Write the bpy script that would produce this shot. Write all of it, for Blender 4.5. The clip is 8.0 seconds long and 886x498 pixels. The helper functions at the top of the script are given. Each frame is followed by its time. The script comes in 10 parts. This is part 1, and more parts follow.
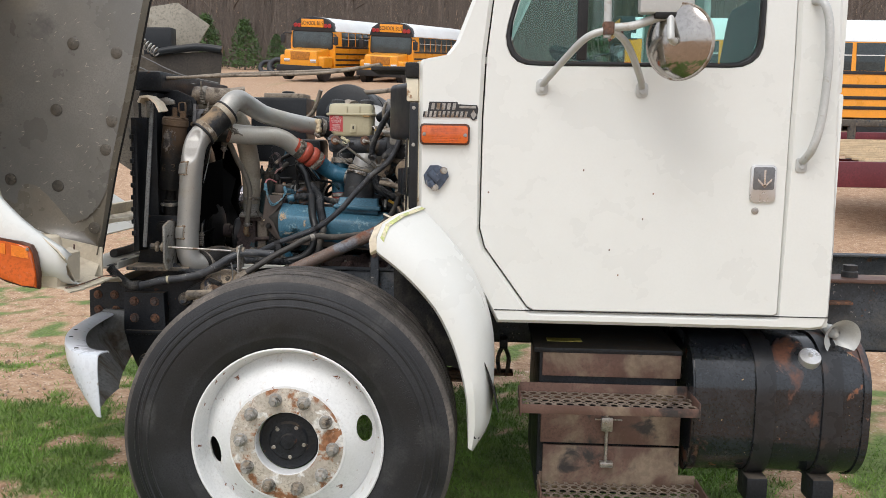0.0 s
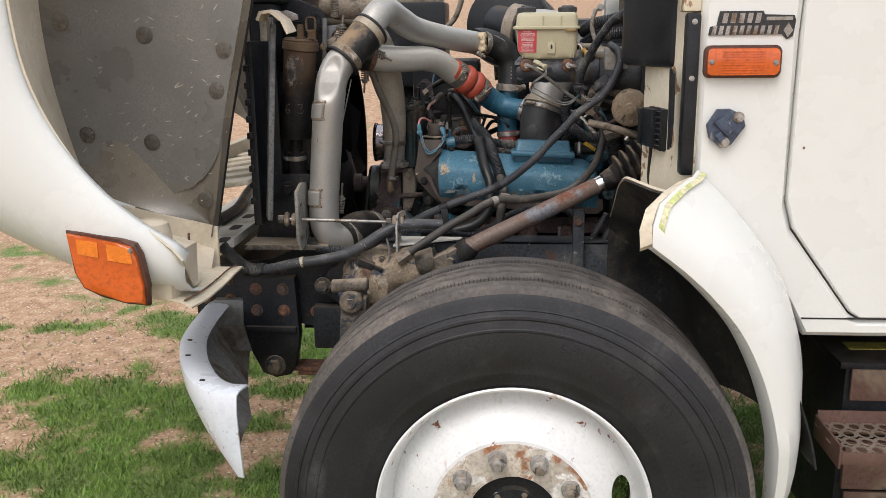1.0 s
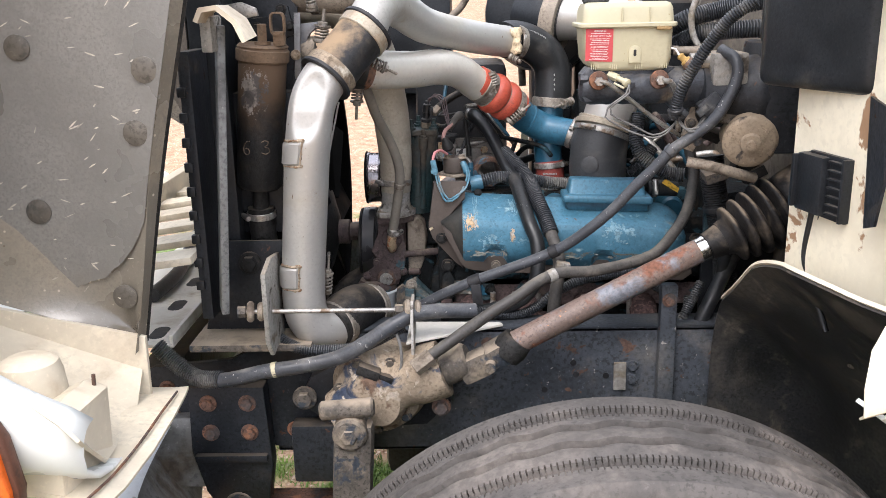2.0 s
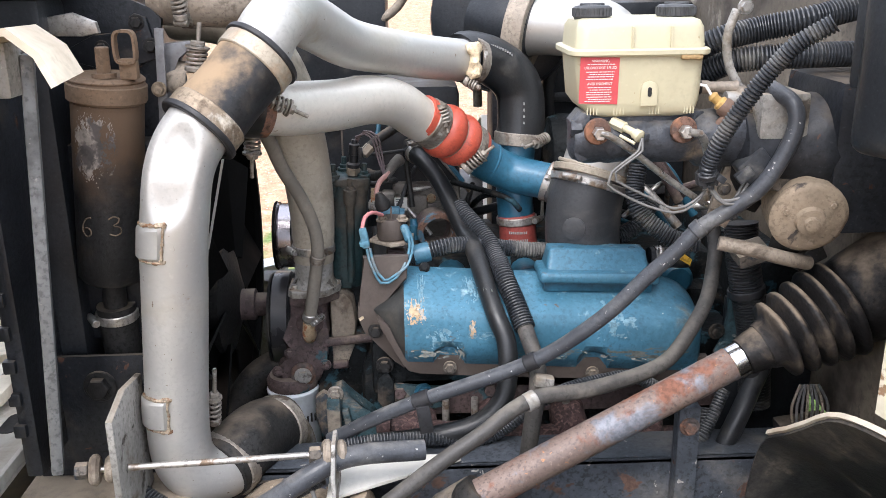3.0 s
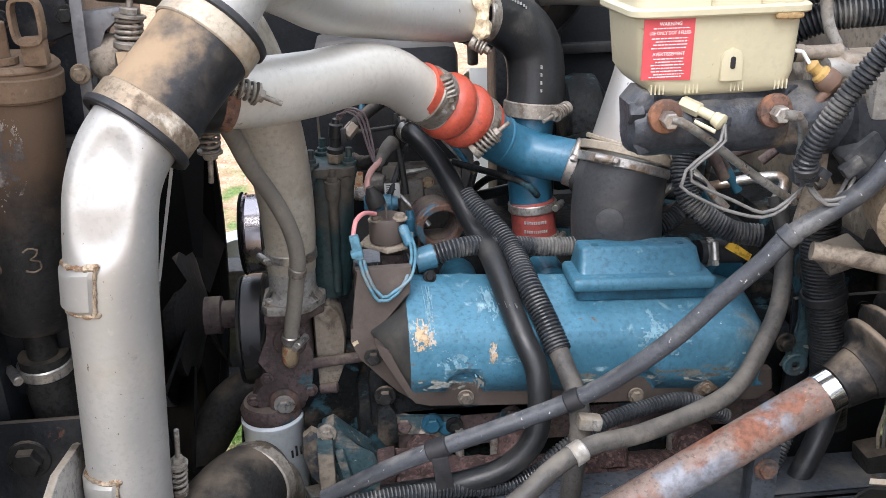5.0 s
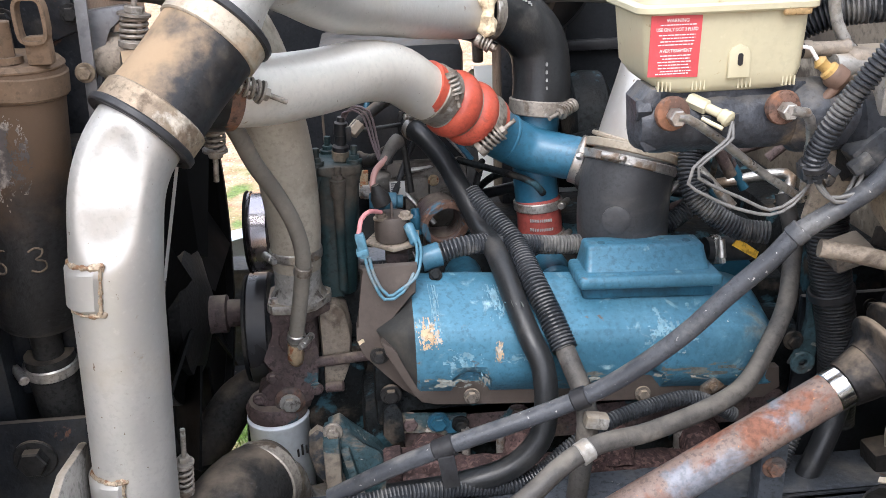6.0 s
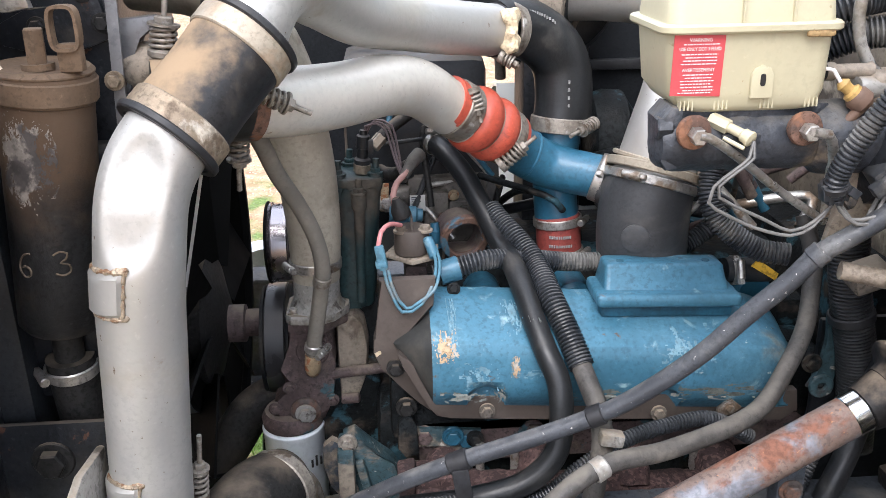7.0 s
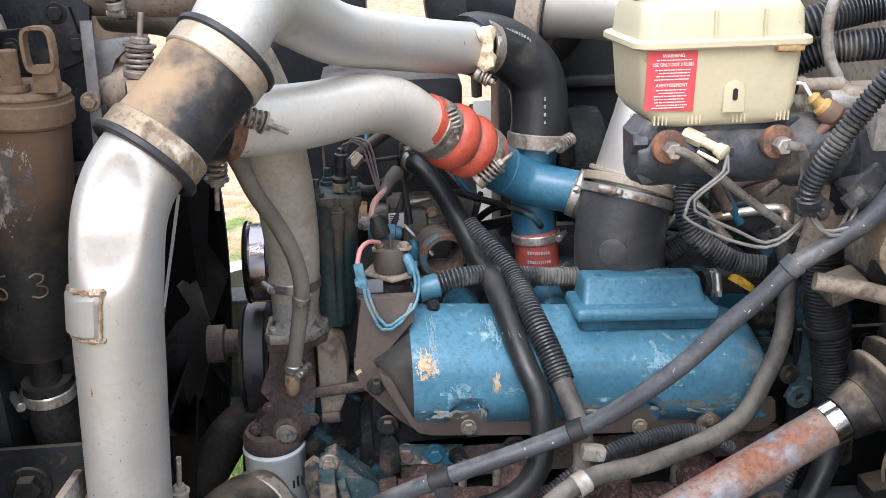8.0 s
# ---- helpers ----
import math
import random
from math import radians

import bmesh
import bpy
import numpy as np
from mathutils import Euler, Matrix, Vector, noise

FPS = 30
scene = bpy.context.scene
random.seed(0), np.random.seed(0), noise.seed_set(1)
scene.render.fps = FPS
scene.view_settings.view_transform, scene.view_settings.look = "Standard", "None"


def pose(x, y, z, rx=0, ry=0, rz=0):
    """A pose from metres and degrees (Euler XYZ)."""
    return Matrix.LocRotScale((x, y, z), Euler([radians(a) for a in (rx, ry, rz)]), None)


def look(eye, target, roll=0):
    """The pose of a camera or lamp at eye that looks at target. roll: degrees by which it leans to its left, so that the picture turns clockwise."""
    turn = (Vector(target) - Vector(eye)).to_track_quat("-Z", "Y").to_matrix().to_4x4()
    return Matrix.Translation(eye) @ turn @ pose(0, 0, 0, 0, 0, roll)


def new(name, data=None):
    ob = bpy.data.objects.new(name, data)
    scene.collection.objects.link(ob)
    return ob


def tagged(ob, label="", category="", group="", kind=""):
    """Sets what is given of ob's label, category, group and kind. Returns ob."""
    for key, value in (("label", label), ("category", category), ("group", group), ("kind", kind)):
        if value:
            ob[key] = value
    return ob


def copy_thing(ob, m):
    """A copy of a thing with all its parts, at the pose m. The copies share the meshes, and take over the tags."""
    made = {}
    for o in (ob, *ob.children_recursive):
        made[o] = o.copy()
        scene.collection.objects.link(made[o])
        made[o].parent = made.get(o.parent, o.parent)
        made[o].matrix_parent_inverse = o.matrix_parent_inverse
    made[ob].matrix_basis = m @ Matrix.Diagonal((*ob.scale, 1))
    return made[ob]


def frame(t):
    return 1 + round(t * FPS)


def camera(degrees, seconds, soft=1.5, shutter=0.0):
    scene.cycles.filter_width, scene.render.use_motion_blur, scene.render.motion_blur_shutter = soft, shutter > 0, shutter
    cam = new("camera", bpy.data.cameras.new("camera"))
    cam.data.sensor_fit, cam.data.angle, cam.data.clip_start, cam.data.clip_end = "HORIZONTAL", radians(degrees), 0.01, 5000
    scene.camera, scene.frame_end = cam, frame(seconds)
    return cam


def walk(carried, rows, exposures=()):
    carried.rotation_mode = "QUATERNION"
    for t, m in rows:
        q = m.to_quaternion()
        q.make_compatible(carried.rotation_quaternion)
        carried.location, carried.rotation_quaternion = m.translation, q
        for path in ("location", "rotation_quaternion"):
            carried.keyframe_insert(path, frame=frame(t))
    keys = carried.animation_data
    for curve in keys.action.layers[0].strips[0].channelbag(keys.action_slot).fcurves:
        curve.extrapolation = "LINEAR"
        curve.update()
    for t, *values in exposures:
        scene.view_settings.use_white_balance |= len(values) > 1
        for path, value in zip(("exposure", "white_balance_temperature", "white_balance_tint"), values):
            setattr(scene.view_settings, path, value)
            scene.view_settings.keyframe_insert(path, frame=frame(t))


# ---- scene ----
cam = camera(53.3, 8.0, 0.7)
PATH = [
    (0, (0.577, -2.795, 1.434), (0.495, -0.782, 1.187), 1.0),
    (0.5, (0.27, -2.325, 1.481), (0.078, -0.37, 1.106), -0.1),
    (1, (-0.012, -1.906, 1.523), (-0.162, 0.029, 1.042), -0.6),
    (1.5, (-0.096, -1.51, 1.554), (-0.224, 0.412, 1.018), -0.3),
    (2, (-0.213, -1.12, 1.58), (-0.27, 0.803, 1.034), -1.3),
    (2.2, (-0.229, -1.0, 1.609), (-0.237, 0.924, 1.063), -1.6),
    (3.3, (-0.21, -0.466, 1.64), (-0.114, 1.429, 1.006), -0.7),
    (3.5, (-0.22, -0.409, 1.653), (-0.104, 1.479, 1.004), -0.9),
    (4, (-0.243, -0.341, 1.659), (-0.072, 1.535, 0.987), -0.8),
    (4.5, (-0.24, -0.319, 1.635), (-0.077, 1.549, 0.937), -1.5),
    (4.7, (-0.252, -0.308, 1.638), (-0.088, 1.55, 0.915), -1.7),
    (5.8, (-0.269, -0.286, 1.635), (-0.122, 1.557, 0.872), -2.2),
    (6, (-0.264, -0.292, 1.637), (-0.115, 1.555, 0.885), -2.1),
    (6.5, (-0.261, -0.292, 1.636), (-0.119, 1.561, 0.898), -1.4),
    (7, (-0.266, -0.298, 1.635), (-0.155, 1.567, 0.92), -1.2),
    (7.5, (-0.27, -0.3, 1.633), (-0.16, 1.575, 0.945), -1.3),
    (8, (-0.266, -0.301, 1.634), (-0.106, 1.575, 0.957), -1.5),
]
EXPOSURES = [(0.0, 0.08, 6450, 11), (1.0, 0.15, 6600, 13), (1.5, 0.45, 6750, 14), (2.0, 1.07, 6300, 15), (3.3, 1.31, 6100, 14), (4.0, 1.40, 6100, 14), (4.6, 1.20, 6100, 14), (6.0, 1.32, 6100, 14), (8.0, 1.28, 6100, 14)]
walk(cam, [(t, look(eye, target, roll)) for t, eye, target, roll in PATH], EXPOSURES)

# ---- daylight: a bright overcast sky with a weak, wide sun high behind the camera ----
SUN_ELEVATION, SUN_TURN = 54.0, 200.0
world = bpy.data.worlds.new("overcast_sky")
scene.world = world
world.use_nodes = True
wn, wl = world.node_tree.nodes, world.node_tree.links
sky = wn.new("ShaderNodeTexSky")
sky.sky_type = 'NISHITA'
sky.sun_disc = False
sky.sun_elevation, sky.sun_rotation = radians(SUN_ELEVATION), radians(SUN_TURN)
sky.air_density, sky.dust_density, sky.ozone_density = 1.0, 5.0, 1.0
cloud = wn.new("ShaderNodeMix")
cloud.data_type = 'RGBA'
cloud.inputs[0].default_value = 0.8
cloud.inputs[7].default_value = (7.4, 7.8, 8.3, 1)
wl.new(sky.outputs[0], cloud.inputs[6])
wl.new(cloud.outputs[2], wn["Background"].inputs[0])
wn["Background"].inputs[1].default_value = 0.152
sun = new("sun", bpy.data.lights.new("sun", 'SUN'))
sun.data.energy, sun.data.angle, sun.data.color = 1.45, radians(32), (1.0, 0.96, 0.9)
_a, _e = radians(SUN_TURN), radians(SUN_ELEVATION)
sun.matrix_world = look((8 * math.sin(_a) * math.cos(_e), 8 * math.cos(_a) * math.cos(_e), 8 * math.sin(_e)), (0, 0, 0))


# ---- materials ----
def mat(name, base, rough=0.5, metal=0.0, var=0.25, scale=9.0, fine=90.0, bump=0.12, layers=(), coat=0.0, ior=1.45, spots=None, settled=None, grit=None, caked=None):
    """A painted, worn or dusty surface: base colour varied at two scales, then layers of (colour, scale, low, high,
    roughness).
    settled: (colour, low, high) of the dust and lighter top tones laid where the surface faces up.
    caked: (colour, low, high), dust caked on above a ragged height."""
    m = bpy.data.materials.new(name)
    m.use_nodes = True
    n, l = m.node_tree.nodes, m.node_tree.links
    b = n["Principled BSDF"]
    b.inputs["Metallic"].default_value = metal
    b.inputs["Coat Weight"].default_value = coat
    b.inputs["IOR"].default_value = ior
    co = n.new("ShaderNodeTexCoord").outputs["Object"]

    def noise_of(s, detail=5.0, distortion=0.0):
        t = n.new("ShaderNodeTexNoise")
        t.inputs["Scale"].default_value, t.inputs["Detail"].default_value = s, detail
        t.inputs["Roughness"].default_value, t.inputs["Distortion"].default_value = 0.6, distortion
        l.new(co, t.inputs["Vector"])
        return t.outputs[0]

    def ramp_of(value, lo, hi):
        r = n.new("ShaderNodeMapRange")
        r.interpolation_type = 'SMOOTHSTEP'
        r.inputs[1].default_value, r.inputs[2].default_value = lo, hi
        l.new(value, r.inputs[0])
        return r.outputs[0]

    def mix_of(kind, fac, a, c):
        x = n.new("ShaderNodeMix")
        x.data_type = kind
        i, j = (6, 7) if kind == 'RGBA' else (2, 3)
        for slot, v in ((0, fac), (i, a), (j, c)):
            if hasattr(v, "is_output"):
                l.new(v, x.inputs[slot])
            elif slot and kind == 'RGBA':
                x.inputs[slot].default_value = (*v, 1)
            else:
                x.inputs[slot].default_value = v
        return x.outputs[2 if kind == 'RGBA' else 0]

    big, small = noise_of(scale), noise_of(fine, 3.0)
    dark = tuple(max(0.0, c * (1 - var)) for c in base)
    light = tuple(min(1.0, c * (1 + var)) for c in base)
    color = mix_of('RGBA', ramp_of(big, 0.4, 0.6), dark, light)
    color = mix_of('RGBA', ramp_of(small, 0.35, 0.8), color, tuple(c * (1 - 0.5 * var) for c in base))
    grit = min(0.6, var * 1.7) if grit is None else grit
    if grit:
        speck = noise_of(fine * 1.3, 9.0)
        color = mix_of('RGBA', ramp_of(speck, 0.36, 0.5), tuple(c * (1 - grit) for c in base), color)
        color = mix_of('RGBA', ramp_of(speck, 0.58, 0.74), color, tuple(min(1.0, c * (1 + grit) + 0.02 * grit) for c in base))
    rgh = mix_of('FLOAT', ramp_of(big, 0.3, 0.7), max(0.03, rough - 0.1), min(1.0, rough + 0.1))
    pitted = noise_of(fine * 0.8, 8.0)
    for lc, ls, lo, hi, lr in layers:
        mask = ramp_of(noise_of(ls, 7.0, 0.4), 0.5 + (lo - 0.5) * 0.62, 0.5 + (hi - 0.5) * 0.62)
        worn = mix_of('RGBA', ramp_of(pitted, 0.36, 0.62), tuple(c * (1 - min(0.28, grit)) for c in lc), tuple(min(1.0, c * (1 + 0.5 * min(0.28, grit))) for c in lc))
        color = mix_of('RGBA', mask, color, worn)
        rgh = mix_of('FLOAT', mask, rgh, lr)
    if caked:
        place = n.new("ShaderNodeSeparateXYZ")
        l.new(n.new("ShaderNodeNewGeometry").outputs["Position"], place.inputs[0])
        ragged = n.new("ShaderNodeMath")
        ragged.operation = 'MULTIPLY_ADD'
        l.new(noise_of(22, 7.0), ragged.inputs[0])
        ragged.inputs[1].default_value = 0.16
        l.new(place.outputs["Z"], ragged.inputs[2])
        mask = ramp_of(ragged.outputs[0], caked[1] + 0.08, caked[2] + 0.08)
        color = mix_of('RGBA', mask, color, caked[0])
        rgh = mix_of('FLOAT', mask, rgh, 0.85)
    if settled:
        up = n.new("ShaderNodeSeparateXYZ")
        geo = n.new("ShaderNodeNewGeometry")
        l.new(geo.outputs["Normal"], up.inputs[0])
        drift = n.new("ShaderNodeMath")
        drift.operation = 'MULTIPLY_ADD'
        l.new(noise_of(24, 6.0), drift.inputs[0])
        drift.inputs[1].default_value = 1.6
        l.new(up.outputs["Z"], drift.inputs[2])
        mask = ramp_of(drift.outputs[0], settled[1] + 0.8, settled[2] + 0.8)
        color = mix_of('RGBA', mask, color, settled[0])
        rgh = mix_of('FLOAT', mask, rgh, 0.85)
    if spots:
        v = n.new("ShaderNodeTexVoronoi")
        v.inputs["Scale"].default_value = spots[1]
        l.new(co, v.inputs["Vector"])
        mask = ramp_of(v.outputs["Distance"], spots[3], spots[2])
        color = mix_of('RGBA', mask, color, spots[0])
    l.new(color, b.inputs["Base Color"])
    l.new(rgh, b.inputs["Roughness"])
    if bump:
        bp = n.new("ShaderNodeBump")
        bp.inputs["Strength"].default_value, bp.inputs["Distance"].default_value = min(1.0, bump * 1.6), 0.004
        l.new(mix_of('FLOAT', 0.5, big, small), bp.inputs["Height"])
        l.new(bp.outputs[0], b.inputs["Normal"])
    return m


DUST = (0.30, 0.245, 0.185)
RUST = (0.20, 0.075, 0.035)
GREASE = (0.012, 0.011, 0.010)
WHITE_PAINT = mat("white_paint", (0.715, 0.728, 0.703), 0.30, 0, 0.02, 3, 120, 0.02, coat=0.25, layers=[((0.66, 0.66, 0.62), 2.2, 0.70, 1.0, 0.42)], grit=0.0)
WHEEL_WHITE = mat("wheel_paint", (0.72, 0.73, 0.73), 0.4, 0, 0.05, 6, 90, 0.04, layers=[((0.45, 0.33, 0.24), 9, 0.66, 0.85, 0.7), (RUST, 26, 0.72, 0.8, 0.8)])
WHEEL_RUSTY = mat("wheel_flange_rust", (0.50, 0.45, 0.38), 0.7, 0, 0.2, 12, 90, 0.2, layers=[((0.30, 0.14, 0.07), 13, 0.50, 0.62, 0.85), ((0.66, 0.65, 0.62), 17, 0.58, 0.66, 0.5)])
CREAM_PAINT = mat("primer_cream", (0.70, 0.64, 0.50), 0.5, 0, 0.06, 6, 60, 0.06, layers=[((0.54, 0.46, 0.33), 3, 0.58, 0.85, 0.7), ((0.30, 0.18, 0.10), 11, 0.66, 0.72, 0.8)], grit=0.06)
FIBERGLASS = mat("bare_fibreglass", (0.62, 0.55, 0.43), 0.6, 0, 0.12, 5, 60, 0.12, layers=[((0.42, 0.34, 0.25), 3.5, 0.52, 0.80, 0.85)], grit=0.1)
EDGE_GREEN = mat("old_edge_tape", (0.50, 0.55, 0.22), 0.6, 0, 0.2, 22, 90, 0.1, layers=[((0.62, 0.58, 0.40), 30, 0.45, 0.6, 0.7)])
BLACK_PAINT = mat("black_chassis_paint", (0.016, 0.018, 0.022), 0.42, 0, 0.3, 8, 110, 0.25, layers=[((0.050, 0.043, 0.036), 9, 0.62, 0.88, 0.8), ((0.08, 0.042, 0.028), 30, 0.74, 0.80, 0.9)], settled=((0.085, 0.07, 0.055), 0.45, 1.3), ior=1.35)
BLACK_PLASTIC = mat("black_plastic", (0.015, 0.017, 0.020), 0.38, 0, 0.2, 10, 160, 0.12, layers=[((0.07, 0.062, 0.052), 5, 0.66, 0.95, 0.8)], settled=((0.10, 0.085, 0.068), 0.6, 1.5), ior=1.38)
LINER = mat("splash_liner", (0.179, 0.158, 0.127), 0.27, 0, 0.2, 3, 160, 0.1, layers=[((0.29, 0.24, 0.175), 2.2, 0.42, 0.78, 0.32), ((0.09, 0.085, 0.08), 16, 0.70, 0.90, 0.4)], spots=((0.46, 0.39, 0.30), 40, 0.05, 0.12), grit=0.15, ior=1.7)
RUBBER = mat("hose_rubber", (0.017, 0.018, 0.020), 0.42, 0, 0.25, 16, 180, 0.1, layers=[((0.055, 0.052, 0.047), 14, 0.60, 0.85, 0.7)], settled=((0.10, 0.088, 0.072), 0.75, 1.7))
# the upward tone holds dust and the hose's lit top side in one colour
RUBBER_GREY = mat("dusty_hose", (0.048, 0.052, 0.060), 0.40, 0, 0.2, 14, 190, 0.2, layers=[((0.125, 0.125, 0.124), 9, 0.52, 0.82, 0.55), ((0.42, 0.41, 0.39), 140, 0.75, 0.81, 0.7), ((0.03, 0.032, 0.036), 26, 0.66, 0.85, 0.35)], settled=((0.29, 0.275, 0.25), 0.65, 1.7), grit=0.25)
RUBBER_TAN = mat("dirty_hose", (0.055, 0.051, 0.047), 0.6, 0, 0.2, 12, 160, 0.2, layers=[((0.10, 0.09, 0.077), 12, 0.5, 0.75, 0.8)], settled=((0.15, 0.135, 0.113), 0.45, 1.5))
SLEEVE = mat("dusty_sleeve", (0.016, 0.016, 0.017), 0.42, 0, 0.3, 10, 120, 0.1, layers=[((0.07, 0.058, 0.045), 11, 0.56, 0.80, 0.7)], settled=((0.29, 0.205, 0.125), 0.20, 0.85))
LOOM = mat("loom_plastic", (0.026, 0.029, 0.034), 0.40, 0, 0.2, 18, 140, 0.05, layers=[((0.13, 0.125, 0.115), 14, 0.50, 0.8, 0.7)], settled=((0.215, 0.21, 0.20), 0.6, 1.6))
TYRE = mat("tyre_rubber", (0.019, 0.020, 0.023), 0.48, 0, 0.25, 6, 160, 0.15, layers=[((0.042, 0.042, 0.043), 7, 0.52, 0.85, 0.6)])
TREAD = mat("tread_rubber", (0.080, 0.072, 0.066), 0.75, 0, 0.2, 10, 90, 0.3, layers=[((0.15, 0.13, 0.115), 6, 0.46, 0.78, 0.9)])
ALU = mat("aluminised_tube", (0.469, 0.458, 0.434), 0.46, 0.55, 0.06, 6, 130, 0.06, layers=[((0.46, 0.425, 0.365), 4.5, 0.50, 0.84, 0.5), ((0.42, 0.36, 0.285), 8, 0.68, 0.92, 0.6), ((0.31, 0.235, 0.165), 18, 0.74, 0.88, 0.7), ((0.18, 0.13, 0.09), 110, 0.79, 0.84, 0.8)], grit=0.07)
ALU_WARM = mat("bright_warm_tube", (0.614, 0.581, 0.525), 0.42, 0.4, 0.05, 6, 130, 0.05, layers=[((0.57, 0.52, 0.44), 4, 0.54, 0.86, 0.5), ((0.33, 0.25, 0.175), 24, 0.78, 0.90, 0.7), ((0.25, 0.19, 0.13), 120, 0.80, 0.85, 0.8)], grit=0.07)
ALU_DULL = mat("cast_aluminium", (0.336, 0.325, 0.302), 0.55, 0.3, 0.2, 10, 120, 0.3, layers=[((0.19, 0.16, 0.12), 11, 0.48, 0.7, 0.8), ((0.07, 0.06, 0.05), 26, 0.64, 0.76, 0.8)], settled=((0.30, 0.25, 0.19), 0.5, 1.3))
STEEL = mat("clamp_steel", (0.42, 0.40, 0.37), 0.36, 0.75, 0.2, 20, 150, 0.12, layers=[((0.24, 0.18, 0.13), 24, 0.52, 0.7, 0.7)])
CHROME = mat("bright_steel", (0.75, 0.75, 0.74), 0.14, 1.0, 0.06, 14, 80, 0.03)
RUSTY = mat("rusty_iron", (0.14, 0.08, 0.058), 0.85, 0.1, 0.3, 24, 140, 0.5, layers=[((0.22, 0.105, 0.06), 30, 0.5, 0.65, 0.9), ((0.085, 0.07, 0.065), 14, 0.52, 0.7, 0.8)])
MANIFOLD = mat("manifold_rust", (0.050, 0.029, 0.028), 0.9, 0.0, 0.35, 26, 110, 0.6, layers=[((0.11, 0.068, 0.062), 150, 0.52, 0.62, 0.95), ((0.03, 0.02, 0.02), 12, 0.55, 0.75, 0.9)])
SHAFT = mat("weathered_shaft", (0.172, 0.125, 0.105), 0.55, 0.1, 0.2, 10, 150, 0.25, layers=[((0.165, 0.172, 0.195), 12, 0.54, 0.70, 0.5), ((0.19, 0.085, 0.055), 14, 0.50, 0.68, 0.85), ((0.42, 0.20, 0.10), 110, 0.72, 0.80, 0.9), ((0.27, 0.20, 0.15), 5, 0.62, 0.88, 0.8)], settled=((0.28, 0.22, 0.17), 1.2, 2.1))
ENGINE_BLUE = mat("engine_blue", (0.050, 0.150, 0.220), 0.42, 0.05, 0.14, 9, 120, 0.2, coat=0.08, layers=[((0.085, 0.215, 0.295), 6, 0.46, 0.86, 0.5), ((0.038, 0.130, 0.195), 13, 0.62, 0.86, 0.4), ((0.25, 0.38, 0.42), 34, 0.64, 0.88, 0.6), ((0.31, 0.275, 0.205), 6, 0.66, 0.92, 0.8), ((0.40, 0.45, 0.45), 48, 0.80, 0.86, 0.6), ((0.12, 0.09, 0.065), 38, 0.74, 0.86, 0.8)], settled=((0.30, 0.33, 0.31), 1.1, 2.0), grit=0.25)
WELD = mat("tarnished_weld", (0.36, 0.29, 0.21), 0.5, 0.4, 0.3, 60, 200, 0.4, layers=[((0.20, 0.11, 0.06), 70, 0.5, 0.65, 0.8)])
BOOT = mat("boot_rubber", (0.040, 0.042, 0.045), 0.42, 0, 0.2, 9, 160, 0.12, layers=[((0.13, 0.125, 0.115), 8, 0.52, 0.85, 0.7)], settled=((0.20, 0.19, 0.17), 0.6, 1.7), grit=0.15)
PRINT_GREY = mat("faded_print", (0.30, 0.30, 0.29), 0.6, 0, 0.2, 80, 160, 0.0)
GEAR_DIRT = mat("dirt_caked_blue_paint", (0.27, 0.215, 0.155), 0.85, 0, 0.2, 10, 110, 0.6, layers=[((0.030, 0.042, 0.070), 12, 0.58, 0.68, 0.5), ((0.12, 0.075, 0.05), 16, 0.62, 0.74, 0.9), ((0.42, 0.36, 0.29), 30, 0.66, 0.76, 0.9)])
ELBOW = mat("clean_black_rubber", (0.014, 0.015, 0.016), 0.38, 0, 0.2, 12, 200, 0.12, layers=[((0.04, 0.038, 0.035), 16, 0.60, 0.85, 0.6)], grit=0.2)
CAP_GREY = mat("grey_cap_plastic", (0.055, 0.057, 0.060), 0.45, 0, 0.2, 14, 140, 0.08, settled=((0.17, 0.165, 0.155), 0.9, 1.9))
PAINTED_GREY = mat("silver_grey_paint", (0.50, 0.51, 0.50), 0.42, 0.15, 0.08, 12, 120, 0.04, layers=[((0.36, 0.32, 0.27), 22, 0.66, 0.85, 0.6)], grit=0.08)
SATIN = mat("satin_steel", (0.62, 0.62, 0.62), 0.34, 0.7, 0.06, 14, 80, 0.03, grit=0.05)
PADDLE = mat("paddle_grey", (0.17, 0.17, 0.175), 0.4, 0.3, 0.12, 14, 80, 0.03)
HOOD_INSIDE = mat("dark_hood_inside", (0.105, 0.092, 0.075), 0.5, 0, 0.25, 4, 90, 0.15, layers=[((0.20, 0.175, 0.14), 5, 0.52, 0.8, 0.7), ((0.03, 0.03, 0.03), 8, 0.6, 0.8, 0.5)])
HOSE_TAN = mat("tan_radiator_hose", (0.37, 0.33, 0.265), 0.6, 0.05, 0.12, 9, 130, 0.1, layers=[((0.20, 0.17, 0.13), 7, 0.55, 0.8, 0.8)], grit=0.15)
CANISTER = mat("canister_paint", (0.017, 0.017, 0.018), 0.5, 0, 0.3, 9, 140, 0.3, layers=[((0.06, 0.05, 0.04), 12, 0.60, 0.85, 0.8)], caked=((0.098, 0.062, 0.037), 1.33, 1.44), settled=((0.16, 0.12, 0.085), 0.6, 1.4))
MOTOR_DUST = mat("dust_coated_motor", (0.27, 0.212, 0.15), 0.75, 0, 0.15, 14, 130, 0.25, layers=[((0.15, 0.115, 0.085), 12, 0.58, 0.78, 0.8), ((0.06, 0.05, 0.045), 30, 0.70, 0.82, 0.8)])
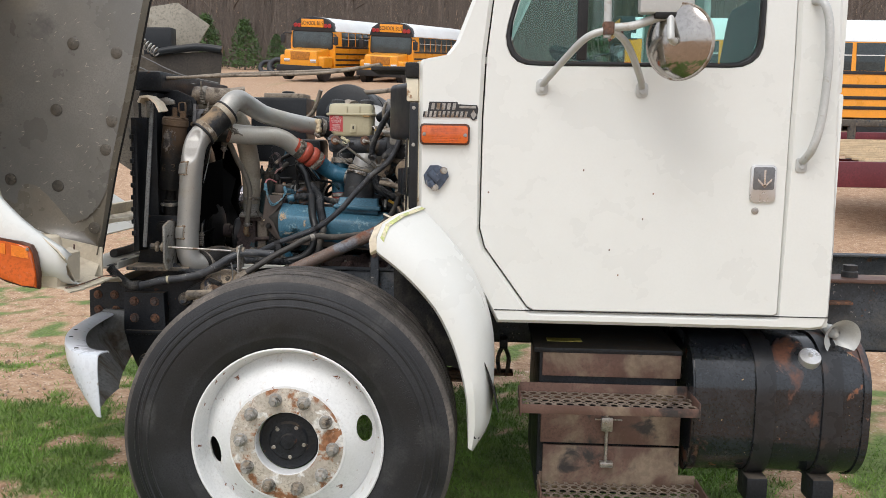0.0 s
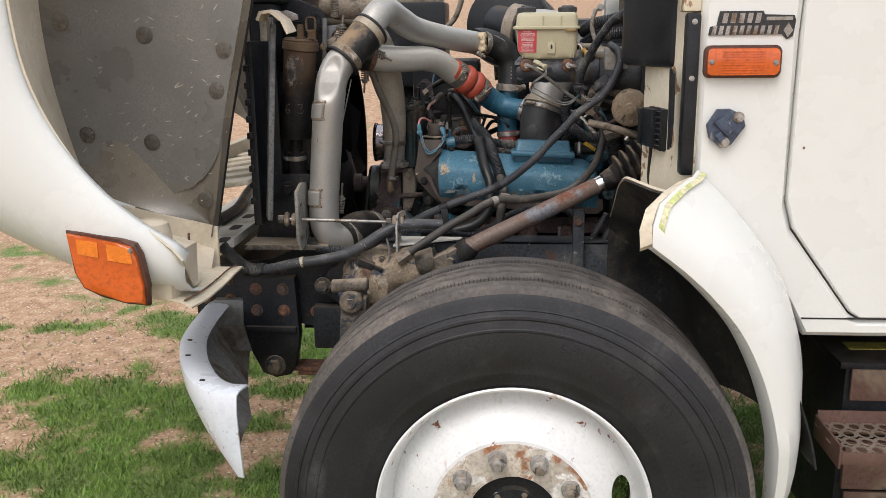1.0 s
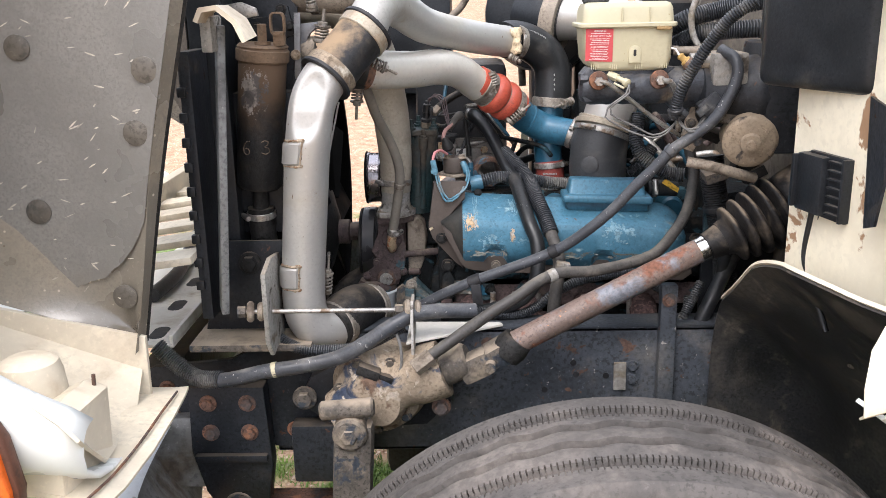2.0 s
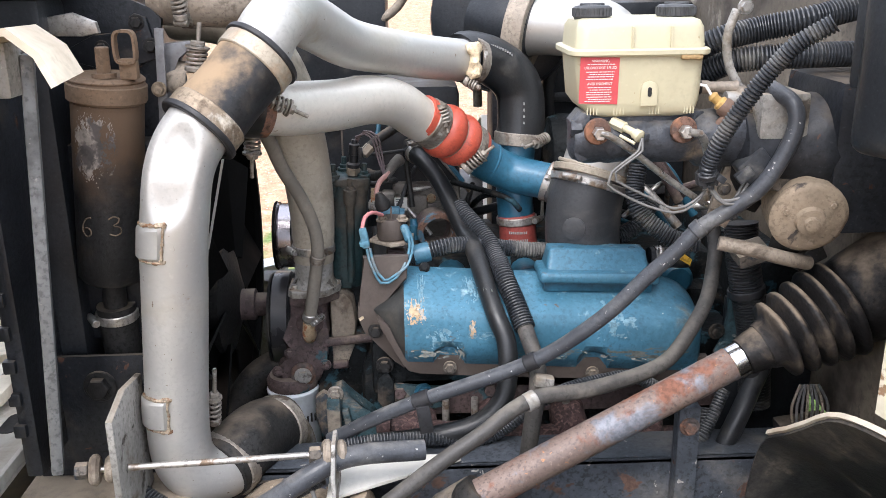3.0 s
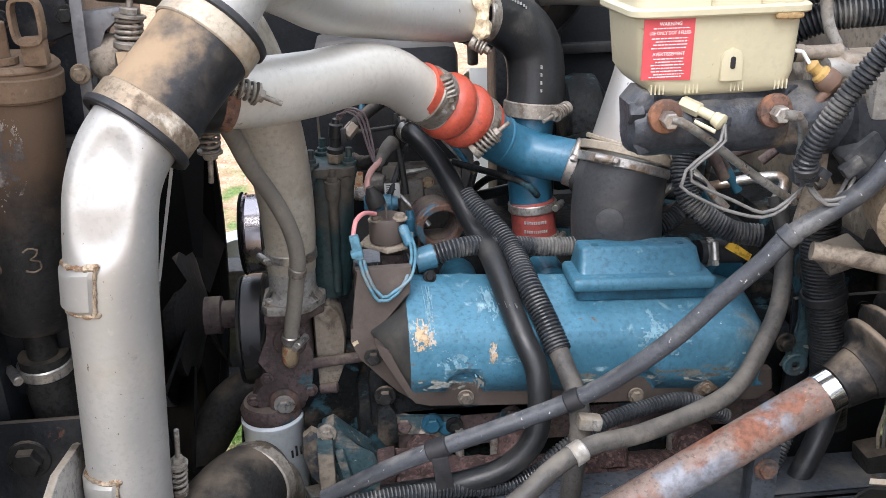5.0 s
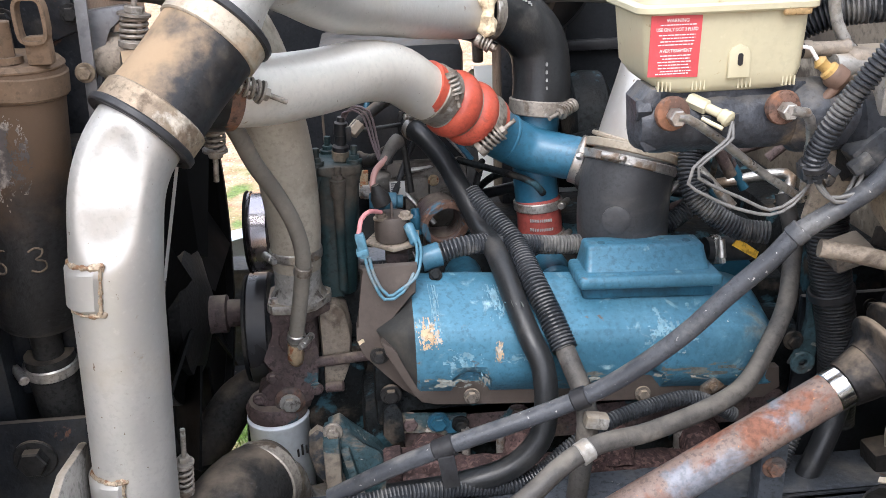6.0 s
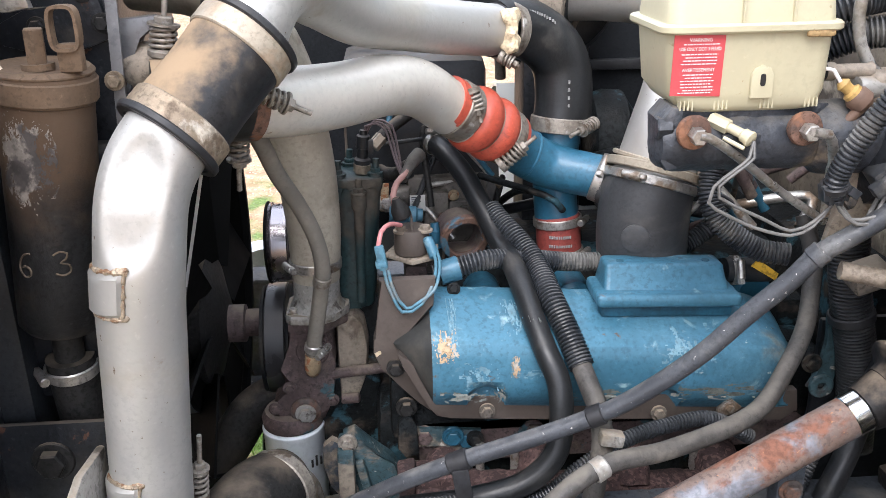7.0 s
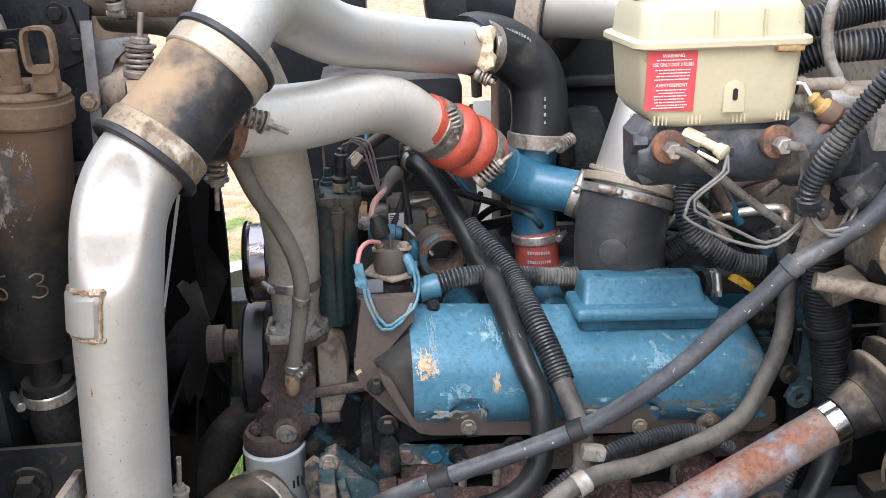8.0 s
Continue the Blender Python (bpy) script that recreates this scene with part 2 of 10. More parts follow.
CLAMP_DIRTY = mat("dirty_clamp", (0.270, 0.241, 0.205), 0.5, 0.45, 0.2, 24, 150, 0.2, layers=[((0.13, 0.10, 0.075), 26, 0.52, 0.72, 0.8), ((0.45, 0.43, 0.40), 40, 0.66, 0.80, 0.35)])
SHELF = mat("chalky_white_shelf", (0.62, 0.60, 0.55), 0.55, 0, 0.08, 5, 90, 0.08, layers=[((0.40, 0.34, 0.27), 6, 0.60, 0.85, 0.8)], grit=0.08)
BELLOWS = mat("bellows_rubber", (0.015, 0.014, 0.014), 0.5, 0, 0.3, 12, 130, 0.2, layers=[((0.075, 0.06, 0.045), 12, 0.55, 0.8, 0.85)], settled=((0.19, 0.15, 0.11), 0.45, 1.1), ior=1.3)
RAIL = mat("grey_rail_paint", (0.050, 0.057, 0.068), 0.45, 0, 0.3, 6, 110, 0.25, layers=[((0.14, 0.13, 0.115), 5, 0.50, 0.84, 0.8), ((0.11, 0.065, 0.048), 26, 0.70, 0.78, 0.85), ((0.36, 0.34, 0.31), 60, 0.76, 0.82, 0.8)])
PLATE_BROWN = mat("dirty_plate_brown", (0.074, 0.059, 0.050), 0.6, 0.05, 0.12, 8, 120, 0.12, layers=[((0.12, 0.10, 0.085), 10, 0.55, 0.85, 0.8)], grit=0.08)
SPLASH = mat("dusty_splash_liner", (0.024, 0.0245, 0.026), 0.45, 0, 0.25, 6, 150, 0.2, layers=[((0.085, 0.075, 0.063), 4, 0.46, 0.75, 0.8), ((0.14, 0.12, 0.095), 11, 0.6, 0.85, 0.9)], settled=((0.13, 0.11, 0.085), 0.3, 1.3), ior=1.3)
COVER_DIRT = mat("oily_cover_end", (0.030, 0.031, 0.030), 0.55, 0.05, 0.15, 7, 130, 0.15, layers=[((0.075, 0.068, 0.057), 9, 0.50, 0.85, 0.7), ((0.05, 0.10, 0.125), 11, 0.66, 0.9, 0.5)], grit=0.1)
CYLINDER_BLACK = mat("cylinder_black", (0.045, 0.050, 0.060), 0.5, 0.1, 0.3, 14, 140, 0.4, layers=[((0.15, 0.15, 0.155), 18, 0.55, 0.80, 0.6), ((0.19, 0.15, 0.11), 11, 0.64, 0.84, 0.8)], settled=((0.18, 0.16, 0.13), 0.5, 1.4))
SETTLED_TAN = mat("dust_caked_lid", (0.133, 0.087, 0.053), 0.75, 0, 0.15, 16, 140, 0.15, layers=[((0.06, 0.048, 0.038), 9, 0.56, 0.8, 0.8)])
CHIP = mat("chipped_primer", (0.42, 0.31, 0.19), 0.75, 0, 0.25, 40, 160, 0.2, layers=[((0.40, 0.38, 0.33), 50, 0.5, 0.6, 0.7)])
COVER_STAIN = mat("tan_stain", (0.15, 0.16, 0.145), 0.75, 0, 0.25, 40, 160, 0.1)
COVER_PALE = mat("scraped_blue_paint", (0.15, 0.275, 0.34), 0.55, 0, 0.2, 50, 160, 0.1)
ENGINE_TEAL = mat("engine_teal", (0.022, 0.092, 0.145), 0.42, 0.05, 0.15, 8, 120, 0.15, coat=0.1, layers=[((0.012, 0.05, 0.078), 9, 0.5, 0.7, 0.5), ((0.09, 0.10, 0.10), 30, 0.74, 0.88, 0.8)], settled=((0.085, 0.14, 0.17), 1.2, 2.4))
BLOCK = mat("greasy_block", (0.012, 0.014, 0.015), 0.62, 0.1, 0.4, 14, 120, 0.6, layers=[((0.060, 0.050, 0.040), 16, 0.56, 0.78, 0.9), ((0.035, 0.08, 0.10), 18, 0.60, 0.70, 0.5)], ior=1.25)
CAST_BROWN = mat("brown_casting", (0.092, 0.065, 0.062), 0.7, 0.05, 0.3, 18, 130, 0.6, layers=[((0.135, 0.105, 0.085), 16, 0.58, 0.76, 0.9), ((0.04, 0.085, 0.10), 18, 0.68, 0.74, 0.6)], settled=((0.21, 0.17, 0.135), 0.55, 1.3))
DIRTY_IRON = mat("dirty_casting", (0.106, 0.092, 0.077), 0.8, 0.1, 0.3, 14, 120, 0.6, layers=[((0.20, 0.165, 0.125), 11, 0.52, 0.72, 0.9), ((0.03, 0.038, 0.05), 16, 0.58, 0.68, 0.6)], settled=((0.30, 0.245, 0.185), 0.35, 1.1))
DUSTY_BLACK = mat("dusty_black", (0.020, 0.0195, 0.019), 0.55, 0, 0.3, 9, 140, 0.25, layers=[((0.055, 0.045, 0.035), 7, 0.58, 0.88, 0.9)], settled=((0.15, 0.12, 0.09), 0.5, 1.35), ior=1.3)
TAN_METAL = mat("dusty_tan_metal", (0.287, 0.241, 0.190), 0.62, 0.15, 0.2, 12, 130, 0.25, layers=[((0.12, 0.095, 0.072), 14, 0.55, 0.74, 0.8)])
RES_PLASTIC = mat("yellowed_plastic", (0.503, 0.460, 0.315), 0.42, 0, 0.05, 8, 110, 0.04, layers=[((0.46, 0.385, 0.23), 5, 0.66, 0.92, 0.6), ((0.36, 0.28, 0.17), 60, 0.78, 0.86, 0.6)], grit=0.05)
RED_LABEL = mat("red_label", (0.56, 0.075, 0.085), 0.5, 0, 0.08, 20, 90, 0.0)
RED_SILICONE = mat("red_silicone", (0.46, 0.082, 0.048), 0.42, 0, 0.15, 12, 140, 0.06, layers=[((0.36, 0.15, 0.10), 9, 0.58, 0.85, 0.6), ((0.16, 0.05, 0.04), 30, 0.72, 0.85, 0.6)])
DARK_RED = mat("dark_red_silicone", (0.26, 0.055, 0.045), 0.5, 0, 0.15, 14, 120, 0.06)
FILTER_WHITE = mat("filter_paint", (0.739, 0.784, 0.829), 0.3, 0, 0.04, 6, 60, 0.02, coat=0.3)
AMBER = mat("amber_lens", (0.60, 0.11, 0.015), 0.18, 0, 0.12, 10, 80, 0.0, coat=0.6)
AMBER_BRIGHT = mat("amber_reflector", (0.80, 0.21, 0.02), 0.2, 0, 0.1, 30, 80, 0.0, coat=0.6)
LAMP_BROWN = mat("lamp_gasket", (0.09, 0.035, 0.02), 0.5, 0, 0.2, 20, 80, 0.05)
WIRE_BLUE = mat("wire_blue", (0.085, 0.205, 0.275), 0.5, 0, 0.15, 20, 80, 0.0, layers=[((0.20, 0.22, 0.22), 30, 0.6, 0.85, 0.7)])
WIRE_PINK = mat("wire_pink", (0.62, 0.25, 0.25), 0.5, 0, 0.1, 20, 80, 0.0)
WIRE_GREY = mat("wire_grey", (0.15, 0.147, 0.14), 0.5, 0, 0.2, 20, 80, 0.0)
WHITE_INK = mat("white_ink", (0.78, 0.74, 0.72), 0.6, 0, 0.05, 40, 90, 0.0)
CHALK = mat("chalk_marks", (0.13, 0.098, 0.07), 0.9, 0, 0.4, 60, 200, 0.0)
FOAM = mat("cream_foam", (0.60, 0.49, 0.33), 0.9, 0, 0.2, 45, 160, 0.5)
SCUFF = mat("scuffed_grey_paint", (0.27, 0.235, 0.20), 0.8, 0, 0.3, 22, 90, 0.2, layers=[((0.07, 0.06, 0.055), 16, 0.5, 0.6, 0.7)])
FAN_BLACK = mat("sooty_fan_black", (0.006, 0.006, 0.006), 0.6, 0, 0.2, 12, 90, 0.05, grit=0.0, ior=1.15)
BADGE_DARK = mat("badge_black", (0.035, 0.035, 0.037), 0.4, 0, 0.2, 20, 80, 0.05)
HINGE_BLUE = mat("blue_grey_bracket", (0.065, 0.085, 0.125), 0.5, 0.2, 0.25, 20, 90, 0.1, layers=[((0.25, 0.25, 0.25), 30, 0.62, 0.7, 0.6)])
TREAD_STEEL = mat("trodden_steel", (0.235, 0.19, 0.155), 0.5, 0.3, 0.2, 9, 90, 0.15, layers=[((0.13, 0.10, 0.085), 7, 0.5, 0.78, 0.6), ((0.30, 0.25, 0.19), 16, 0.62, 0.8, 0.7)])
# darker, browner chrome: a dim brown reflection put into the colour
MIRROR_DIM = mat("dim_mirror_steel", (0.40, 0.375, 0.35), 0.10, 1.0, 0.08, 10, 80, 0.03)
LINER_GREY = mat("grey_scrubbed_liner", (0.156, 0.149, 0.136), 0.30, 0, 0.2, 3, 160, 0.1, layers=[((0.175, 0.155, 0.125), 2.4, 0.46, 0.82, 0.35), ((0.075, 0.072, 0.068), 5, 0.6, 0.85, 0.4)], grit=0.12, ior=1.6)
STEP_STEEL = mat("step_steel", (0.135, 0.078, 0.062), 0.50, 0.2, 0.2, 5, 90, 0.12, layers=[((0.26, 0.20, 0.145), 4, 0.54, 0.80, 0.75), ((0.045, 0.04, 0.04), 7, 0.58, 0.75, 0.45)], grit=0.15)
TANK_PAINT = mat("tank_black_rust", (0.018, 0.021, 0.026), 0.20, 0, 0.3, 7, 90, 0.05, coat=0.3, layers=[((0.13, 0.052, 0.03), 4.2, 0.60, 0.74, 0.6), ((0.22, 0.085, 0.04), 11, 0.70, 0.78, 0.8), ((0.26, 0.19, 0.11), 60, 0.80, 0.86, 0.85)])
TANK_STRAP = mat("black_strap_paint", (0.020, 0.021, 0.024), 0.3, 0, 0.2, 9, 110, 0.1, layers=[((0.085, 0.045, 0.03), 8, 0.62, 0.80, 0.7)])
GLASS_DARK = mat("seal_rubber", (0.018, 0.018, 0.02), 0.5, 0, 0.2, 20, 90, 0.05)
TRIM_VINYL = mat("interior_vinyl", (0.10, 0.10, 0.105), 0.6, 0, 0.15, 14, 120, 0.1)
BUS_YELLOW = mat("bus_yellow", (0.80, 0.32, 0.02), 0.35, 0, 0.06, 2, 30, 0.0, coat=0.3)
BUS_WHITE = mat("bus_roof_white", (0.72, 0.74, 0.74), 0.4, 0, 0.06, 1, 20, 0.0)
BUS_BLACK = mat("bus_black", (0.02, 0.02, 0.022), 0.5, 0, 0.2, 3, 30, 0.0)
BUS_GLASS = mat("bus_glass", (0.05, 0.065, 0.07), 0.08, 0, 0.2, 1, 20, 0.0)
BUS_RED = mat("bus_lamp_red", (0.35, 0.03, 0.03), 0.3, 0, 0.1, 5, 30, 0.0)
MAROON = mat("maroon_paint", (0.13, 0.022, 0.03), 0.45, 0, 0.15, 3, 40, 0.05)
DECK_WOOD = mat("pale_deck_board", (0.52, 0.40, 0.26), 0.75, 0, 0.15, 5, 60, 0.1)
BARK = mat("grey_bark", (0.13, 0.105, 0.088), 0.9, 0, 0.3, 1.5, 20, 0.3)
BUSH_LEAF = mat("bush_leaf", (0.06, 0.11, 0.03), 0.6, 0, 0.3, 1.2, 12, 0.0)
BUMPER_WHITE = mat("bumper_paint", (0.68, 0.72, 0.78), 0.3, 0, 0.04, 4, 80, 0.03, coat=0.3, layers=[((0.40, 0.38, 0.35), 40, 0.74, 0.79, 0.6)])
BUMPER_BACK = mat("bumper_back", (0.25, 0.245, 0.235), 0.6, 0.2, 0.2, 6, 60, 0.1, layers=[((0.15, 0.12, 0.09), 6, 0.52, 0.75, 0.9)])

PULLEY_STEEL = mat("polished_pulley", (0.36, 0.34, 0.36), 0.25, 1.0, 0.05, 20, 120, 0.02, grit=0.05)
BELT_BLACK = mat("smooth_belt", (0.033, 0.033, 0.036), 0.36, 0, 0.1, 14, 160, 0.03, grit=0.05)
BYPASS_GREY = mat("faded_grey_hose", (0.17, 0.155, 0.13), 0.6, 0, 0.1, 10, 150, 0.1, layers=[((0.24, 0.215, 0.175), 12, 0.5, 0.8, 0.8)], settled=((0.31, 0.28, 0.23), 0.6, 1.5), grit=0.1)
RUSTY_TAN = mat("rust_flecked_brass", (0.36, 0.27, 0.17), 0.7, 0.1, 0.2, 30, 140, 0.3, layers=[((0.28, 0.11, 0.05), 60, 0.55, 0.65, 0.85)])

CLAMP_TAN = mat("dust_smeared_clamp", (0.255, 0.200, 0.140), 0.5, 0.3, 0.2, 16, 150, 0.15, layers=[((0.55, 0.50, 0.42), 18, 0.60, 0.75, 0.35), ((0.16, 0.12, 0.085), 22, 0.56, 0.72, 0.8)])
CLAMP_CREAM = mat("cream_dusted_steel", (0.366, 0.317, 0.246), 0.5, 0.3, 0.12, 14, 150, 0.1, layers=[((0.36, 0.28, 0.20), 18, 0.58, 0.78, 0.7)])
TEE_BLUE = mat("tee_blue", (0.028, 0.118, 0.190), 0.40, 0.05, 0.12, 9, 130, 0.12, coat=0.1, layers=[((0.016, 0.075, 0.125), 9, 0.55, 0.75, 0.45), ((0.12, 0.14, 0.15), 40, 0.76, 0.88, 0.8)], settled=((0.10, 0.17, 0.21), 1.2, 2.2))

TEAL_DIRT = mat("dirt_caked_teal", (0.028, 0.058, 0.068), 0.6, 0, 0.3, 12, 120, 0.5, layers=[((0.17, 0.145, 0.115), 14, 0.46, 0.60, 0.9), ((0.035, 0.03, 0.028), 12, 0.56, 0.7, 0.8), ((0.34, 0.31, 0.27), 34, 0.66, 0.74, 0.8)])
FIREWALL = mat("grimy_firewall", (0.17, 0.142, 0.108), 0.7, 0, 0.2, 5, 70, 0.1, layers=[((0.075, 0.062, 0.05), 4, 0.42, 0.70, 0.8), ((0.34, 0.30, 0.24), 9, 0.66, 0.8, 0.7)])
SCRATCH = mat("pale_scratch", (0.46, 0.42, 0.35), 0.6, 0, 0.2, 40, 120, 0.0)
AMBER_SENSOR = mat("amber_sensor_plastic", (0.45, 0.29, 0.10), 0.4, 0, 0.15, 30, 120, 0.05)
BROWN_BOOT = mat("brown_rubber_boot", (0.17, 0.105, 0.075), 0.7, 0, 0.15, 20, 120, 0.1)


WIRE_MAUVE = mat("mauve_wire", (0.115, 0.085, 0.09), 0.5, 0, 0.15, 20, 80, 0.0)
WIRE_DUSTY_PINK = mat("dusty_pink_wire", (0.36, 0.20, 0.175), 0.55, 0, 0.12, 20, 80, 0.0, layers=[((0.22, 0.15, 0.12), 40, 0.6, 0.8, 0.8)])
PUMP_CAST = mat("greasy_grey_casting", (0.156, 0.140, 0.122), 0.55, 0.2, 0.2, 14, 120, 0.4, layers=[((0.085, 0.07, 0.058), 16, 0.52, 0.7, 0.8), ((0.035, 0.032, 0.03), 24, 0.64, 0.76, 0.7)])
LABEL_WHITE = mat("old_paper_label", (0.52, 0.51, 0.48), 0.6, 0, 0.1, 40, 120, 0.0)


def clear_glass(name, tint, rough=0.02):
    """Tinted window glass, thin enough to take no bend."""
    m = bpy.data.materials.new(name)
    m.use_nodes = True
    n, l = m.node_tree.nodes, m.node_tree.links
    thin = n.new("ShaderNodeBsdfTransparent")
    thin.inputs[0].default_value = (*tint, 1)
    gloss = n.new("ShaderNodeBsdfGlossy")
    gloss.inputs["Roughness"].default_value = rough
    fres = n.new("ShaderNodeFresnel")
    fres.inputs[0].default_value = 1.5
    mix = n.new("ShaderNodeMixShader")
    l.new(fres.outputs[0], mix.inputs[0])
    l.new(thin.outputs[0], mix.inputs[1])
    l.new(gloss.outputs[0], mix.inputs[2])
    l.new(mix.outputs[0], n["Material Output"].inputs[0])
    return m


CAB_GLASS = clear_glass("green_cab_glass", (0.68, 0.90, 0.86))
MIRROR = mat("mirror_silver", (0.85, 0.85, 0.85), 0.03, 1.0, 0.02, 5, 30, 0.0)


def ground_material():
    """Reddish gravelly dirt with worn patches of short green grass and dry straw."""
    m = bpy.data.materials.new("gravel_and_grass")
    m.use_nodes = True
    n, l = m.node_tree.nodes, m.node_tree.links
    b = n["Principled BSDF"]
    b.inputs["Roughness"].default_value = 0.95
    co = n.new("ShaderNodeTexCoord").outputs["Object"]

    def noise_of(s, detail=6.0):
        t = n.new("ShaderNodeTexNoise")
        t.inputs["Scale"].default_value, t.inputs["Detail"].default_value = s, detail
        l.new(co, t.inputs["Vector"])
        return t.outputs[0]

    def ramp(value, *stops):
        r = n.new("ShaderNodeValToRGB")
        while len(r.color_ramp.elements) < len(stops):
            r.color_ramp.elements.new(0.5)
        for el, (p, c) in zip(r.color_ramp.elements, stops):
            el.position, el.color = p, (*c, 1)
        l.new(value, r.inputs[0])
        return r.outputs[0]

    def mix(f, a, c):
        x = n.new("ShaderNodeMix")
        x.data_type = 'RGBA'
        l.new(f, x.inputs[0]), l.new(a, x.inputs[6]), l.new(c, x.inputs[7])
        return x.outputs[2]

    dirt = ramp(noise_of(14), (0.25, (0.25, 0.145, 0.085)), (0.5, (0.40, 0.255, 0.155)), (0.75, (0.52, 0.37, 0.25)))
    v = n.new("ShaderNodeTexVoronoi")
    v.inputs["Scale"].default_value = 55
    l.new(co, v.inputs["Vector"])
    stone = ramp(v.outputs["Color"], (0.2, (0.25, 0.14, 0.09)), (0.6, (0.46, 0.31, 0.205)), (0.9, (0.66, 0.55, 0.44)))
    near = ramp(v.outputs["Distance"], (0.25, (1, 1, 1)), (0.45, (0, 0, 0)))
    dirt = mix(near, dirt, stone)
    grass = ramp(noise_of(40), (0.25, (0.04, 0.09, 0.016)), (0.55, (0.085, 0.18, 0.03)), (0.8, (0.17, 0.23, 0.055)))
    grown = n.new("ShaderNodeAttribute")
    grown.attribute_name = "grass"
    patch = ramp(grown.outputs["Fac"], (0.2, (0, 0, 0)), (0.8, (0.85, 0.85, 0.85)))
    l.new(mix(patch, dirt, grass), b.inputs["Base Color"])
    bp = n.new("ShaderNodeBump")
    bp.inputs["Strength"].default_value, bp.inputs["Distance"].default_value = 0.6, 0.015
    l.new(v.outputs["Distance"], bp.inputs["Height"])
    l.new(bp.outputs[0], b.inputs["Normal"])
    return m


GROUND = ground_material()
GRASS = mat("grass_blades", (0.155, 0.265, 0.05), 0.6, 0, 0.4, 3.0, 40, 0.0, layers=[((0.22, 0.33, 0.07), 5, 0.55, 0.75, 0.7), ((0.36, 0.33, 0.15), 9, 0.72, 0.82, 0.8)], grit=0.0)
STONE = mat("pale_pebbles", (0.40, 0.30, 0.23), 0.9, 0, 0.3, 30, 120, 0.2)


# ---- shaping tools ----
def thing(name, base, label, category, group="", kind=""):
    """An empty at a thing's base, to which its parts are bound."""
    ob = new(name)
    ob.empty_display_size = 0.1
    ob.location = base
    return tagged(ob, label, category, group, kind)


def part(name, bm, material, parent=None, label="", smooth=40):
    """Links a bmesh as one mesh under a thing or a part. Its points are in world metres."""
    bmesh.ops.recalc_face_normals(bm, faces=bm.faces[:])
    me = bpy.data.meshes.new(name)
    bm.to_mesh(me)
    bm.free()
    me.materials.append(material)
    me.shade_smooth()
    me.set_sharp_from_angle(angle=radians(smooth))
    ob = new(name, me)
    if parent:
        ob.parent = parent
        ob.matrix_parent_inverse = Matrix.Translation(parent.location if parent.type == 'EMPTY' else (0, 0, 0)).inverted()
    return tagged(ob, label)


def box(lo, hi, bevel=0.0, bm=None, turn=None, segments=2):
    """A box from corner to corner, with rounded edges, turned about its middle by a rotation."""
    bm = bm or bmesh.new()
    lo, hi = Vector(lo), Vector(hi)
    mid, size = (lo + hi) / 2, hi - lo
    m = Matrix.Translation(mid) @ (turn.to_4x4() if turn else Matrix()) @ Matrix.Diagonal((*size, 1))
    made = bmesh.ops.create_cube(bm, size=1, matrix=m)
    if bevel:
        edges = list({e for v in made["verts"] for e in v.link_edges})
        bmesh.ops.bevel(bm, geom=edges, offset=bevel, segments=segments, affect='EDGES', profile=0.6)
    return bm


def rot(rx=0, ry=0, rz=0):
    return Euler([radians(a) for a in (rx, ry, rz)]).to_matrix()


def along(p, q):
    """The turn that carries the z axis to the way from p to q."""
    return (Vector(q) - Vector(p)).to_track_quat("Z", "Y").to_matrix()


def lathe(profile, p, q, seg=32, bm=None, closed=True):
    """A turned shape: profile rows of (distance along the axis in metres from p, radius) on the axis from p towards q."""
    bm = bm or bmesh.new()
    r, p = along(p, q), Vector(p)
    rings = []
    for d, rad in profile:
        rings.append([bm.verts.new(p + r @ Vector((rad * math.cos(a), rad * math.sin(a), d))) for a in (2 * math.pi * k / seg for k in range(seg))])
    for a, b in zip(rings, rings[1:]):
        for k in range(seg):
            bm.faces.new((a[k], a[(k + 1) % seg], b[(k + 1) % seg], b[k]))
    if closed:
        bm.faces.new(rings[0]), bm.faces.new(rings[-1])
    return bm


def rod(p, q, r, seg=16, bm=None, bevel=0.0):
    d = (Vector(q) - Vector(p)).length
    prof = [(0, r), (d, r)] if not bevel else [(0, r - bevel), (bevel, r), (d - bevel, r), (d, r - bevel)]
    return lathe(prof, p, q, seg, bm)


def hexagon(p, q, r, bm=None):
    return rod(p, q, r, 6, bm, r * 0.12)


def spline(pts, step):
    """A smooth line through the points, sampled about every step metres."""
    pts = [Vector(p) for p in pts]
    if len(pts) == 2:
        pts = [pts[0], pts[0].lerp(pts[1], 0.5), pts[1]]
    ext = [pts[0] * 2 - pts[1], *pts, pts[-1] * 2 - pts[-2]]
    out = []
    for i in range(1, len(ext) - 2):
        a, b, c, d = ext[i - 1:i + 3]
        n = max(1, round((c - b).length / step))
        for k in range(n):
            t = k / n
            out.append(0.5 * (2 * b + (c - a) * t + (2 * a - 5 * b + 4 * c - d) * t * t + (3 * b - a - 3 * c + d) * t ** 3))
    return out + [pts[-1]]


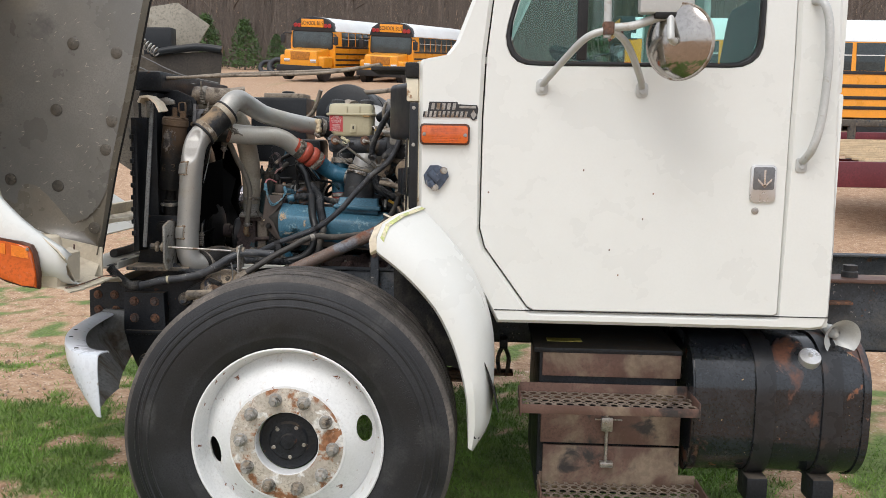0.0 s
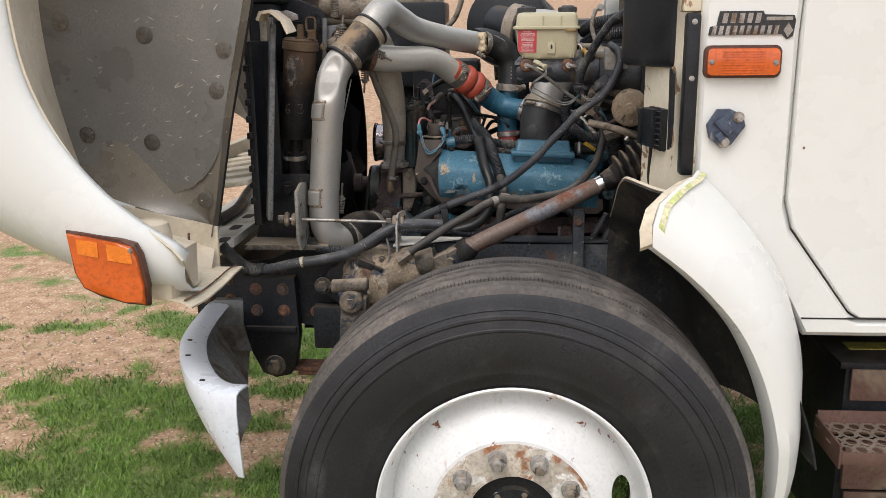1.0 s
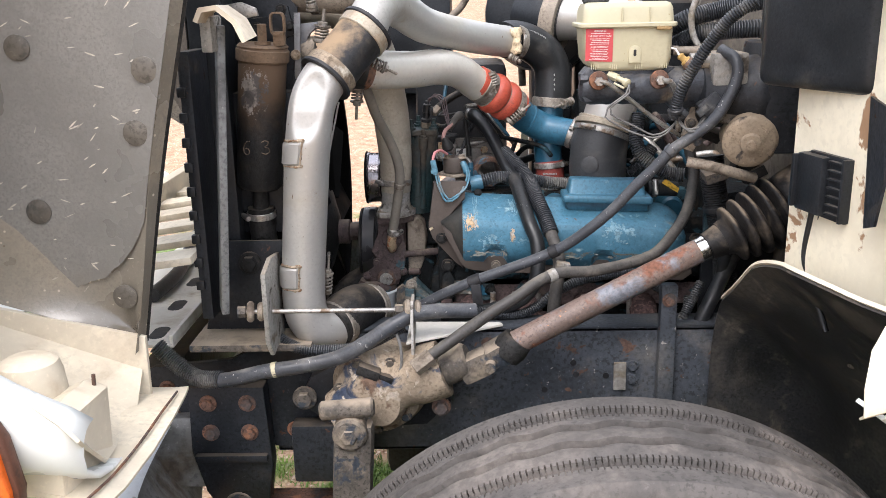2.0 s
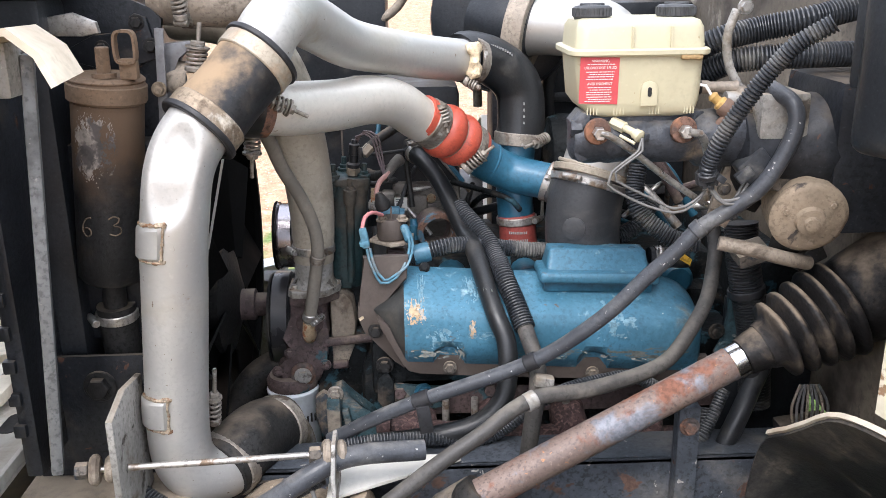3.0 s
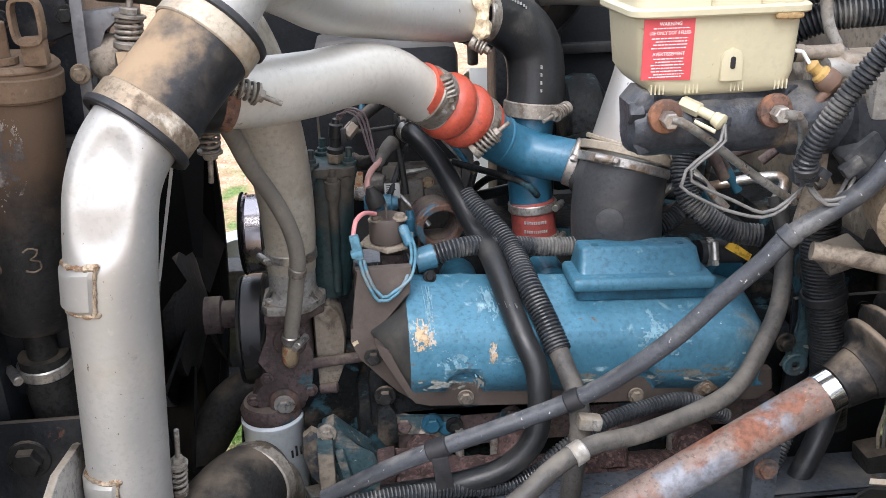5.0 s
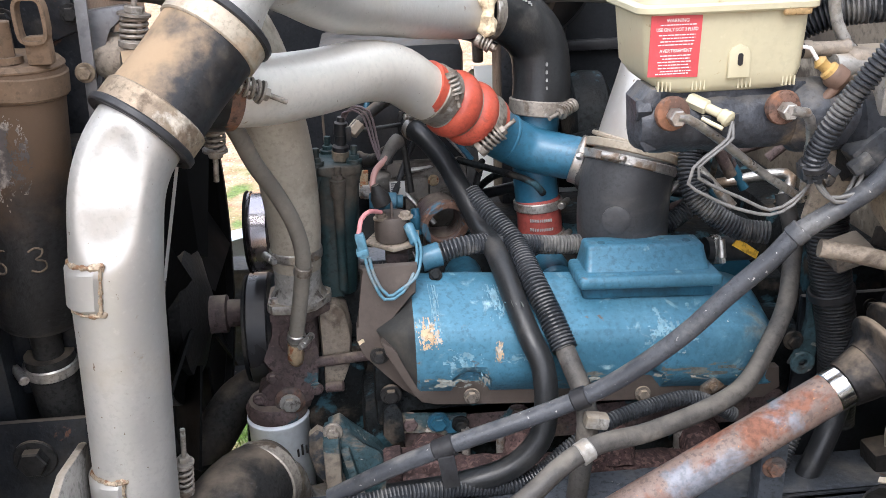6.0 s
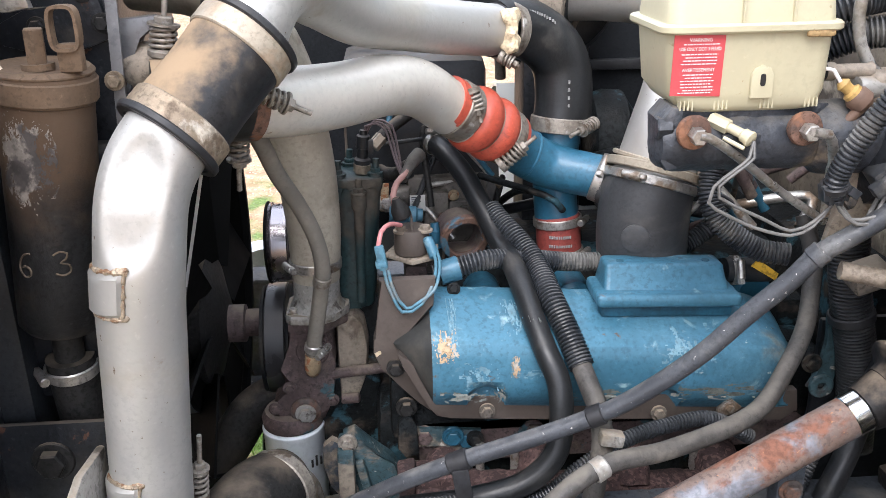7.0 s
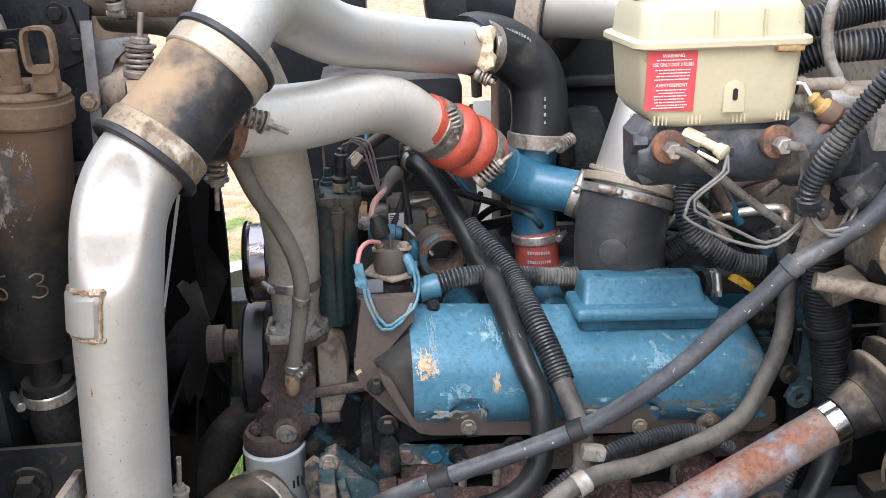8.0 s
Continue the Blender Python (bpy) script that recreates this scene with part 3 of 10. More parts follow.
def tube(pts, radius, seg=16, step=0.012, bm=None, ribs=0.0, rib_step=0.004, closed=True):
    """A pipe or hose through the points. radius: a number, or a function of the share of its length; ribs: the depth of its corrugation."""
    bm = bm or bmesh.new()
    line = spline(pts, rib_step if ribs else step)
    total, ring_list = len(line) - 1, []
    side = None
    for i, p in enumerate(line):
        way = (line[min(i + 1, total)] - line[max(i - 1, 0)]).normalized()
        if side is None:
            side = way.orthogonal().normalized()
        side = (side - way * side.dot(way)).normalized()
        up = way.cross(side)
        r = radius(i / total) if callable(radius) else radius
        if ribs and i % 3 == 2:
            r -= ribs
        ring_list.append([bm.verts.new(p + (side * math.cos(a) + up * math.sin(a)) * r) for a in (2 * math.pi * k / seg for k in range(seg))])
    for a, b in zip(ring_list, ring_list[1:]):
        for k in range(seg):
            bm.faces.new((a[k], a[(k + 1) % seg], b[(k + 1) % seg], b[k]))
    if closed:
        bm.faces.new(ring_list[0]), bm.faces.new(ring_list[-1])
    return bm


def ring(p, q, outer, inner, seg=40, bm=None, bevel=0.0015):
    """A band or washer with a hole, from p to q."""
    d = (Vector(q) - Vector(p)).length
    bm = lathe([(bevel, inner), (0, inner + bevel), (0, outer - bevel), (bevel, outer), (d - bevel, outer), (d, outer - bevel), (d, inner + bevel), (d - bevel, inner), (bevel, inner)], p, q, seg, bm, closed=False)
    bmesh.ops.remove_doubles(bm, verts=bm.verts[:], dist=1e-6)
    return bm


def coil(p, q, r, wire, turns, bm=None, seg=8):
    """A wound spring from p to q."""
    m, p = along(p, q), Vector(p)
    n = int(turns * 12)
    d = (Vector(q) - p).length
    pts = [p + m @ Vector((r * math.cos(2 * math.pi * k / 12), r * math.sin(2 * math.pi * k / 12), d * k / n)) for k in range(n + 1)]
    return tube(pts, wire, seg, 0.02, bm)


def slab(outline, normal_axis, at, depth, bevel=0.0, bm=None, turn=None):
    """A plate: an outline of two coordinates, on the plane where the axis ('x', 'y' or 'z') is at, and thick by depth along that axis."""
    bm = bm or bmesh.new()

    def put(a, b, c):
        return {'x': (c, a, b), 'y': (a, c, b), 'z': (a, b, c)}[normal_axis]
    lo = [bm.verts.new(put(a, b, at)) for a, b in outline]
    hi = [bm.verts.new(put(a, b, at + depth)) for a, b in outline]
    faces = [bm.faces.new(lo), bm.faces.new(hi[::-1])]
    for k in range(len(lo)):
        j = (k + 1) % len(lo)
        faces.append(bm.faces.new((lo[k], lo[j], hi[j], hi[k])))
    if bevel:
        edges = list({e for f in faces[:2] for e in f.edges})
        bmesh.ops.bevel(bm, geom=edges, offset=bevel, segments=2, affect='EDGES', profile=0.6)
    return bm


def loft(rows, bm=None, thick=0.0, close=False):
    """A skin over rows of points, thick by that many metres."""
    bm = bm or bmesh.new()
    vs = [[bm.verts.new(p) for p in row] for row in rows]
    faces = []
    for a, b in zip(vs, vs[1:]):
        for k in range(len(a) - (0 if close else 1)):
            j = (k + 1) % len(a)
            faces.append(bm.faces.new((a[k], a[j], b[j], b[k])))
    if thick:
        bmesh.ops.recalc_face_normals(bm, faces=faces)
        bmesh.ops.solidify(bm, geom=faces, thickness=thick)
    return bm


def rounded(x0, z0, x1, z1, r, n=5):
    """The outline of a rectangle with round corners."""
    out = []
    for cx, cz, a0 in ((x1 - r, z1 - r, 0), (x0 + r, z1 - r, 90), (x0 + r, z0 + r, 180), (x1 - r, z0 + r, 270)):
        out += [(cx + r * math.cos(radians(a0 + 90 * k / n)), cz + r * math.sin(radians(a0 + 90 * k / n))) for k in range(n + 1)]
    return out


def smooth2(pts, n=6):
    """A smooth open curve through points of two coordinates."""
    line = []
    ext = [tuple(2 * a - b for a, b in zip(pts[0], pts[1])), *pts, tuple(2 * a - b for a, b in zip(pts[-1], pts[-2]))]
    for i in range(1, len(ext) - 2):
        a, b, c, d = ext[i - 1:i + 3]
        for k in range(n):
            t = k / n
            line.append(tuple(0.5 * (2 * q + (r - p) * t + (2 * p - 5 * q + 4 * r - s) * t * t + (3 * q - p - 3 * r + s) * t ** 3) for p, q, r, s in zip(a, b, c, d)))
    return line + [tuple(pts[-1])]


def lettering(text, size, m, depth=0.0004, bm=None, squeeze=1.0):
    """Letters of the built-in font, lying in the plane of the pose m, centred."""
    bm = bm or bmesh.new()
    cu = bpy.data.curves.new("letters", 'FONT')
    cu.body, cu.size, cu.extrude, cu.align_x, cu.align_y = text, size, depth, 'CENTER', 'CENTER'
    cu.resolution_u = 3
    ob = bpy.data.objects.new("letters", cu)
    me = bpy.data.meshes.new_from_object(ob)
    me.transform(m @ Matrix.Diagonal((squeeze, 1, 1, 1)))
    bm.from_mesh(me)
    bpy.data.objects.remove(ob), bpy.data.curves.remove(cu), bpy.data.meshes.remove(me)
    return bm


def bolt(p, q, head=0.008, bm=None, washer=True):
    """A hexagon head on a washer; p lies on the surface and q points outwards."""
    p, way = Vector(p), (Vector(q) - Vector(p)).normalized()
    if washer:
        bm = rod(p - way * head * 0.3, p + way * head * 0.22, head * 1.45, 18, bm, head * 0.08)
    return hexagon(p, p + way * head * 0.95, head, bm)


def worm_clamp(parent, at, way, r, width=0.012, screw=(0, -1, 0.3), name="hose_clamp"):
    """A bright band round a hose, with its screw housing."""
    at, way = Vector(at), Vector(way).normalized()
    band = part(name, ring(at - way * width / 2, at + way * width / 2, r + 0.0022, r - 0.001), STEEL, parent)
    out = Vector(screw)
    out = (out - way * out.dot(way)).normalized()
    side = way.cross(out)
    c = at + out * (r + 0.006)
    bm = rod(c - side * 0.014, c + side * 0.012, 0.0055, 12, None, 0.001)
    hexagon(c + side * 0.012, c + side * 0.019, 0.0048, bm)
    part("clamp_screw", bm, STEEL, band)
    return band


def spring_clamp(parent, at, way, r, width=0.02, screw=(0, -1, 0.3), swing=1, name="band_clamp", material=None):
    """A wide T-bolt band whose bolt is kept tight by a coil spring."""
    at, way = Vector(at), Vector(way).normalized()
    band = part(name, ring(at - way * width / 2, at + way * width / 2, r + 0.003, r - 0.001), material or CLAMP_DIRTY, parent)
    out = Vector(screw)
    out = (out - way * out.dot(way)).normalized()
    side = way.cross(out) * swing
    c = at + out * (r + 0.009)
    bm = rod(c - side * 0.016, c - side * 0.008, 0.0095, 16, None, 0.001)
    part("trunnion", rod(c - side * 0.02 - way * 0.009, c - side * 0.02 + way * 0.009, 0.005, 12, bm), CLAMP_DIRTY, band)
    part("clamp_spring", coil(c - side * 0.008, c + side * 0.022, 0.0082, 0.0021, 5), CLAMP_DIRTY, band)
    bm = rod(c - side * 0.02, c + side * 0.062, 0.0032, 10)
    rod(c + side * 0.022, c + side * 0.0245, 0.0105, 18, bm)
    hexagon(c + side * 0.0245, c + side * 0.031, 0.0066, bm)
    part("clamp_bolt", bm, CLAMP_DIRTY, band)
    return band


def spring_bolt(parent, p, q, turns=5, coil_share=0.5, r=0.0085, material=None):
    """A clamp's long bolt from its trunnion at p to its tip at q, with the coil spring, washer and nut on it."""
    p, q = Vector(p), Vector(q)
    way = (q - p).normalized()
    run = (q - p).length
    metal = material or CLAMP_DIRTY
    end = p + way * run * coil_share
    bm = rod(p, q, 0.0030, 10)
    rod(end, end + way * 0.0025, r * 1.3, 18, bm)
    hexagon(end + way * 0.0025, end + way * 0.0095, r * 0.80, bm)
    shank = part("clamp_bolt", bm, metal, parent)
    part("clamp_spring", coil(p, end, r, 0.0020, turns), metal, shank)
    part("trunnion", rod(p - way * 0.004, p + way * 0.003, r * 1.2, 16, None, 0.001), metal, shank)
    return shank


def caked(bm, much, size):
    """Lumps of dirt and casting roughness on a mesh."""
    bm.normal_update()
    for v in bm.verts:
        v.co += v.normal * much * noise.noise(v.co * size)
    return bm


# ---- ground: a flat yard that climbs behind the truck to a wooded hill ----
def height(x, y):
    z = 0.0
    if y > 2.2:
        z += 0.113 * (y - 2.2) ** 2 / (y - 2.2 + 1.2)
    if y > 62:
        z += 0.22 * (y - 62) ** 2 / (y - 62 + 25)
    z += 0.05 * max(0.0, min(1.0, (abs(x) + abs(y) - 6) / 20)) * noise.noise((x * 0.3, y * 0.3, 0))
    return min(z, 60.0) + 0.012 * noise.noise((x * 2.1, y * 2.1, 3.0))


def grass_here(x, y):
    """How far a spot is grown over: 0 bare gravel, 1 grass."""
    v = noise.noise((x * 0.55 + 3.1, y * 0.9 + 1.7, 0.0)) + 0.6 * noise.noise((x * 1.7, y * 2.3, 5.0)) + 0.62 * noise.noise((x * 5.5, y * 6.5, 9.0)) + 0.3 * noise.noise((x * 15, y * 17, 2.0))
    v += 0.16 * min(1.0, max(0.0, (-0.5 - x) / 0.4))
    v += 0.5 * math.exp(-((x + 0.1) ** 2 / 0.5 + (y + 0.1) ** 2 / 0.9)) + 0.35 * math.exp(-((x - 1.2) ** 2 / 1.0 + (y - 1.0) ** 2))
    v += 0.18 * math.exp(-((y + 0.3) / 0.6) ** 2)
    v -= 0.9 * min(1.0, max(0.0, (y - 3.2) / 2.5, (-2.0 - y) / 1.0, (abs(x) - 3.5) / 1.0))
    return max(0.0, min(1.0, (v + 0.12) / 0.44))


def spaced(fine_from, fine_to, step, far):
    """Coordinates that are dense in the middle and open out towards the distance."""
    mid = list(np.arange(fine_from, fine_to + step / 2, step))
    lo, hi, d = [], [], step
    a, b = fine_from, fine_to
    while a > -far or b < far:
        d *= 1.22
        a, b = a - d, b + d
        lo.insert(0, max(a, -far)), hi.append(min(b, far))
    return lo + mid + hi


gx, gy = spaced(-4.5, 4.5, 0.06, 900), spaced(-3.0, 5.5, 0.06, 900)
bm = bmesh.new()
rows = [[bm.verts.new((x, y, height(x, y))) for x in gx] for y in gy]
for ra, rb in zip(rows, rows[1:]):
    for k in range(len(gx) - 1):
        bm.faces.new((ra[k], ra[k + 1], rb[k + 1], rb[k]))
ground = part("ground", bm, GROUND, None, "", 180)
tagged(ground, "reddish gravel yard with patches of short green grass", "ground", kind="structure")
mask = ground.data.attributes.new("grass", 'FLOAT', 'POINT')
mask.data.foreach_set("value", [grass_here(x, y) for y in gy for x in gx])

# blades of grass, thickest where the yard is grown over
rng = random.Random(4)
verts, faces = [], []
while len(faces) < 170000:
    x, y = rng.uniform(-3.5, 2.6), rng.uniform(-1.8, 2.9)
    away = max(abs(x + 0.45) - 2.2, abs(y - 0.55) - 1.5, 0.0)
    if rng.random() > (grass_here(x, y) * 0.97 + 0.015) * max(0.0, 1 - away / 0.9):
        continue
    z, a, tall = height(x, y) - 0.004, rng.uniform(0, 6.28), rng.uniform(0.012, 0.038)
    w, lean = rng.uniform(0.0018, 0.004), rng.uniform(0.3, 1.0) * tall
    ca, sa, b = math.cos(a), math.sin(a), rng.uniform(0, 6.28)
    i = len(verts)
    verts += [(x - ca * w, y - sa * w, z), (x + ca * w, y + sa * w, z), (x + lean * math.cos(b), y + lean * math.sin(b), z + tall)]
    faces.append((i, i + 1, i + 2))
me = bpy.data.meshes.new("grass")
me.from_pydata(verts, [], faces)
me.materials.append(GRASS)
tagged(new("grass", me), "short green and straw-coloured grass in patches", "grass", kind="stuff")

# loose stones on the bare gravel
bm = bmesh.new()
for _ in range(2600):
    x, y = rng.uniform(-3.2, 0.2), rng.uniform(-1.2, 2.6)
    if grass_here(x, y) > 0.35:
        continue
    r = 0.003 + 0.011 * rng.random() ** 3
    bmesh.ops.create_icosphere(bm, subdivisions=1, radius=1, matrix=pose(x, y, height(x, y) + r * 0.2, rng.uniform(0, 90), rng.uniform(0, 90), rng.uniform(0, 360)) @ Matrix.Diagonal((r * 1.4, r, r * 0.7, 1)))
tagged(part("pebbles", bm, STONE), "loose pale pebbles scattered on the gravel", "pebbles", kind="stuff")
leaf = bmesh.new()
for k in range(7):
    box((-0.76 + 0.03 * k, -0.32 + rng.uniform(-0.02, 0.02), 0.02), (-0.70 + 0.03 * k, -0.30 + rng.uniform(0, 0.03), 0.026), 0.002, leaf, rot(rng.uniform(-30, 30), rng.uniform(-20, 20), rng.uniform(-50, 50)))
tagged(part("dead_leaf", leaf, RUSTY), "brown curled dead leaves lying on the grass", "leaf litter")


# ---- the truck: cab, fender, hood, wheel, frame ----
truck = thing("truck", (1.0, 1.0, 0.0), "white conventional truck with its hood tilted forward", "truck")


def ray_out(outline, cx, cz, a):
    """How far an outline lies from a middle in the direction a."""
    dx, dz, best = math.cos(a), math.sin(a), None
    for (x0, z0), (x1, z1) in zip(outline, outline[1:] + outline[:1]):
        ex, ez = x1 - x0, z1 - z0
        det = ex * dz - ez * dx
        if abs(det) < 1e-12:
            continue
        t = (ex * (z0 - cz) - ez * (x0 - cx)) / det * -1
        t = ((x0 - cx) * -ez + (z0 - cz) * ex) / det
        u = ((x0 - cx) * dz - (z0 - cz) * dx) / -det
        if t > 0 and -1e-6 <= u <= 1 + 1e-6 and (best is None or t < best):
            best = t
    return best


def framed(outer, inner, cx, cz, y, depth, bevel=0.006, n=96):
    """A plate across y with a hole in it, both outlines seen from the middle."""
    turns = sorted({round(2 * math.pi * k / n, 5) for k in range(n)} | {round(math.atan2(z - cz, x - cx) % (2 * math.pi), 5) for x, z in outer + inner})
    bm = bmesh.new()
    rings = []
    for out, dy, shrink in ((outer, bevel, 0), (outer, 0, bevel), (inner, 0, -bevel), (inner, bevel, 0), (inner, depth, 0), (outer, depth, 0)):
        row = []
        for a in turns:
            d = ray_out(out, cx, cz, a) - shrink
            row.append(bm.verts.new((cx + d * math.cos(a), y + dy * (1 if depth > 0 else -1), cz + d * math.sin(a))))
        rings.append(row)
    rings.append(rings[0])
    for a, b in zip(rings, rings[1:]):
        for k in range(len(turns)):
            j = (k + 1) % len(turns)
            bm.faces.new((a[k], a[j], b[j], b[k]))
    return bm


CAB_SIDE = [(0.383, 1.16), (0.379, 1.665), (0.386, 1.684), (0.41, 1.69), (0.462, 1.700), (0.492, 1.74), (0.56, 1.92), (0.80, 2.44), (0.88, 2.50), (1.0, 2.53), (1.56, 2.53), (1.64, 2.46), (1.668, 1.89), (1.692, 1.126), (1.690, 0.90), (1.675, 0.862), (1.64, 0.856), (0.64, 0.856), (0.60, 0.93), (0.50, 1.08)]
DOOR = [(0.580, 1.16), (0.582, 1.50), (0.590, 1.70), (0.612, 1.90), (0.86, 2.40), (0.93, 2.44), (1.48, 2.44), (1.525, 2.39), (1.531, 1.70), (1.525, 0.907), (1.515, 0.901), (0.755, 0.899), (0.735, 0.912), (0.597, 1.10)]
WINDOW = [(0.658, 1.765), (0.662, 1.735), (0.674, 1.708), (0.694, 1.690), (0.72, 1.682), (0.76, 1.680), (1.33, 1.682), (1.365, 1.685), (1.393, 1.697), (1.412, 1.716), (1.422, 1.742), (1.425, 1.78), (1.43, 2.28), (1.40, 2.34), (0.93, 2.34), (0.88, 2.30), (0.68, 1.86), (0.664, 1.80)]


def scaled(outline, d, cx=1.05, cz=1.7):
    """An outline pushed outwards by d metres."""
    return [(x + d * (x - cx) / math.hypot(x - cx, z - cz), z + d * (z - cz) / math.hypot(x - cx, z - cz)) for x, z in outline]


cab = part("cab", framed(CAB_SIDE, scaled(DOOR, 0.005), 1.05, 1.7, 0.0, 0.05, 0.012), WHITE_PAINT, truck)
part("far_side", framed(CAB_SIDE, scaled(WINDOW, 0.0), 1.05, 2.0, 2.03, -0.05, 0.012), WHITE_PAINT, cab)
part("roof", box((0.84, 0.0, 2.50), (1.64, 2.03, 2.545), 0.02), WHITE_PAINT, cab)
part("floor_pan", box((0.60, 0.05, 0.87), (1.66, 1.98, 0.92), 0.008), BLACK_PAINT, cab)
bm = box((1.655, 0.012, 0.862), (1.693, 2.018, 1.60), 0.012)
box((1.645, 0.012, 2.2), (1.67, 2.018, 2.52), 0.01, bm)
box((1.65, 0.012, 1.6), (1.685, 0.35, 2.2), 0.006, bm)
box((1.65, 1.68, 1.6), (1.685, 2.018, 2.2), 0.006, bm)
part("rear_wall", bm, WHITE_PAINT, cab)
part("jamb", framed(scaled(DOOR, 0.03), scaled(DOOR, -0.07), 1.05, 1.7, 0.052, 0.05), GLASS_DARK, cab)
part("sill_joint", box((0.63, -0.0015, 0.8975), (1.685, 0.004, 0.9005)), GLASS_DARK, cab)
part("cowl_top", loft([[(0.38, 0.03, 1.66), (0.38, 1.0, 1.70), (0.38, 2.0, 1.66)], [(0.60, 0.03, 1.70), (0.58, 1.0, 1.75), (0.60, 2.0, 1.70)]], thick=0.02), WHITE_PAINT, cab)
bm = box((0.50, 0.06, 1.20), (0.90, 1.97, 1.62), 0.05)
part("dashboard", bm, TRIM_VINYL, cab)
part("windscreen", loft([[(0.50, 0.06, 1.72), (0.46, 1.0, 1.74), (0.50, 1.97, 1.72)], [(0.84, 0.10, 2.46), (0.80, 1.0, 2.47), (0.84, 1.93, 2.46)]], thick=0.005), CAB_GLASS, cab)
part("windscreen_frame", tube([(0.495, 0.05, 1.71), (0.84, 0.09, 2.47)], 0.014), GLASS_DARK, cab)
bm = lathe([(0, 0.012), (0.32, 0.012)], (0.86, 0.48, 1.38), (1.02, 0.48, 1.66))
ringpts = [Vector((1.02, 0.48, 1.66)) + along((0.86, 0, 1.38), (1.02, 0, 1.66)) @ Vector((0.22 * math.cos(a), 0.22 * math.sin(a), 0)) for a in (2 * math.pi * k / 32 for k in range(33))]
tube(ringpts, 0.014, 10, 0.03, bm)
for k in range(3):
    rod((1.02, 0.48, 1.66), ringpts[5 + 10 * k], 0.008, 8, bm)
part("steering_wheel", bm, GLASS_DARK, cab)
bm = box((1.12, 0.22, 0.92), (1.58, 0.72, 1.36), 0.05)
box((1.46, 0.22, 1.3), (1.6, 0.72, 1.95), 0.05, bm, rot(0, 8, 0))
part("seat", bm, TRIM_VINYL, cab)

# door with its window, handle and bracketed mirror
door = part("door", framed(DOOR, scaled(WINDOW, 0.012, 1.05, 2.0), 1.05, 2.0, -0.001, 0.045, 0.004), WHITE_PAINT, truck)
bm = slab([(0.60, 1.12), (0.76, 0.92), (1.51, 0.92), (1.51, 1.66), (0.62, 1.66)], 'y', 0.05, 0.03)
part("inner_panel", bm, TRIM_VINYL, door)
part("window_seal", framed(scaled(WINDOW, 0.013, 1.05, 2.0), scaled(WINDOW, -0.004, 1.05, 2.0), 1.05, 2.0, -0.004, 0.02, 0.005), GLASS_DARK, door)
part("window_pane", slab(scaled(WINDOW, -0.008, 1.05, 2.0), 'y', 0.012, 0.004), CAB_GLASS, door)
part("vent_bar", box((0.866, 0.004, 1.69), (0.898, 0.022, 2.34), 0.005), GLASS_DARK, door)
handle = part("door_handle", slab(rounded(1.416, 1.262, 1.495, 1.377, 0.012), 'y', -0.010, 0.010, 0.004), SATIN, door, "satin steel paddle handle")
part("paddle", slab(rounded(1.424, 1.300, 1.488, 1.370, 0.006), 'y', -0.013, 0.008, 0.002), PADDLE, handle, "grey recessed handle paddle")
bm = slab([(1.455, 1.362), (1.461, 1.362), (1.461, 1.31), (1.455, 1.31)], 'y', -0.0145, 0.003)
for s in (-1, 1):
    slab([(1.458, 1.306), (1.458, 1.314), (1.458 + s * 0.022, 1.336), (1.458 + s * 0.022, 1.328)], 'y', -0.0145, 0.003, 0, bm)
part("emblem", bm, CHROME, handle)
part("keyhole", lathe([(0, 0.011), (0.003, 0.011), (0.004, 0.008)], (1.437, 0, 1.233), (1.437, -1, 1.233), 24), STEEL, door)
bm = bmesh.new()
for x, z in ((0.604, 1.275), (0.99, 1.10), (1.09, 1.2), (1.02, 1.02), (0.9, 1.35), (1.12, 1.28)):
    bmesh.ops.create_icosphere(bm, subdivisions=1, radius=0.003, matrix=pose(x, -0.001, z) @ Matrix.Diagonal((1, 0.4, 1.2, 1)))
part("paint_chips", bm, RUSTY, door)
mirror = part("mirror", tube([(0.762, -0.004, 1.612), (0.785, -0.05, 1.64), (0.85, -0.16, 1.715), (0.885, -0.195, 1.742), (0.932, -0.2, 1.757)], 0.0105), PAINTED_GREY, truck, "round polished mirror on a grey tube bracket")
part("brace", tube([(1.070, -0.004, 1.607), (1.055, -0.04, 1.64), (1.0, -0.15, 1.715), (0.955, -0.195, 1.750), (0.93, -0.2, 1.757)], 0.0105), PAINTED_GREY, mirror)
part("post", rod((0.930, -0.2, 1.735), (0.925, -0.2, 2.2), 0.011), PAINTED_GREY, mirror)
part("arm", tube([(0.93, -0.2, 1.762), (1.0, -0.205, 1.768), (1.07, -0.215, 1.79), (1.12, -0.225, 1.80), (1.15, -0.225, 1.825), (1.158, -0.225, 1.90)], 0.012), PAINTED_GREY, mirror)
part("bracket_block", box((0.917, -0.218, 1.742), (0.948, -0.182, 1.778), 0.004), RUSTY, mirror)
for x, z in ((0.762, 1.607), (1.070, 1.602)):
    bm = slab(rounded(x - 0.019, z - 0.026, x + 0.019, z + 0.022, 0.014), 'y', -0.006, 0.006, 0.002)
    part("foot_plate", bolt((x, -0.006, z - 0.008), (x, -1, z - 0.008), 0.008, bm), PAINTED_GREY, mirror)
M0, M1 = Vector((1.135, -0.225, 1.722)), Vector((0.86, -0.52, 1.70))
face = along(M0, M1)
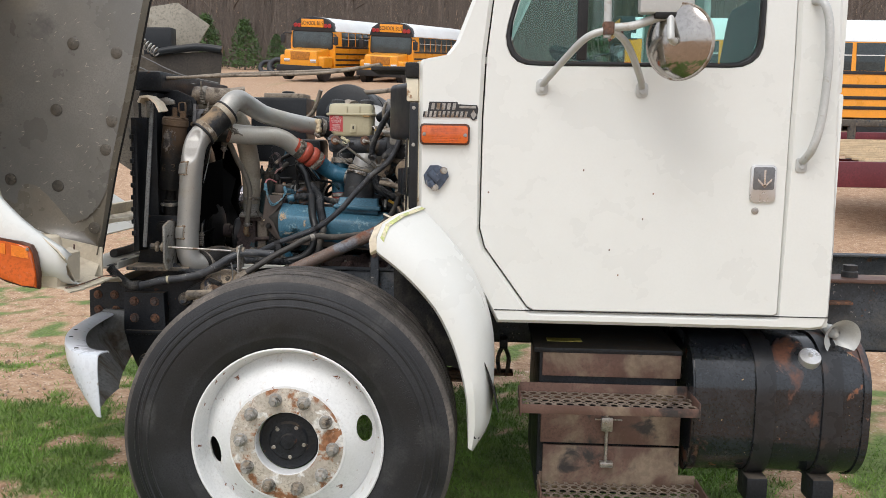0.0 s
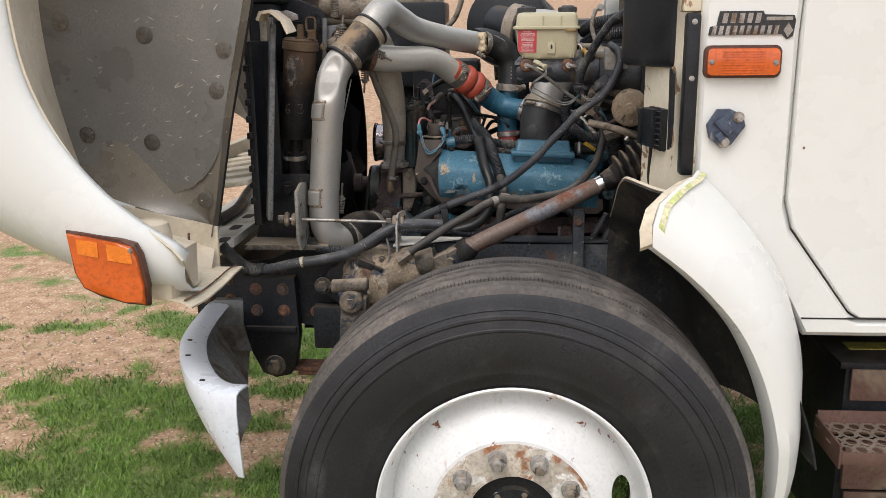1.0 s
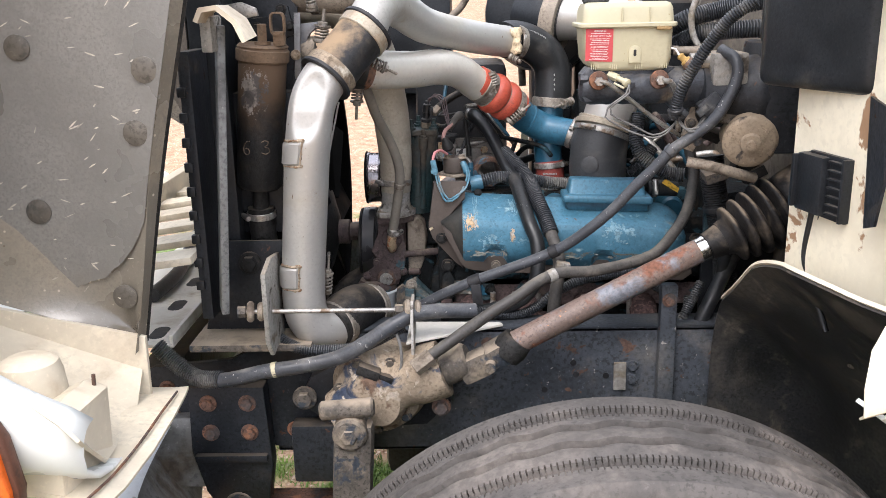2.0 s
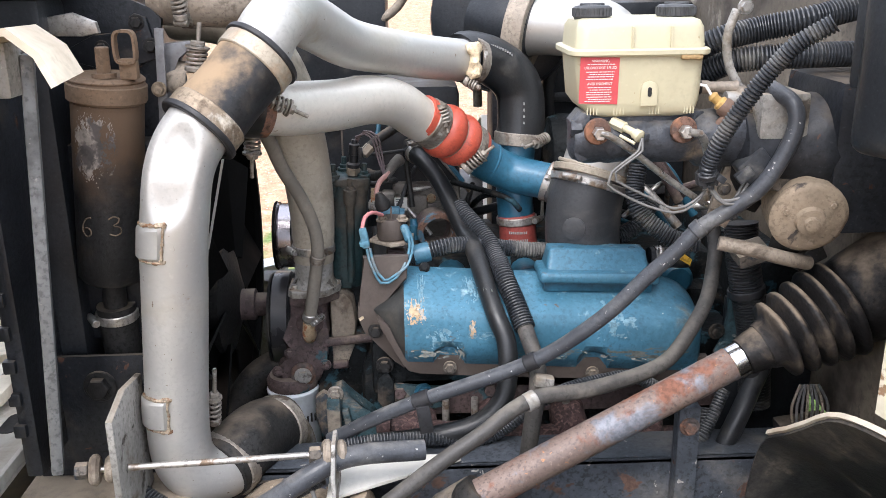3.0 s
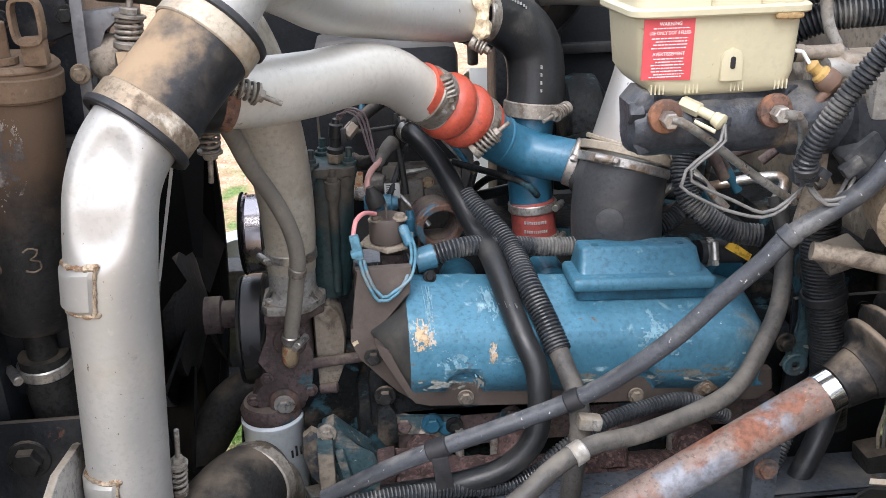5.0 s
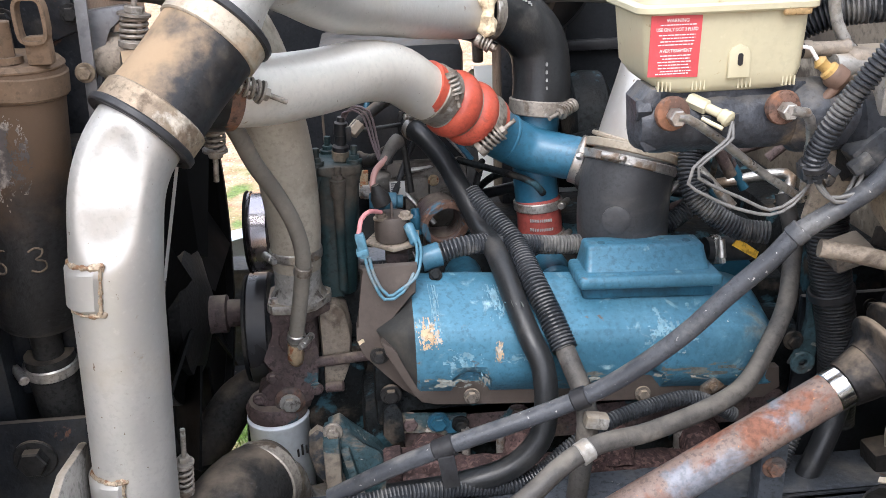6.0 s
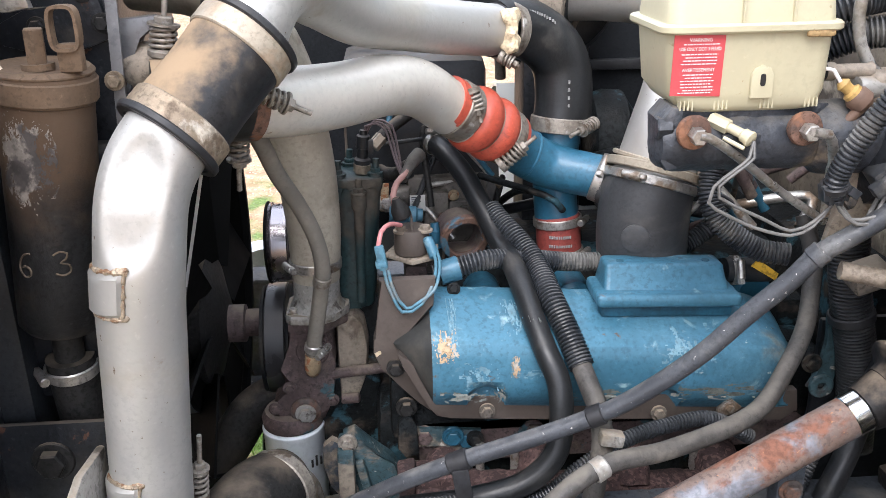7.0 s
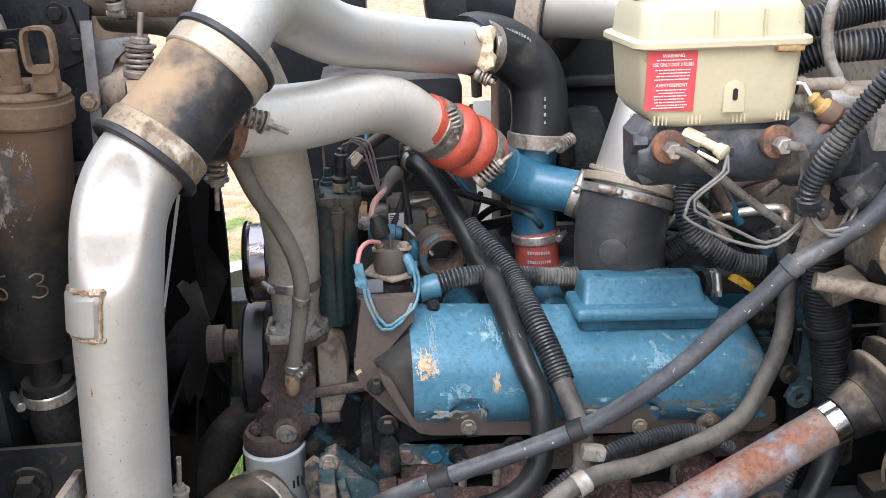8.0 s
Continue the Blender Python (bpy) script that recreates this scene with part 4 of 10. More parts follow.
bm = lathe([(0.0, 0.004), (0.0, 0.095), (0.004, 0.104), (0.009, 0.106), (0.014, 0.102), (0.022, 0.085), (0.031, 0.055), (0.036, 0.025), (0.037, 0.004)], M0, M1, 56)
head = part("mirror_head", bm, MIRROR_DIM, mirror, "polished round mirror head")
part("mirror_rim", ring(M0 + face @ Vector((0, 0, 0.004)), M0 + face @ Vector((0, 0, 0.014)), 0.108, 0.100, 56), STEEL, head)
part("ball_stud", tube([M0 + face @ Vector((0, 0, 0.034)), M0 + face @ Vector((0, 0.01, 0.055)), (1.10, -0.235, 1.79)], 0.011), PAINTED_GREY, head)
part("square_mirror_head", box((1.012, -0.245, 1.798), (1.165, -0.195, 2.06), 0.012), PAINTED_GREY, mirror, "grey rectangular mirror head")
part("swivel", box((1.055, -0.245, 1.785), (1.17, -0.20, 1.803), 0.006), DUSTY_BLACK, head)
grab = part("grab_handle", tube([(1.582, -0.006, 1.875), (1.592, -0.045, 1.86), (1.607, -0.055, 1.80), (1.612, -0.055, 1.68), (1.603, -0.055, 1.52), (1.585, -0.045, 1.43), (1.572, -0.006, 1.39)], 0.0125), PAINTED_GREY, truck, "silver-grey grab handle")
for x, z in ((1.585, 1.885), (1.570, 1.378)):
    bm = slab(rounded(x - 0.017, z - 0.022, x + 0.017, z + 0.022, 0.008), 'y', -0.005, 0.005, 0.002)
    part("handle_foot", bolt((x, -0.005, z - 0.006), (x, -1, z - 0.006), 0.007, bm), PAINTED_GREY, grab)

# cowl side: amber marker lamp, badge, hood catch
lamp = part("marker_lamp", slab(rounded(0.385, 1.421, 0.541, 1.487, 0.012), 'y', -0.012, 0.012, 0.004), LAMP_BROWN, truck, "amber side marker lamp in a dark bezel")
part("lens", slab(rounded(0.391, 1.427, 0.535, 1.481, 0.008), 'y', -0.022, 0.012, 0.005), AMBER, lamp)
bm = bmesh.new()
for k in range(9):
    slab([(0.42, 1.432 + 0.0052 * k), (0.506, 1.432 + 0.0052 * k), (0.506, 1.434 + 0.0052 * k), (0.42, 1.434 + 0.0052 * k)], 'y', -0.0232, 0.002, 0, bm)
part("lens_ribs", bm, AMBER, lamp)
for x, z in ((0.399, 1.454), (0.527, 1.452)):
    part("lamp_screw", bolt((x, -0.022, z), (x, -1, z), 0.004), STEEL, lamp)
badge = part("badge", slab([(0.392, 1.507), (0.395, 1.524), (0.408, 1.527), (0.413, 1.555), (0.50, 1.555), (0.503, 1.548), (0.562, 1.546), (0.566, 1.535), (0.562, 1.504), (0.55, 1.498), (0.54, 1.508)], 'y', -0.003, 0.003), BADGE_DARK, truck, "small dark dealer badge with silver letter bars")
bm = bmesh.new()
for k in range(5):
    slab([(0.418 + 0.0165 * k, 1.531), (0.428 + 0.0165 * k, 1.531), (0.431 + 0.0165 * k, 1.551), (0.421 + 0.0165 * k, 1.551)], 'y', -0.0048, 0.003, 0, bm)
for k in range(10):
    slab([(0.398 + 0.0138 * k, 1.508), (0.406 + 0.0138 * k, 1.508), (0.409 + 0.0138 * k, 1.526), (0.401 + 0.0138 * k, 1.526)], 'y', -0.0048, 0.003, 0, bm)
slab([(0.507, 1.536), (0.559, 1.536), (0.559, 1.543), (0.507, 1.543)], 'y', -0.0042, 0.002, 0, bm)
slab([(0.542, 1.516), (0.551, 1.502), (0.561, 1.516), (0.551, 1.531)], 'y', -0.0048, 0.003, 0, bm)
part("letter_bar", bm, STEEL, badge)
catch = part("hood_catch", slab([(0.398, 1.325), (0.418, 1.357), (0.444, 1.358), (0.472, 1.345), (0.478, 1.322), (0.450, 1.282), (0.430, 1.276), (0.404, 1.298)], 'y', -0.016, 0.016, 0.004), HINGE_BLUE, truck, "blue-grey hood hold-down bracket")
bm = slab([(0.41, 1.33), (0.43, 1.345), (0.455, 1.318), (0.44, 1.302)], 'y', -0.026, 0.012, 0.003)
part("catch_boss", slab([(0.414, 1.303), (0.426, 1.312), (0.436, 1.298), (0.426, 1.288)], 'y', -0.022, 0.008, 0.002, bm), HINGE_BLUE, catch)
for x, z in ((0.462, 1.341), (0.435, 1.288)):
    part("catch_bolt", bolt((x, -0.016, z), (x, -1, z), 0.008), STEEL, catch)
seal = part("cowl_seal", box((0.350, -0.002, 1.215), (0.3785, 0.04, 1.553), 0.008), BLACK_PLASTIC, truck)
part("seal_screw", bolt((0.364, -0.002, 1.535), (0.364, -1, 1.535), 0.004), STEEL, seal)
part("seal_screw", bolt((0.364, -0.002, 1.42), (0.364, -1, 1.42), 0.004), STEEL, seal)
part("cowl_corner", box((0.340, 0.004, 1.555), (0.3775, 0.05, 1.626), 0.006), CREAM_PAINT, truck)
bm = box((0.225, 0.02, 1.650), (0.36, 0.20, 1.664), 0.005)
box((0.335, -0.004, 1.628), (0.378, 0.05, 1.676), 0.008, bm)
part("hood_rest", bm, DUSTY_BLACK, truck, "dusty black hood rest bracket")

# firewall with its cream corner panel
bm = box((0.44, 0.30, 0.95), (0.47, 2.0, 1.68), 0.006)
part("firewall", bm, FIREWALL, truck)
bm = loft([[(0.318, 0.30, z), (0.332, 0.24, z), (0.362, 0.10, z), (0.384, 0.012, z)] for z in (1.14, 1.25, 1.35, 1.55, 1.68)], thick=0.006)
panel = part("cowl_panel", bm, CREAM_PAINT, truck, "cream primer panel with rust stains")
part("panel_return", loft([[(0.318, 0.30, z), (0.38, 0.33, z), (0.445, 0.34, z)] for z in (1.14, 1.3, 1.68)], thick=0.006), CREAM_PAINT, panel)
for y, z in ((0.225, 1.36), (0.23, 1.29), (0.22, 1.46), (0.07, 1.36), (0.075, 1.30), (0.06, 1.42), (0.17, 1.20)):
    x = 0.318 + (0.30 - y) * 0.236
    part("plug", lathe([(-0.002, 0.009), (0.003, 0.009), (0.005, 0.005)], (x, y, z), (x - 1, y - 0.24, z), 14), RUSTY, panel)
slant = rot(0, 0, -66)
part("flap", slab([(0.10, 1.44), (0.045, 1.43), (0.035, 1.33), (0.05, 1.27), (0.08, 1.26), (0.09, 1.35)], 'x', 0.335, 0.004), BLACK_PAINT, panel)
cover = part("wiring_cover", box((0.215, 0.205, 1.435), (0.445, 0.275, 1.625), 0.022, None, slant, 4), BLACK_PLASTIC, truck, "large black wiring cover on the firewall")
part("cover_lug", box((0.272, 0.335, 1.50), (0.30, 0.375, 1.61), 0.008, None, slant), BLACK_PLASTIC, cover)
along_panel = rot(0, 0, -77)
module = part("control_module", box((0.322 - 0.032, 0.224 - 0.015, 1.250), (0.322 + 0.032, 0.224 + 0.015, 1.340), 0.005, None, along_panel), BLACK_PLASTIC, truck, "ribbed black control module with a lead")
part("module_base", box((0.331 - 0.048, 0.198 - 0.005, 1.246), (0.331 + 0.048, 0.198 + 0.005, 1.344), 0.004, None, along_panel), BLACK_PLASTIC, module)
part("module_edge", box((0.303 - 0.004, 0.252 - 0.010, 1.254), (0.303 + 0.004, 0.252 + 0.010, 1.337), 0.002, None, along_panel), BLACK_PLASTIC, module)
part("flange_wall", box((0.340 - 0.003, 0.152 - 0.012, 1.248), (0.340 + 0.003, 0.152 + 0.012, 1.343), 0.002, None, along_panel), BLACK_PLASTIC, module)
for k in range(7):
    z = 1.256 + 0.013 * k
    part("cooling_rib", box((0.335 - 0.018, 0.170 - 0.010, z), (0.335 + 0.018, 0.170 + 0.010, z + 0.003), 0.001, None, along_panel), BLACK_PLASTIC, module)
part("module_lead", tube([(0.325, 0.235, 1.252), (0.325, 0.25, 1.17), (0.335, 0.235, 1.13), (0.35, 0.20, 1.06)], 0.005), RUBBER, module)
part("module_lead", tube([(0.333, 0.220, 1.252), (0.335, 0.24, 1.17), (0.345, 0.22, 1.12)], 0.004), RUBBER, module)


# fender behind the wheel
def even(curve, n):
    """A curve of two coordinates, as n points at even steps."""
    fine = smooth2(curve, 12)
    run = [0.0]
    for a, b in zip(fine, fine[1:]):
        run.append(run[-1] + math.hypot(b[0] - a[0], b[1] - a[1]))
    out = []
    for k in range(n):
        s = run[-1] * k / (n - 1)
        i = min(max(1, next((j for j, r in enumerate(run) if r >= s), len(run) - 1)), len(run) - 1)
        f = (s - run[i - 1]) / max(1e-9, run[i] - run[i - 1])
        out.append(tuple(p + (q - p) * f for p, q in zip(fine[i - 1], fine[i])))
    return out


ARCH = even([(0.275, 1.095), (0.357, 1.029), (0.444, 0.936), (0.497, 0.842), (0.534, 0.738), (0.555, 0.632), (0.562, 0.489)], 28)
BACK = even([(0.383, 1.225), (0.471, 1.134), (0.554, 1.028), (0.602, 0.92), (0.628, 0.792), (0.627, 0.586), (0.611, 0.51), (0.573, 0.455)], 28)
rows = []
for f, y in ((-0.04, -0.10), (0.0, -0.16), (0.05, -0.173), (0.25, -0.172), (0.5, -0.150), (0.75, -0.105), (0.92, -0.055), (1.0, -0.004)):
    belly = math.sin(math.pi * max(0.0, min(1.0, f)))
    rows.append([(a[0] + (b[0] - a[0]) * f - 0.045 * belly * max(0.0, 1 - k / 5), y * (1.0 if k < 20 else 1.0 - 0.03 * (k - 20)), a[1] + (b[1] - a[1]) * f + 0.02 * belly * max(0.0, 1 - k / 5)) for k, (a, b) in enumerate(zip(ARCH, BACK))])
fender = part("fender", loft(rows, thick=-0.006), WHITE_PAINT, truck, "white fibreglass rear fender section")
edge = [Vector(r[0]) + Vector((-0.004, 0, 0.002)) for r in rows]
part("edge_tape", loft([[p + Vector((0.014, -0.003, -0.002)) for p in edge], [p + Vector((0.027, -0.005, -0.006)) for p in edge]], thick=0.002), EDGE_GREEN, fender, "yellow-green paint edge")
part("edge_flange", loft([[p + Vector((0.003, 0, 0)) for p in edge[1:7]], [p + Vector((-0.020, 0.008, -0.012)) for p in edge[1:7]]], thick=0.003), FIBERGLASS, fender, "bare cream front flange")
MOUTH = even([(0.505, -0.33), (0.50, -0.19), (0.465, -0.085), (0.40, -0.035), (0.36, -0.006), (0.28, 0.050), (0.157, 0.086), (0.06, 0.091), (-0.02, 0.092), (-0.08, 0.096), (-0.122, 0.098)], 30)
rows = []
for k, (x, z) in enumerate(ARCH[:24]):
    a, b = ARCH[max(0, k - 1)], ARCH[k + 1]
    q = math.hypot(b[0] - a[0], b[1] - a[1])
    nx, nz = -(b[1] - a[1]) / q, (b[0] - a[0]) / q
    f = k / 24
    nx, nz = nx * f + 0.0 * (1 - f), nz * f + 1.0 * (1 - f)
    hold = max(0.0, 1 - k / 14)
    rows.append([(x + nx * h - 0.016 * hold + 0.056 * hold * max(0.0, min(1.0, (0.12 - y) / 0.22)), y, z + nz * h * (0.45 + 0.55 * hold)) for y, h in MOUTH])
liner = part("fender_liner", loft(rows, thick=0.004), SPLASH, truck, "black splash liner behind the wheel")
lip = [Vector(p) + Vector((-0.003, 0, 0.003)) for p in rows[0][9:]]
back = [Vector(p) + Vector((0, 0, 0.004)) for p in rows[2][9:]]
part("lip", loft([lip, [p.lerp(q, 0.8) for p, q in zip(lip, back)]], thick=-0.006), FIBERGLASS, liner, "dusty cream lip")
part("inner_skin", loft([[(a[0] + (b[0] - a[0]) * f, y, a[1] + (b[1] - a[1]) * f - 0.012) for a, b in zip(ARCH[:26], BACK[:26])] for f, y in ((0.02, -0.135), (0.3, -0.150), (0.6, -0.12), (0.85, -0.06), (0.96, -0.005))], thick=0.003), BLACK_PLASTIC, liner)

# ---- hood, tilted forward: white shell, arch, liner, lamp ----
# bare fibreglass darkened, with the far side's half shade in its colour
FAR_CREAM = mat("shaded_bare_fibreglass", (0.30, 0.27, 0.22), 0.6, 0, 0.15, 4, 60, 0.1, layers=[((0.16, 0.135, 0.105), 3.5, 0.5, 0.75, 0.8)])
FAR_BROWN = mat("mud_brown_liner", (0.055, 0.043, 0.033), 0.6, 0, 0.25, 5, 90, 0.2, layers=[((0.10, 0.082, 0.062), 5, 0.52, 0.8, 0.8)])
hood = part("hood", bmesh.new(), WHITE_PAINT, truck, "white fibreglass hood tipped forward on its hinges")
EDGE = even([(-1.00, 2.05), (-1.035, 1.80), (-1.033, 1.60), (-1.02, 1.47), (-0.99, 1.375), (-0.94, 1.285), (-0.88, 1.21), (-0.80, 1.135), (-0.735, 1.082), (-0.712, 1.055)], 34)
LOW = even([(-1.75, 2.1), (-1.72, 1.80), (-1.66, 1.50), (-1.56, 1.30), (-1.40, 1.18), (-1.20, 1.10), (-1.03, 1.02), (-0.92, 0.975), (-0.80, 0.945), (-0.72, 0.938)], 34)
rows = []
for f, y in ((0.0, -0.118), (0.012, -0.132), (0.04, -0.142), (0.12, -0.15), (0.3, -0.155), (0.55, -0.15), (0.8, -0.11), (0.95, -0.05), (1.0, 0.0)):
    row = []
    for k, (a, b) in enumerate(zip(EDGE, LOW)):
        tuck = max(0.0, (k - 27) / 6) ** 2 * 0.05
        row.append((a[0] + (b[0] - a[0]) * f, y + tuck, a[1] + (b[1] - a[1]) * f))
    rows.append(row)
bm = loft(rows, thick=0.007)
bm.to_mesh(hood.data)
bm.free()
hood.data.shade_smooth()
inner = even([(-1.12, 2.05), (-1.17, 1.80), (-1.195, 1.607), (-1.185, 1.43), (-1.16, 1.30), (-1.12, 1.18), (-1.06, 1.115), (-0.95, 1.075), (-0.86, 1.045), (-0.785, 1.02)], 34)
rows = []
for f in (0.0, 0.03, 0.25, 0.5, 0.75, 0.95, 1.0):
    rows.append([(a[0] + (b[0] - a[0]) * f, -0.122 + 0.43 * f, a[1] + (b[1] - a[1]) * f - (0.012 + 0.085 * max(0.0, min(1.0, (k - 19) / 6))) * min(1.0, 1.3 * math.sin(math.pi * min(f * 0.9 + 0.02, 0.98)))) for k, (a, b) in enumerate(zip(EDGE, inner))])
part("arch_inside", loft(rows, thick=0.005), FIBERGLASS, hood, "bare dusty fibreglass wheel arch")
LINER_EDGE = even([(-0.56, 2.02), (-0.61, 1.80), (-0.655, 1.594), (-0.715, 1.351), (-0.753, 1.17), (-0.784, 1.012)], 34)
rows = []
for f in [k / 40 for k in range(41)]:
    rows.append([(a[0] + (b[0] - a[0]) * f, 0.285 + 0.03 * math.sin(3 * f) + (0.02 if f == 1.0 else 0.0), a[1] + (b[1] - a[1]) * f) for a, b in zip(inner, LINER_EDGE)])
splash = part("splash_liner", loft(rows, thick=0.004), LINER, hood, "grey-black splash liner with white scuffs")
rivets = []
for x, z in ((-1.134, 1.552), (-0.929, 1.519), (-0.721, 1.482), (-0.746, 1.382), (-1.096, 1.271), (-0.933, 1.250), (-0.798, 1.103), (-0.86, 1.75), (-0.70, 1.72)):
    rivets.append((x, z))
ARC = [(-1.20, 1.27), (-1.139, 1.220), (-1.04, 1.160), (-0.914, 1.108), (-0.825, 1.141), (-0.765, 1.200), (-0.735, 1.255), (-0.70, 1.30)]


def on(line, v, i):
    """The other coordinate of a polyline where its coordinate i is v."""
    for a, b in zip(line, line[1:]):
        if min(a[i], b[i]) <= v <= max(a[i], b[i]):
            return a[1 - i] + (b[1 - i] - a[1 - i]) * (v - a[i]) / (b[i] - a[i])
    return line[-1][1 - i] if abs(v - line[-1][i]) < abs(v - line[0][i]) else line[0][1 - i]


# grey scrubbed zone above the tyre's splash line
rows = []
for k in range(41):
    f = 0.02 + 0.96 * k / 40
    low = 1.60
    while low > 1.03:
        x = on(inner, low, 1) * (1 - f) + on(LINER_EDGE, low, 1) * f
        if low <= on(ARC, x, 0) + 0.012 * noise.noise(Vector((x * 22, 0, 5))):
            break
        low -= 0.004
    row = []
    for j in range(26):
        z = 2.0 + (low - 2.0) * j / 25
        a, b = on(inner, z, 1), on(LINER_EDGE, z, 1)
        row.append((a + (b - a) * f, 0.285 + 0.03 * math.sin(3 * f) - 0.0060, z))
    rows.append(row)
for x, z in rivets:
    a, b = on(inner, z, 1), on(LINER_EDGE, z, 1)
    y = 0.279 + 0.03 * math.sin(3 * (x - a) / (b - a))
    part("rivet", lathe([(0.0, 0.021), (0.003, 0.021), (0.005, 0.015), (0.006, 0.002)], (x, y, z), (x, y - 1, z), 20), HOOD_INSIDE, splash)
part("scrubbed_zone", loft(rows), LINER_GREY, splash, "grey scrubbed zone over a brown splash line")
local = random.Random(31)
bm = bmesh.new()
for _ in range(130):
    f, z = local.random() ** 0.8, 1.03 + 0.85 * local.random() ** 1.4
    edge = -0.784 + (z - 1.012) * 0.215
    x = edge - 0.02 - 0.38 * (1 - f)
    long, thin, a = local.uniform(0.002, 0.011), local.uniform(0.0006, 0.0016), radians(local.gauss(22, 28))
    y = 0.2832 + 0.03 * math.sin(3 * (1 - max(0.0, min(1.0, (edge - x) / 0.4)))) - 0.0085
    u, w = Vector((math.cos(a), 0, math.sin(a))) * long, Vector((-math.sin(a), 0, math.cos(a))) * thin
    c = Vector((x, y, z))
    bm.faces.new([bm.verts.new(c + p) for p in (-u, -u * 0.3 - w, u * 0.6 - w * 0.6, u, u * 0.2 + w, -u * 0.7 + w * 0.5)])
tagged(part("scuff_marks", bm, SCRATCH, splash, "pale scratches and stone marks"), kind="stuff")
# pale bar painted on the liner as a streak of glare
part("glare_streak", box((-0.80, 0.302, 1.413), (-0.70, 0.307, 1.423), 0.002, None, rot(0, 4, 0)), FIBERGLASS, splash)
part("liner_edge", tube([(x, 0.318, z) for x, z in LINER_EDGE[::3]], 0.006), DUSTY_BLACK, splash)
# lamp bucket at the corner
bm = slab([(-1.12, 1.112), (-0.767, 1.034), (-0.770, 0.905), (-0.80, 0.893), (-1.12, 0.95)], 'y', 0.278, 0.012, 0.004)
bucket = part("lamp_bucket", bm, FIBERGLASS, hood, "dusty cream lamp housing")
bm = lathe([(0, 0.052), (0.06, 0.049), (0.105, 0.045), (0.122, 0.040), (0.128, 0.030), (0.129, 0.004)], (-0.836, 0.02, 0.978), (-0.834, 0.02, 2), 36)
part("bung", bm, FIBERGLASS, bucket)
bm = slab([(-0.842, 0.952), (-0.752, 0.948), (-0.748, 1.052), (-0.775, 1.066), (-0.842, 1.038)], 'y', -0.095, 0.14, 0.010)
for v in bm.verts:
    v.co.x += 0.09 * (v.co.y + 0.095)
part("bracket", bm, FIBERGLASS, bucket)
part("bump", lathe([(0, 0.028), (0.05, 0.027), (0.065, 0.020), (0.068, 0.004)], (-0.875, -0.055, 0.99), (-0.87, -0.055, 2), 24), FIBERGLASS, bucket)
part("stud", rod((-0.752, 0.03, 1.05), (-0.750, 0.03, 1.075), 0.003, 8), RUSTY, bucket)
bm = loft([[(-0.700, -0.118, 0.944), (-0.690, -0.05, 0.942), (-0.684, 0.05, 0.945), (-0.688, 0.16, 0.946), (-0.705, 0.27, 0.932), (-0.730, 0.36, 0.905)], [(-0.730, -0.10, 0.952), (-0.728, -0.03, 0.948), (-0.722, 0.06, 0.950), (-0.722, 0.16, 0.948), (-0.735, 0.27, 0.93), (-0.755, 0.36, 0.903)], [(-1.0, -0.08, 1.0), (-0.95, -0.02, 0.975), (-0.95, 0.06, 0.965), (-0.93, 0.16, 0.955), (-0.90, 0.28, 0.93), (-0.86, 0.36, 0.905)]], thick=0.005)
part("ledge", bm, FIBERGLASS, bucket)
part("ledge_seam", tube([(-0.722, -0.10, 0.953), (-0.712, -0.03, 0.951), (-0.706, 0.06, 0.953), (-0.708, 0.16, 0.952), (-0.72, 0.27, 0.936)], 0.0022, 6), RUSTY, bucket)
# amber lamp on the corner
lens = [(-0.945, 1.122), (-0.90, 1.116), (-0.83, 1.104), (-0.797, 1.094), (-0.785, 1.07), (-0.776, 1.00), (-0.778, 0.957), (-0.82, 0.962), (-0.88, 0.976), (-0.918, 0.995), (-0.935, 1.03)]
turn_lamp = part("turn_lamp", slab(lens, 'y', -0.160, 0.022, 0.006), LAMP_BROWN, hood, "large amber turn signal and side marker")
part("lens", slab(scaled(lens, -0.008, -0.86, 1.04), 'y', -0.170, 0.02, 0.006), AMBER, turn_lamp)
bm = slab([(-0.917, 1.106), (-0.872, 1.099), (-0.872, 1.066), (-0.917, 1.074)], 'y', -0.172, 0.004)
part("reflector", slab([(-0.853, 1.096), (-0.803, 1.086), (-0.800, 1.053), (-0.853, 1.061)], 'y', -0.172, 0.004, 0, bm), AMBER_BRIGHT, turn_lamp)
part("lens_screw", bolt((-0.803, -0.171, 1.082), (-0.803, -1, 1.082), 0.004), STEEL, turn_lamp)
# the crown, far side and grille of the tipped hood
rows = []
for k in range(9):
    y = 0.32 + 1.42 * k / 8
    s = math.sin(math.pi * k / 8)
    rows.append([(-1.75 - 0.06 * s, y, 2.05), (-1.62 - 0.1 * s, y, 1.5), (-1.38 - 0.1 * s, y, 1.15), (-1.12, y, 0.98)])
part("crown", loft(rows, thick=0.008), WHITE_PAINT, hood)
part("far_liner", loft([[(-1.22, 1.72, 1.84), (-1.20, 1.72, 1.4), (-1.05, 1.72, 1.08)], [(-0.737, 1.70, 1.862), (-0.777, 1.70, 1.42), (-0.84, 1.70, 1.10)]], thick=0.005), FAR_BROWN, hood, "brown dirty far splash liner")
part("far_shell", loft([[(-1.75, 2.1, 2.05), (-1.5, 2.16, 1.3), (-1.0, 2.14, 0.97)], [(-1.0, 2.14, 2.05), (-1.0, 2.15, 1.40), (-0.74, 2.1, 1.0)]], thick=0.006), HOOD_INSIDE, hood)
